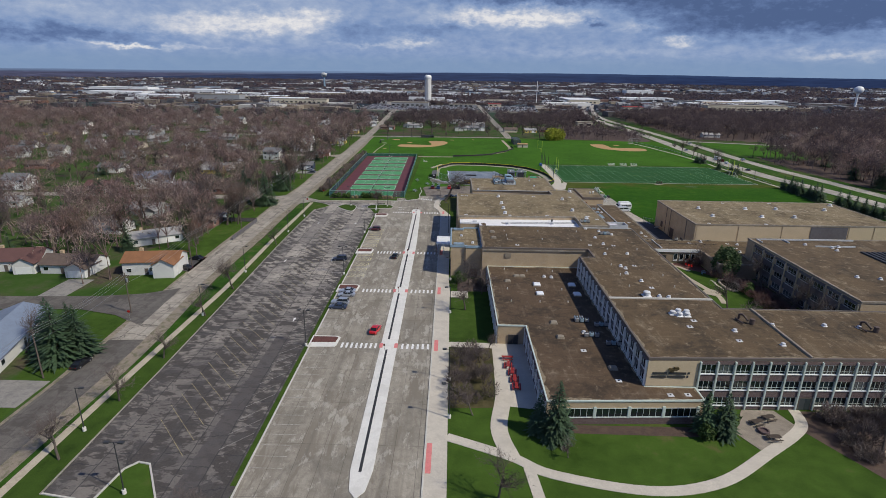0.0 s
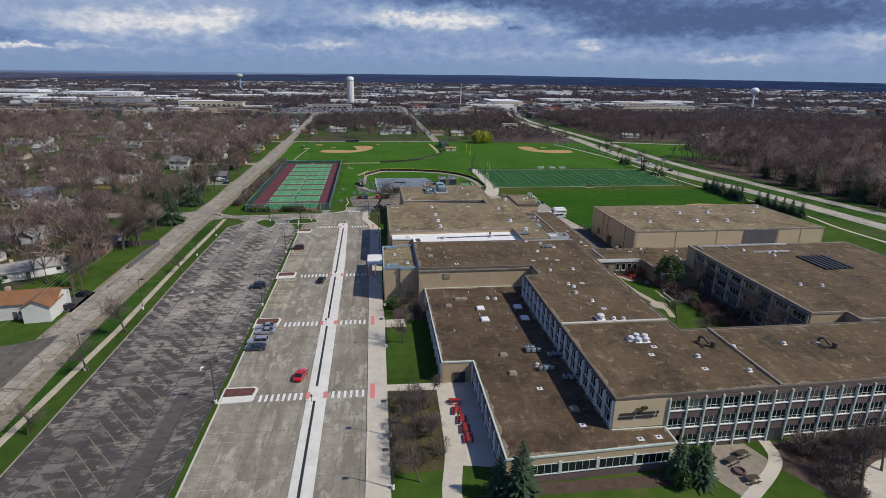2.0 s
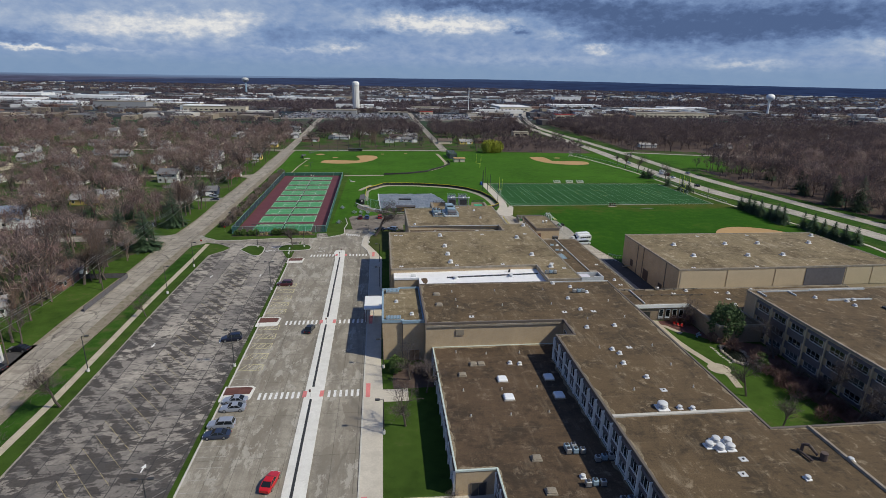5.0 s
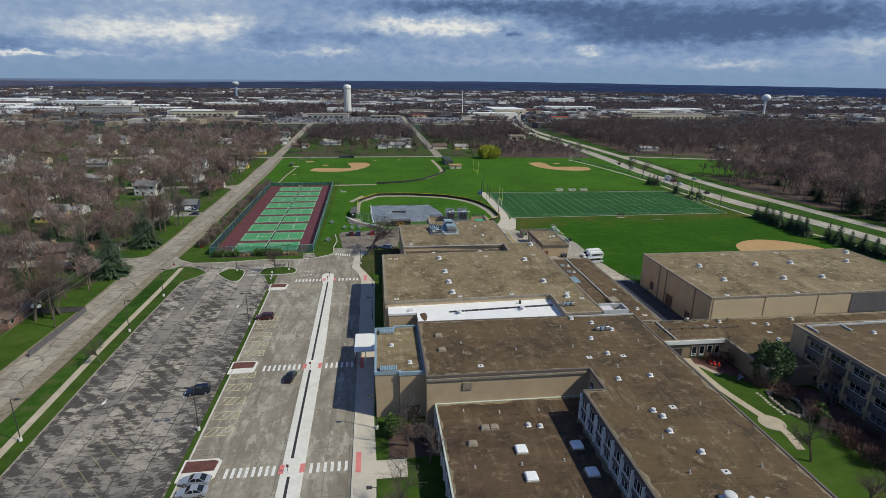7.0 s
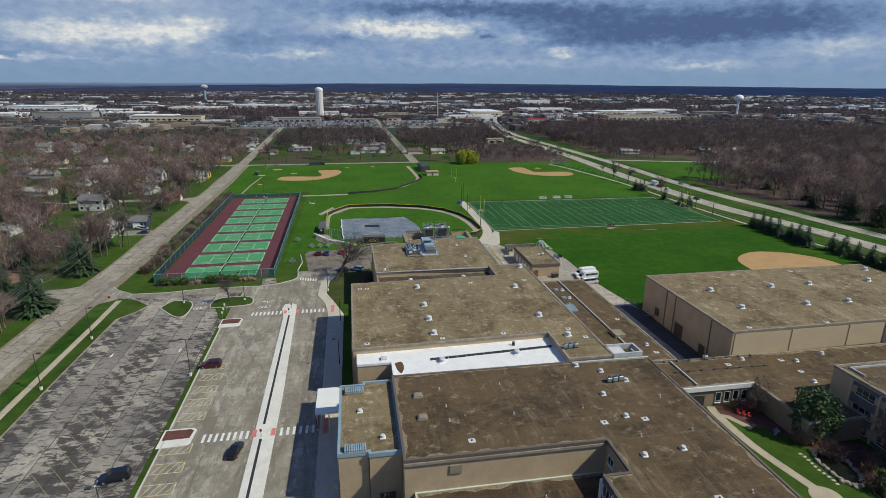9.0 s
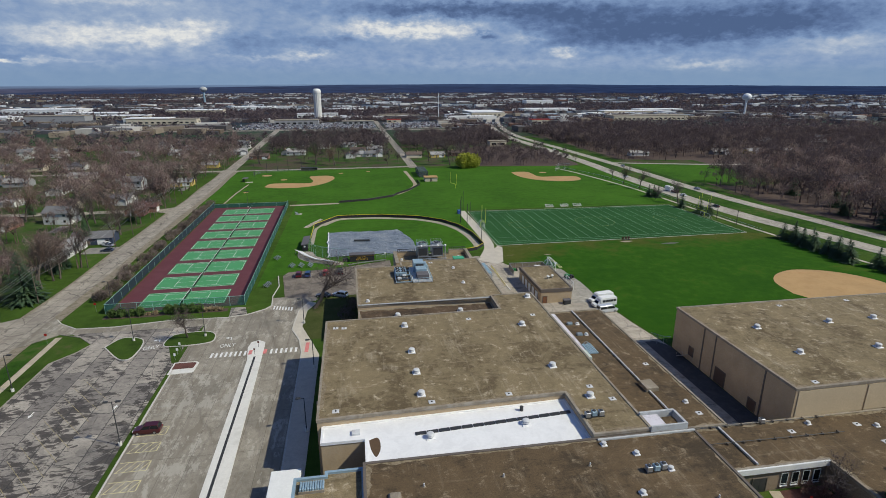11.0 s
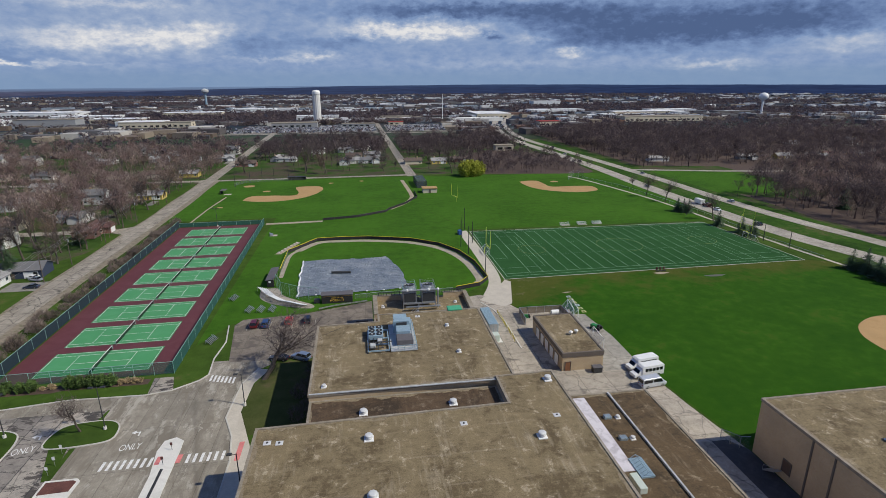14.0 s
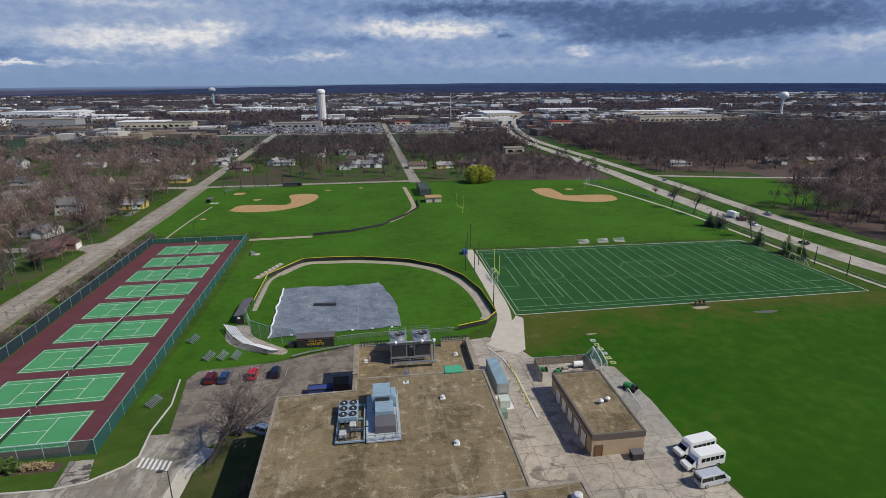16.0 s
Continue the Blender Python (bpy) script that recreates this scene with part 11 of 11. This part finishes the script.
M_REDBENCH = surface("faded_red_plastic", (0.27, 0.022, 0.018), 2.0, 0.4, 0.15, rough=0.6)
pt = picnic(14.2, 107.6, 82, M_REDBENCH, "faded red picnic table on the terrace")
copy_thing(pt, pose(14.4, 104.9, 0.06, 0, 0, 84))
copy_thing(pt, pose(14.5, 102.2, 0.06, 0, 0, 86))
copy_thing(pt, pose(13.7, 113.4, 0.06, 0, 0, 0))
copy_thing(pt, pose(13.6, 110.4, 0.06, 0, 0, 83))
M_DARKWOOD = surface("dark_weathered_wood", (0.06, 0.045, 0.035), 3.0, 0.4, 0.3)
pw = picnic(56.6, 92.2, 20, M_DARKWOOD, "dark weathered picnic table on the patio", (2.2, 0.9))
copy_thing(pw, pose(59.4, 93.6, 0.08, 0, 0, 15))
copy_thing(pw, pose(57.2, 87.9, 0.08, 0, 0, 5))
ring_t = thing("planter_ring", (56.6, 90.0, 0), "round dark stone planter ring on the patio", "planter")
part("ring", MB().lathe(56.6, 90.0, [(0.95, 0.07), (0.95, 0.5), (0.7, 0.5), (0.7, 0.25)], 18), M_BRICK_DARK, ring_t)
for k, (x, y) in enumerate(((78.6, 177.2), (79.2, 176.4), (79.9, 175.8))):
    e = thing("red_chair", (x, y, 0), "small bright red plastic garden chair", "chair", "red chairs")
    part("seat", MB().cbox(x - 0.28, y - 0.28, 0.38, x + 0.28, y + 0.28, 0.44, 0.03), surface("bright_red_plastic", (0.55, 0.02, 0.015), rough=0.4) if k == 0 else bpy.data.materials["bright_red_plastic"], e)
    part("back", MB().cbox(x - 0.28, y + 0.24, 0.44, x + 0.28, y + 0.30, 0.95, 0.02), bpy.data.materials["bright_red_plastic"], e)
    for a, b in ((-0.24, -0.24), (0.24, -0.24), (-0.24, 0.24), (0.24, 0.24)):
        part("leg", MB().tube((x + a, y + b, 0), (x + a, y + b, 0.4), 0.025), bpy.data.materials["bright_red_plastic"], e)
# signs and small posts by the drive
for x, y in ((-67.2, 255), (-64.0, 274.5), (-78.5, 128.8)):
    e = thing("stop_sign", (x, y, 0), "red octagonal stop sign on a steel post", "road sign", "stop signs")
    part("post", MB().cyl(x, y, 0, 2.2, 0.035, n=6), M_GALV, e)
    part("plate", MB().tube((x, y - 0.06, 2.4), (x, y - 0.02, 2.4), 0.38, n=8), M_TAIL, e)
for x, y in ((-13.6, 116.2), (-14.0, 184.2), (-14.9, 240.6), (-13.8, 150.0), (-14.6, 244.4)):
    e = thing("crossing_sign", (x, y, 0.14), "small dark sign post on the median", "road sign", "median signs")
    part("post", MB().cyl(x, y, 0.14, 1.6, 0.04, n=6), M_DARKMETAL, e)
    part("plate", MB().box(x - 0.2, y - 0.03, 1.2, x + 0.2, y + 0.02, 1.75), M_MULCH, e)

bl5 = MB()
for k in range(7):
    bl5.box(-11.4 + k * 2.95, 293.2, 0.035, -11.28 + k * 2.95, 298.6, 0.04)
structure("court_bay_line", bl5, M_FAINT_LINE, "pale bay lines of the small parking court", "road marking")


# ---- lane words at the lot exits ----


def lane_word(text, x, y, ang, wide, tall):
    cu = bpy.data.curves.new("lane_word", "FONT")
    cu.body, cu.size, cu.align_x, cu.align_y = text, 1.0, "CENTER", "CENTER"
    tmp = bpy.data.objects.new("lane_word", cu)
    scene.collection.objects.link(tmp)
    me = bpy.data.meshes.new_from_object(tmp.evaluated_get(bpy.context.evaluated_depsgraph_get()))
    bpy.data.objects.remove(tmp)
    me.name = "lane_word"
    me.materials.clear()
    me.materials.append(M_WHITE_LINE)
    ob = tagged(new("lane_word", me), "white painted lane word on asphalt", "road marking", "", "structure")
    ob.matrix_world = pose(x, y, 0.042, 0, 0, ang) @ Matrix.Diagonal((wide, tall, 1, 1))


lane_word("ONLY", -22.4, 246.6, 4, 1.35, 2.6)
lane_word("ONLY", -40.8, 248.4, 12, 1.35, 2.6)
turn_arrow = MB()
for x, y, a in ((-22.5, 250.9, 4), (-40.2, 252.4, 12)):
    ca, sa = math.cos(radians(a)), math.sin(radians(a))
    pts = [(0.1, -1.1), (0.35, -1.1), (0.35, 0.3), (-0.5, 0.3), (-0.5, 0.75), (-1.3, 0.15), (-0.5, -0.4), (-0.5, 0.0), (0.1, 0.0)]
    turn_arrow.add([(x + ca * u - sa * v, y + sa * u + ca * v, 0.042) for u, v in pts], [tuple(range(9))])
structure("turn_arrow", turn_arrow, M_WHITE_LINE, "white painted left turn arrows", "road marking")
for x, y in ((-33.4, 246.4), (-33.0, 243.2), (-32.8, 240.6)):
    sp_ = thing("sign_post", (x, y, 0), "small white sign on a thin post", "sign", "bay signs")
    part("post", MB().cyl(x, y, 0.0, 1.9, 0.035, n=6), M_GALV, sp_)
    part("plate", MB().box(x - 0.24, y - 0.06, 1.3, x + 0.24, y - 0.03, 1.95), M_WHITE, sp_)
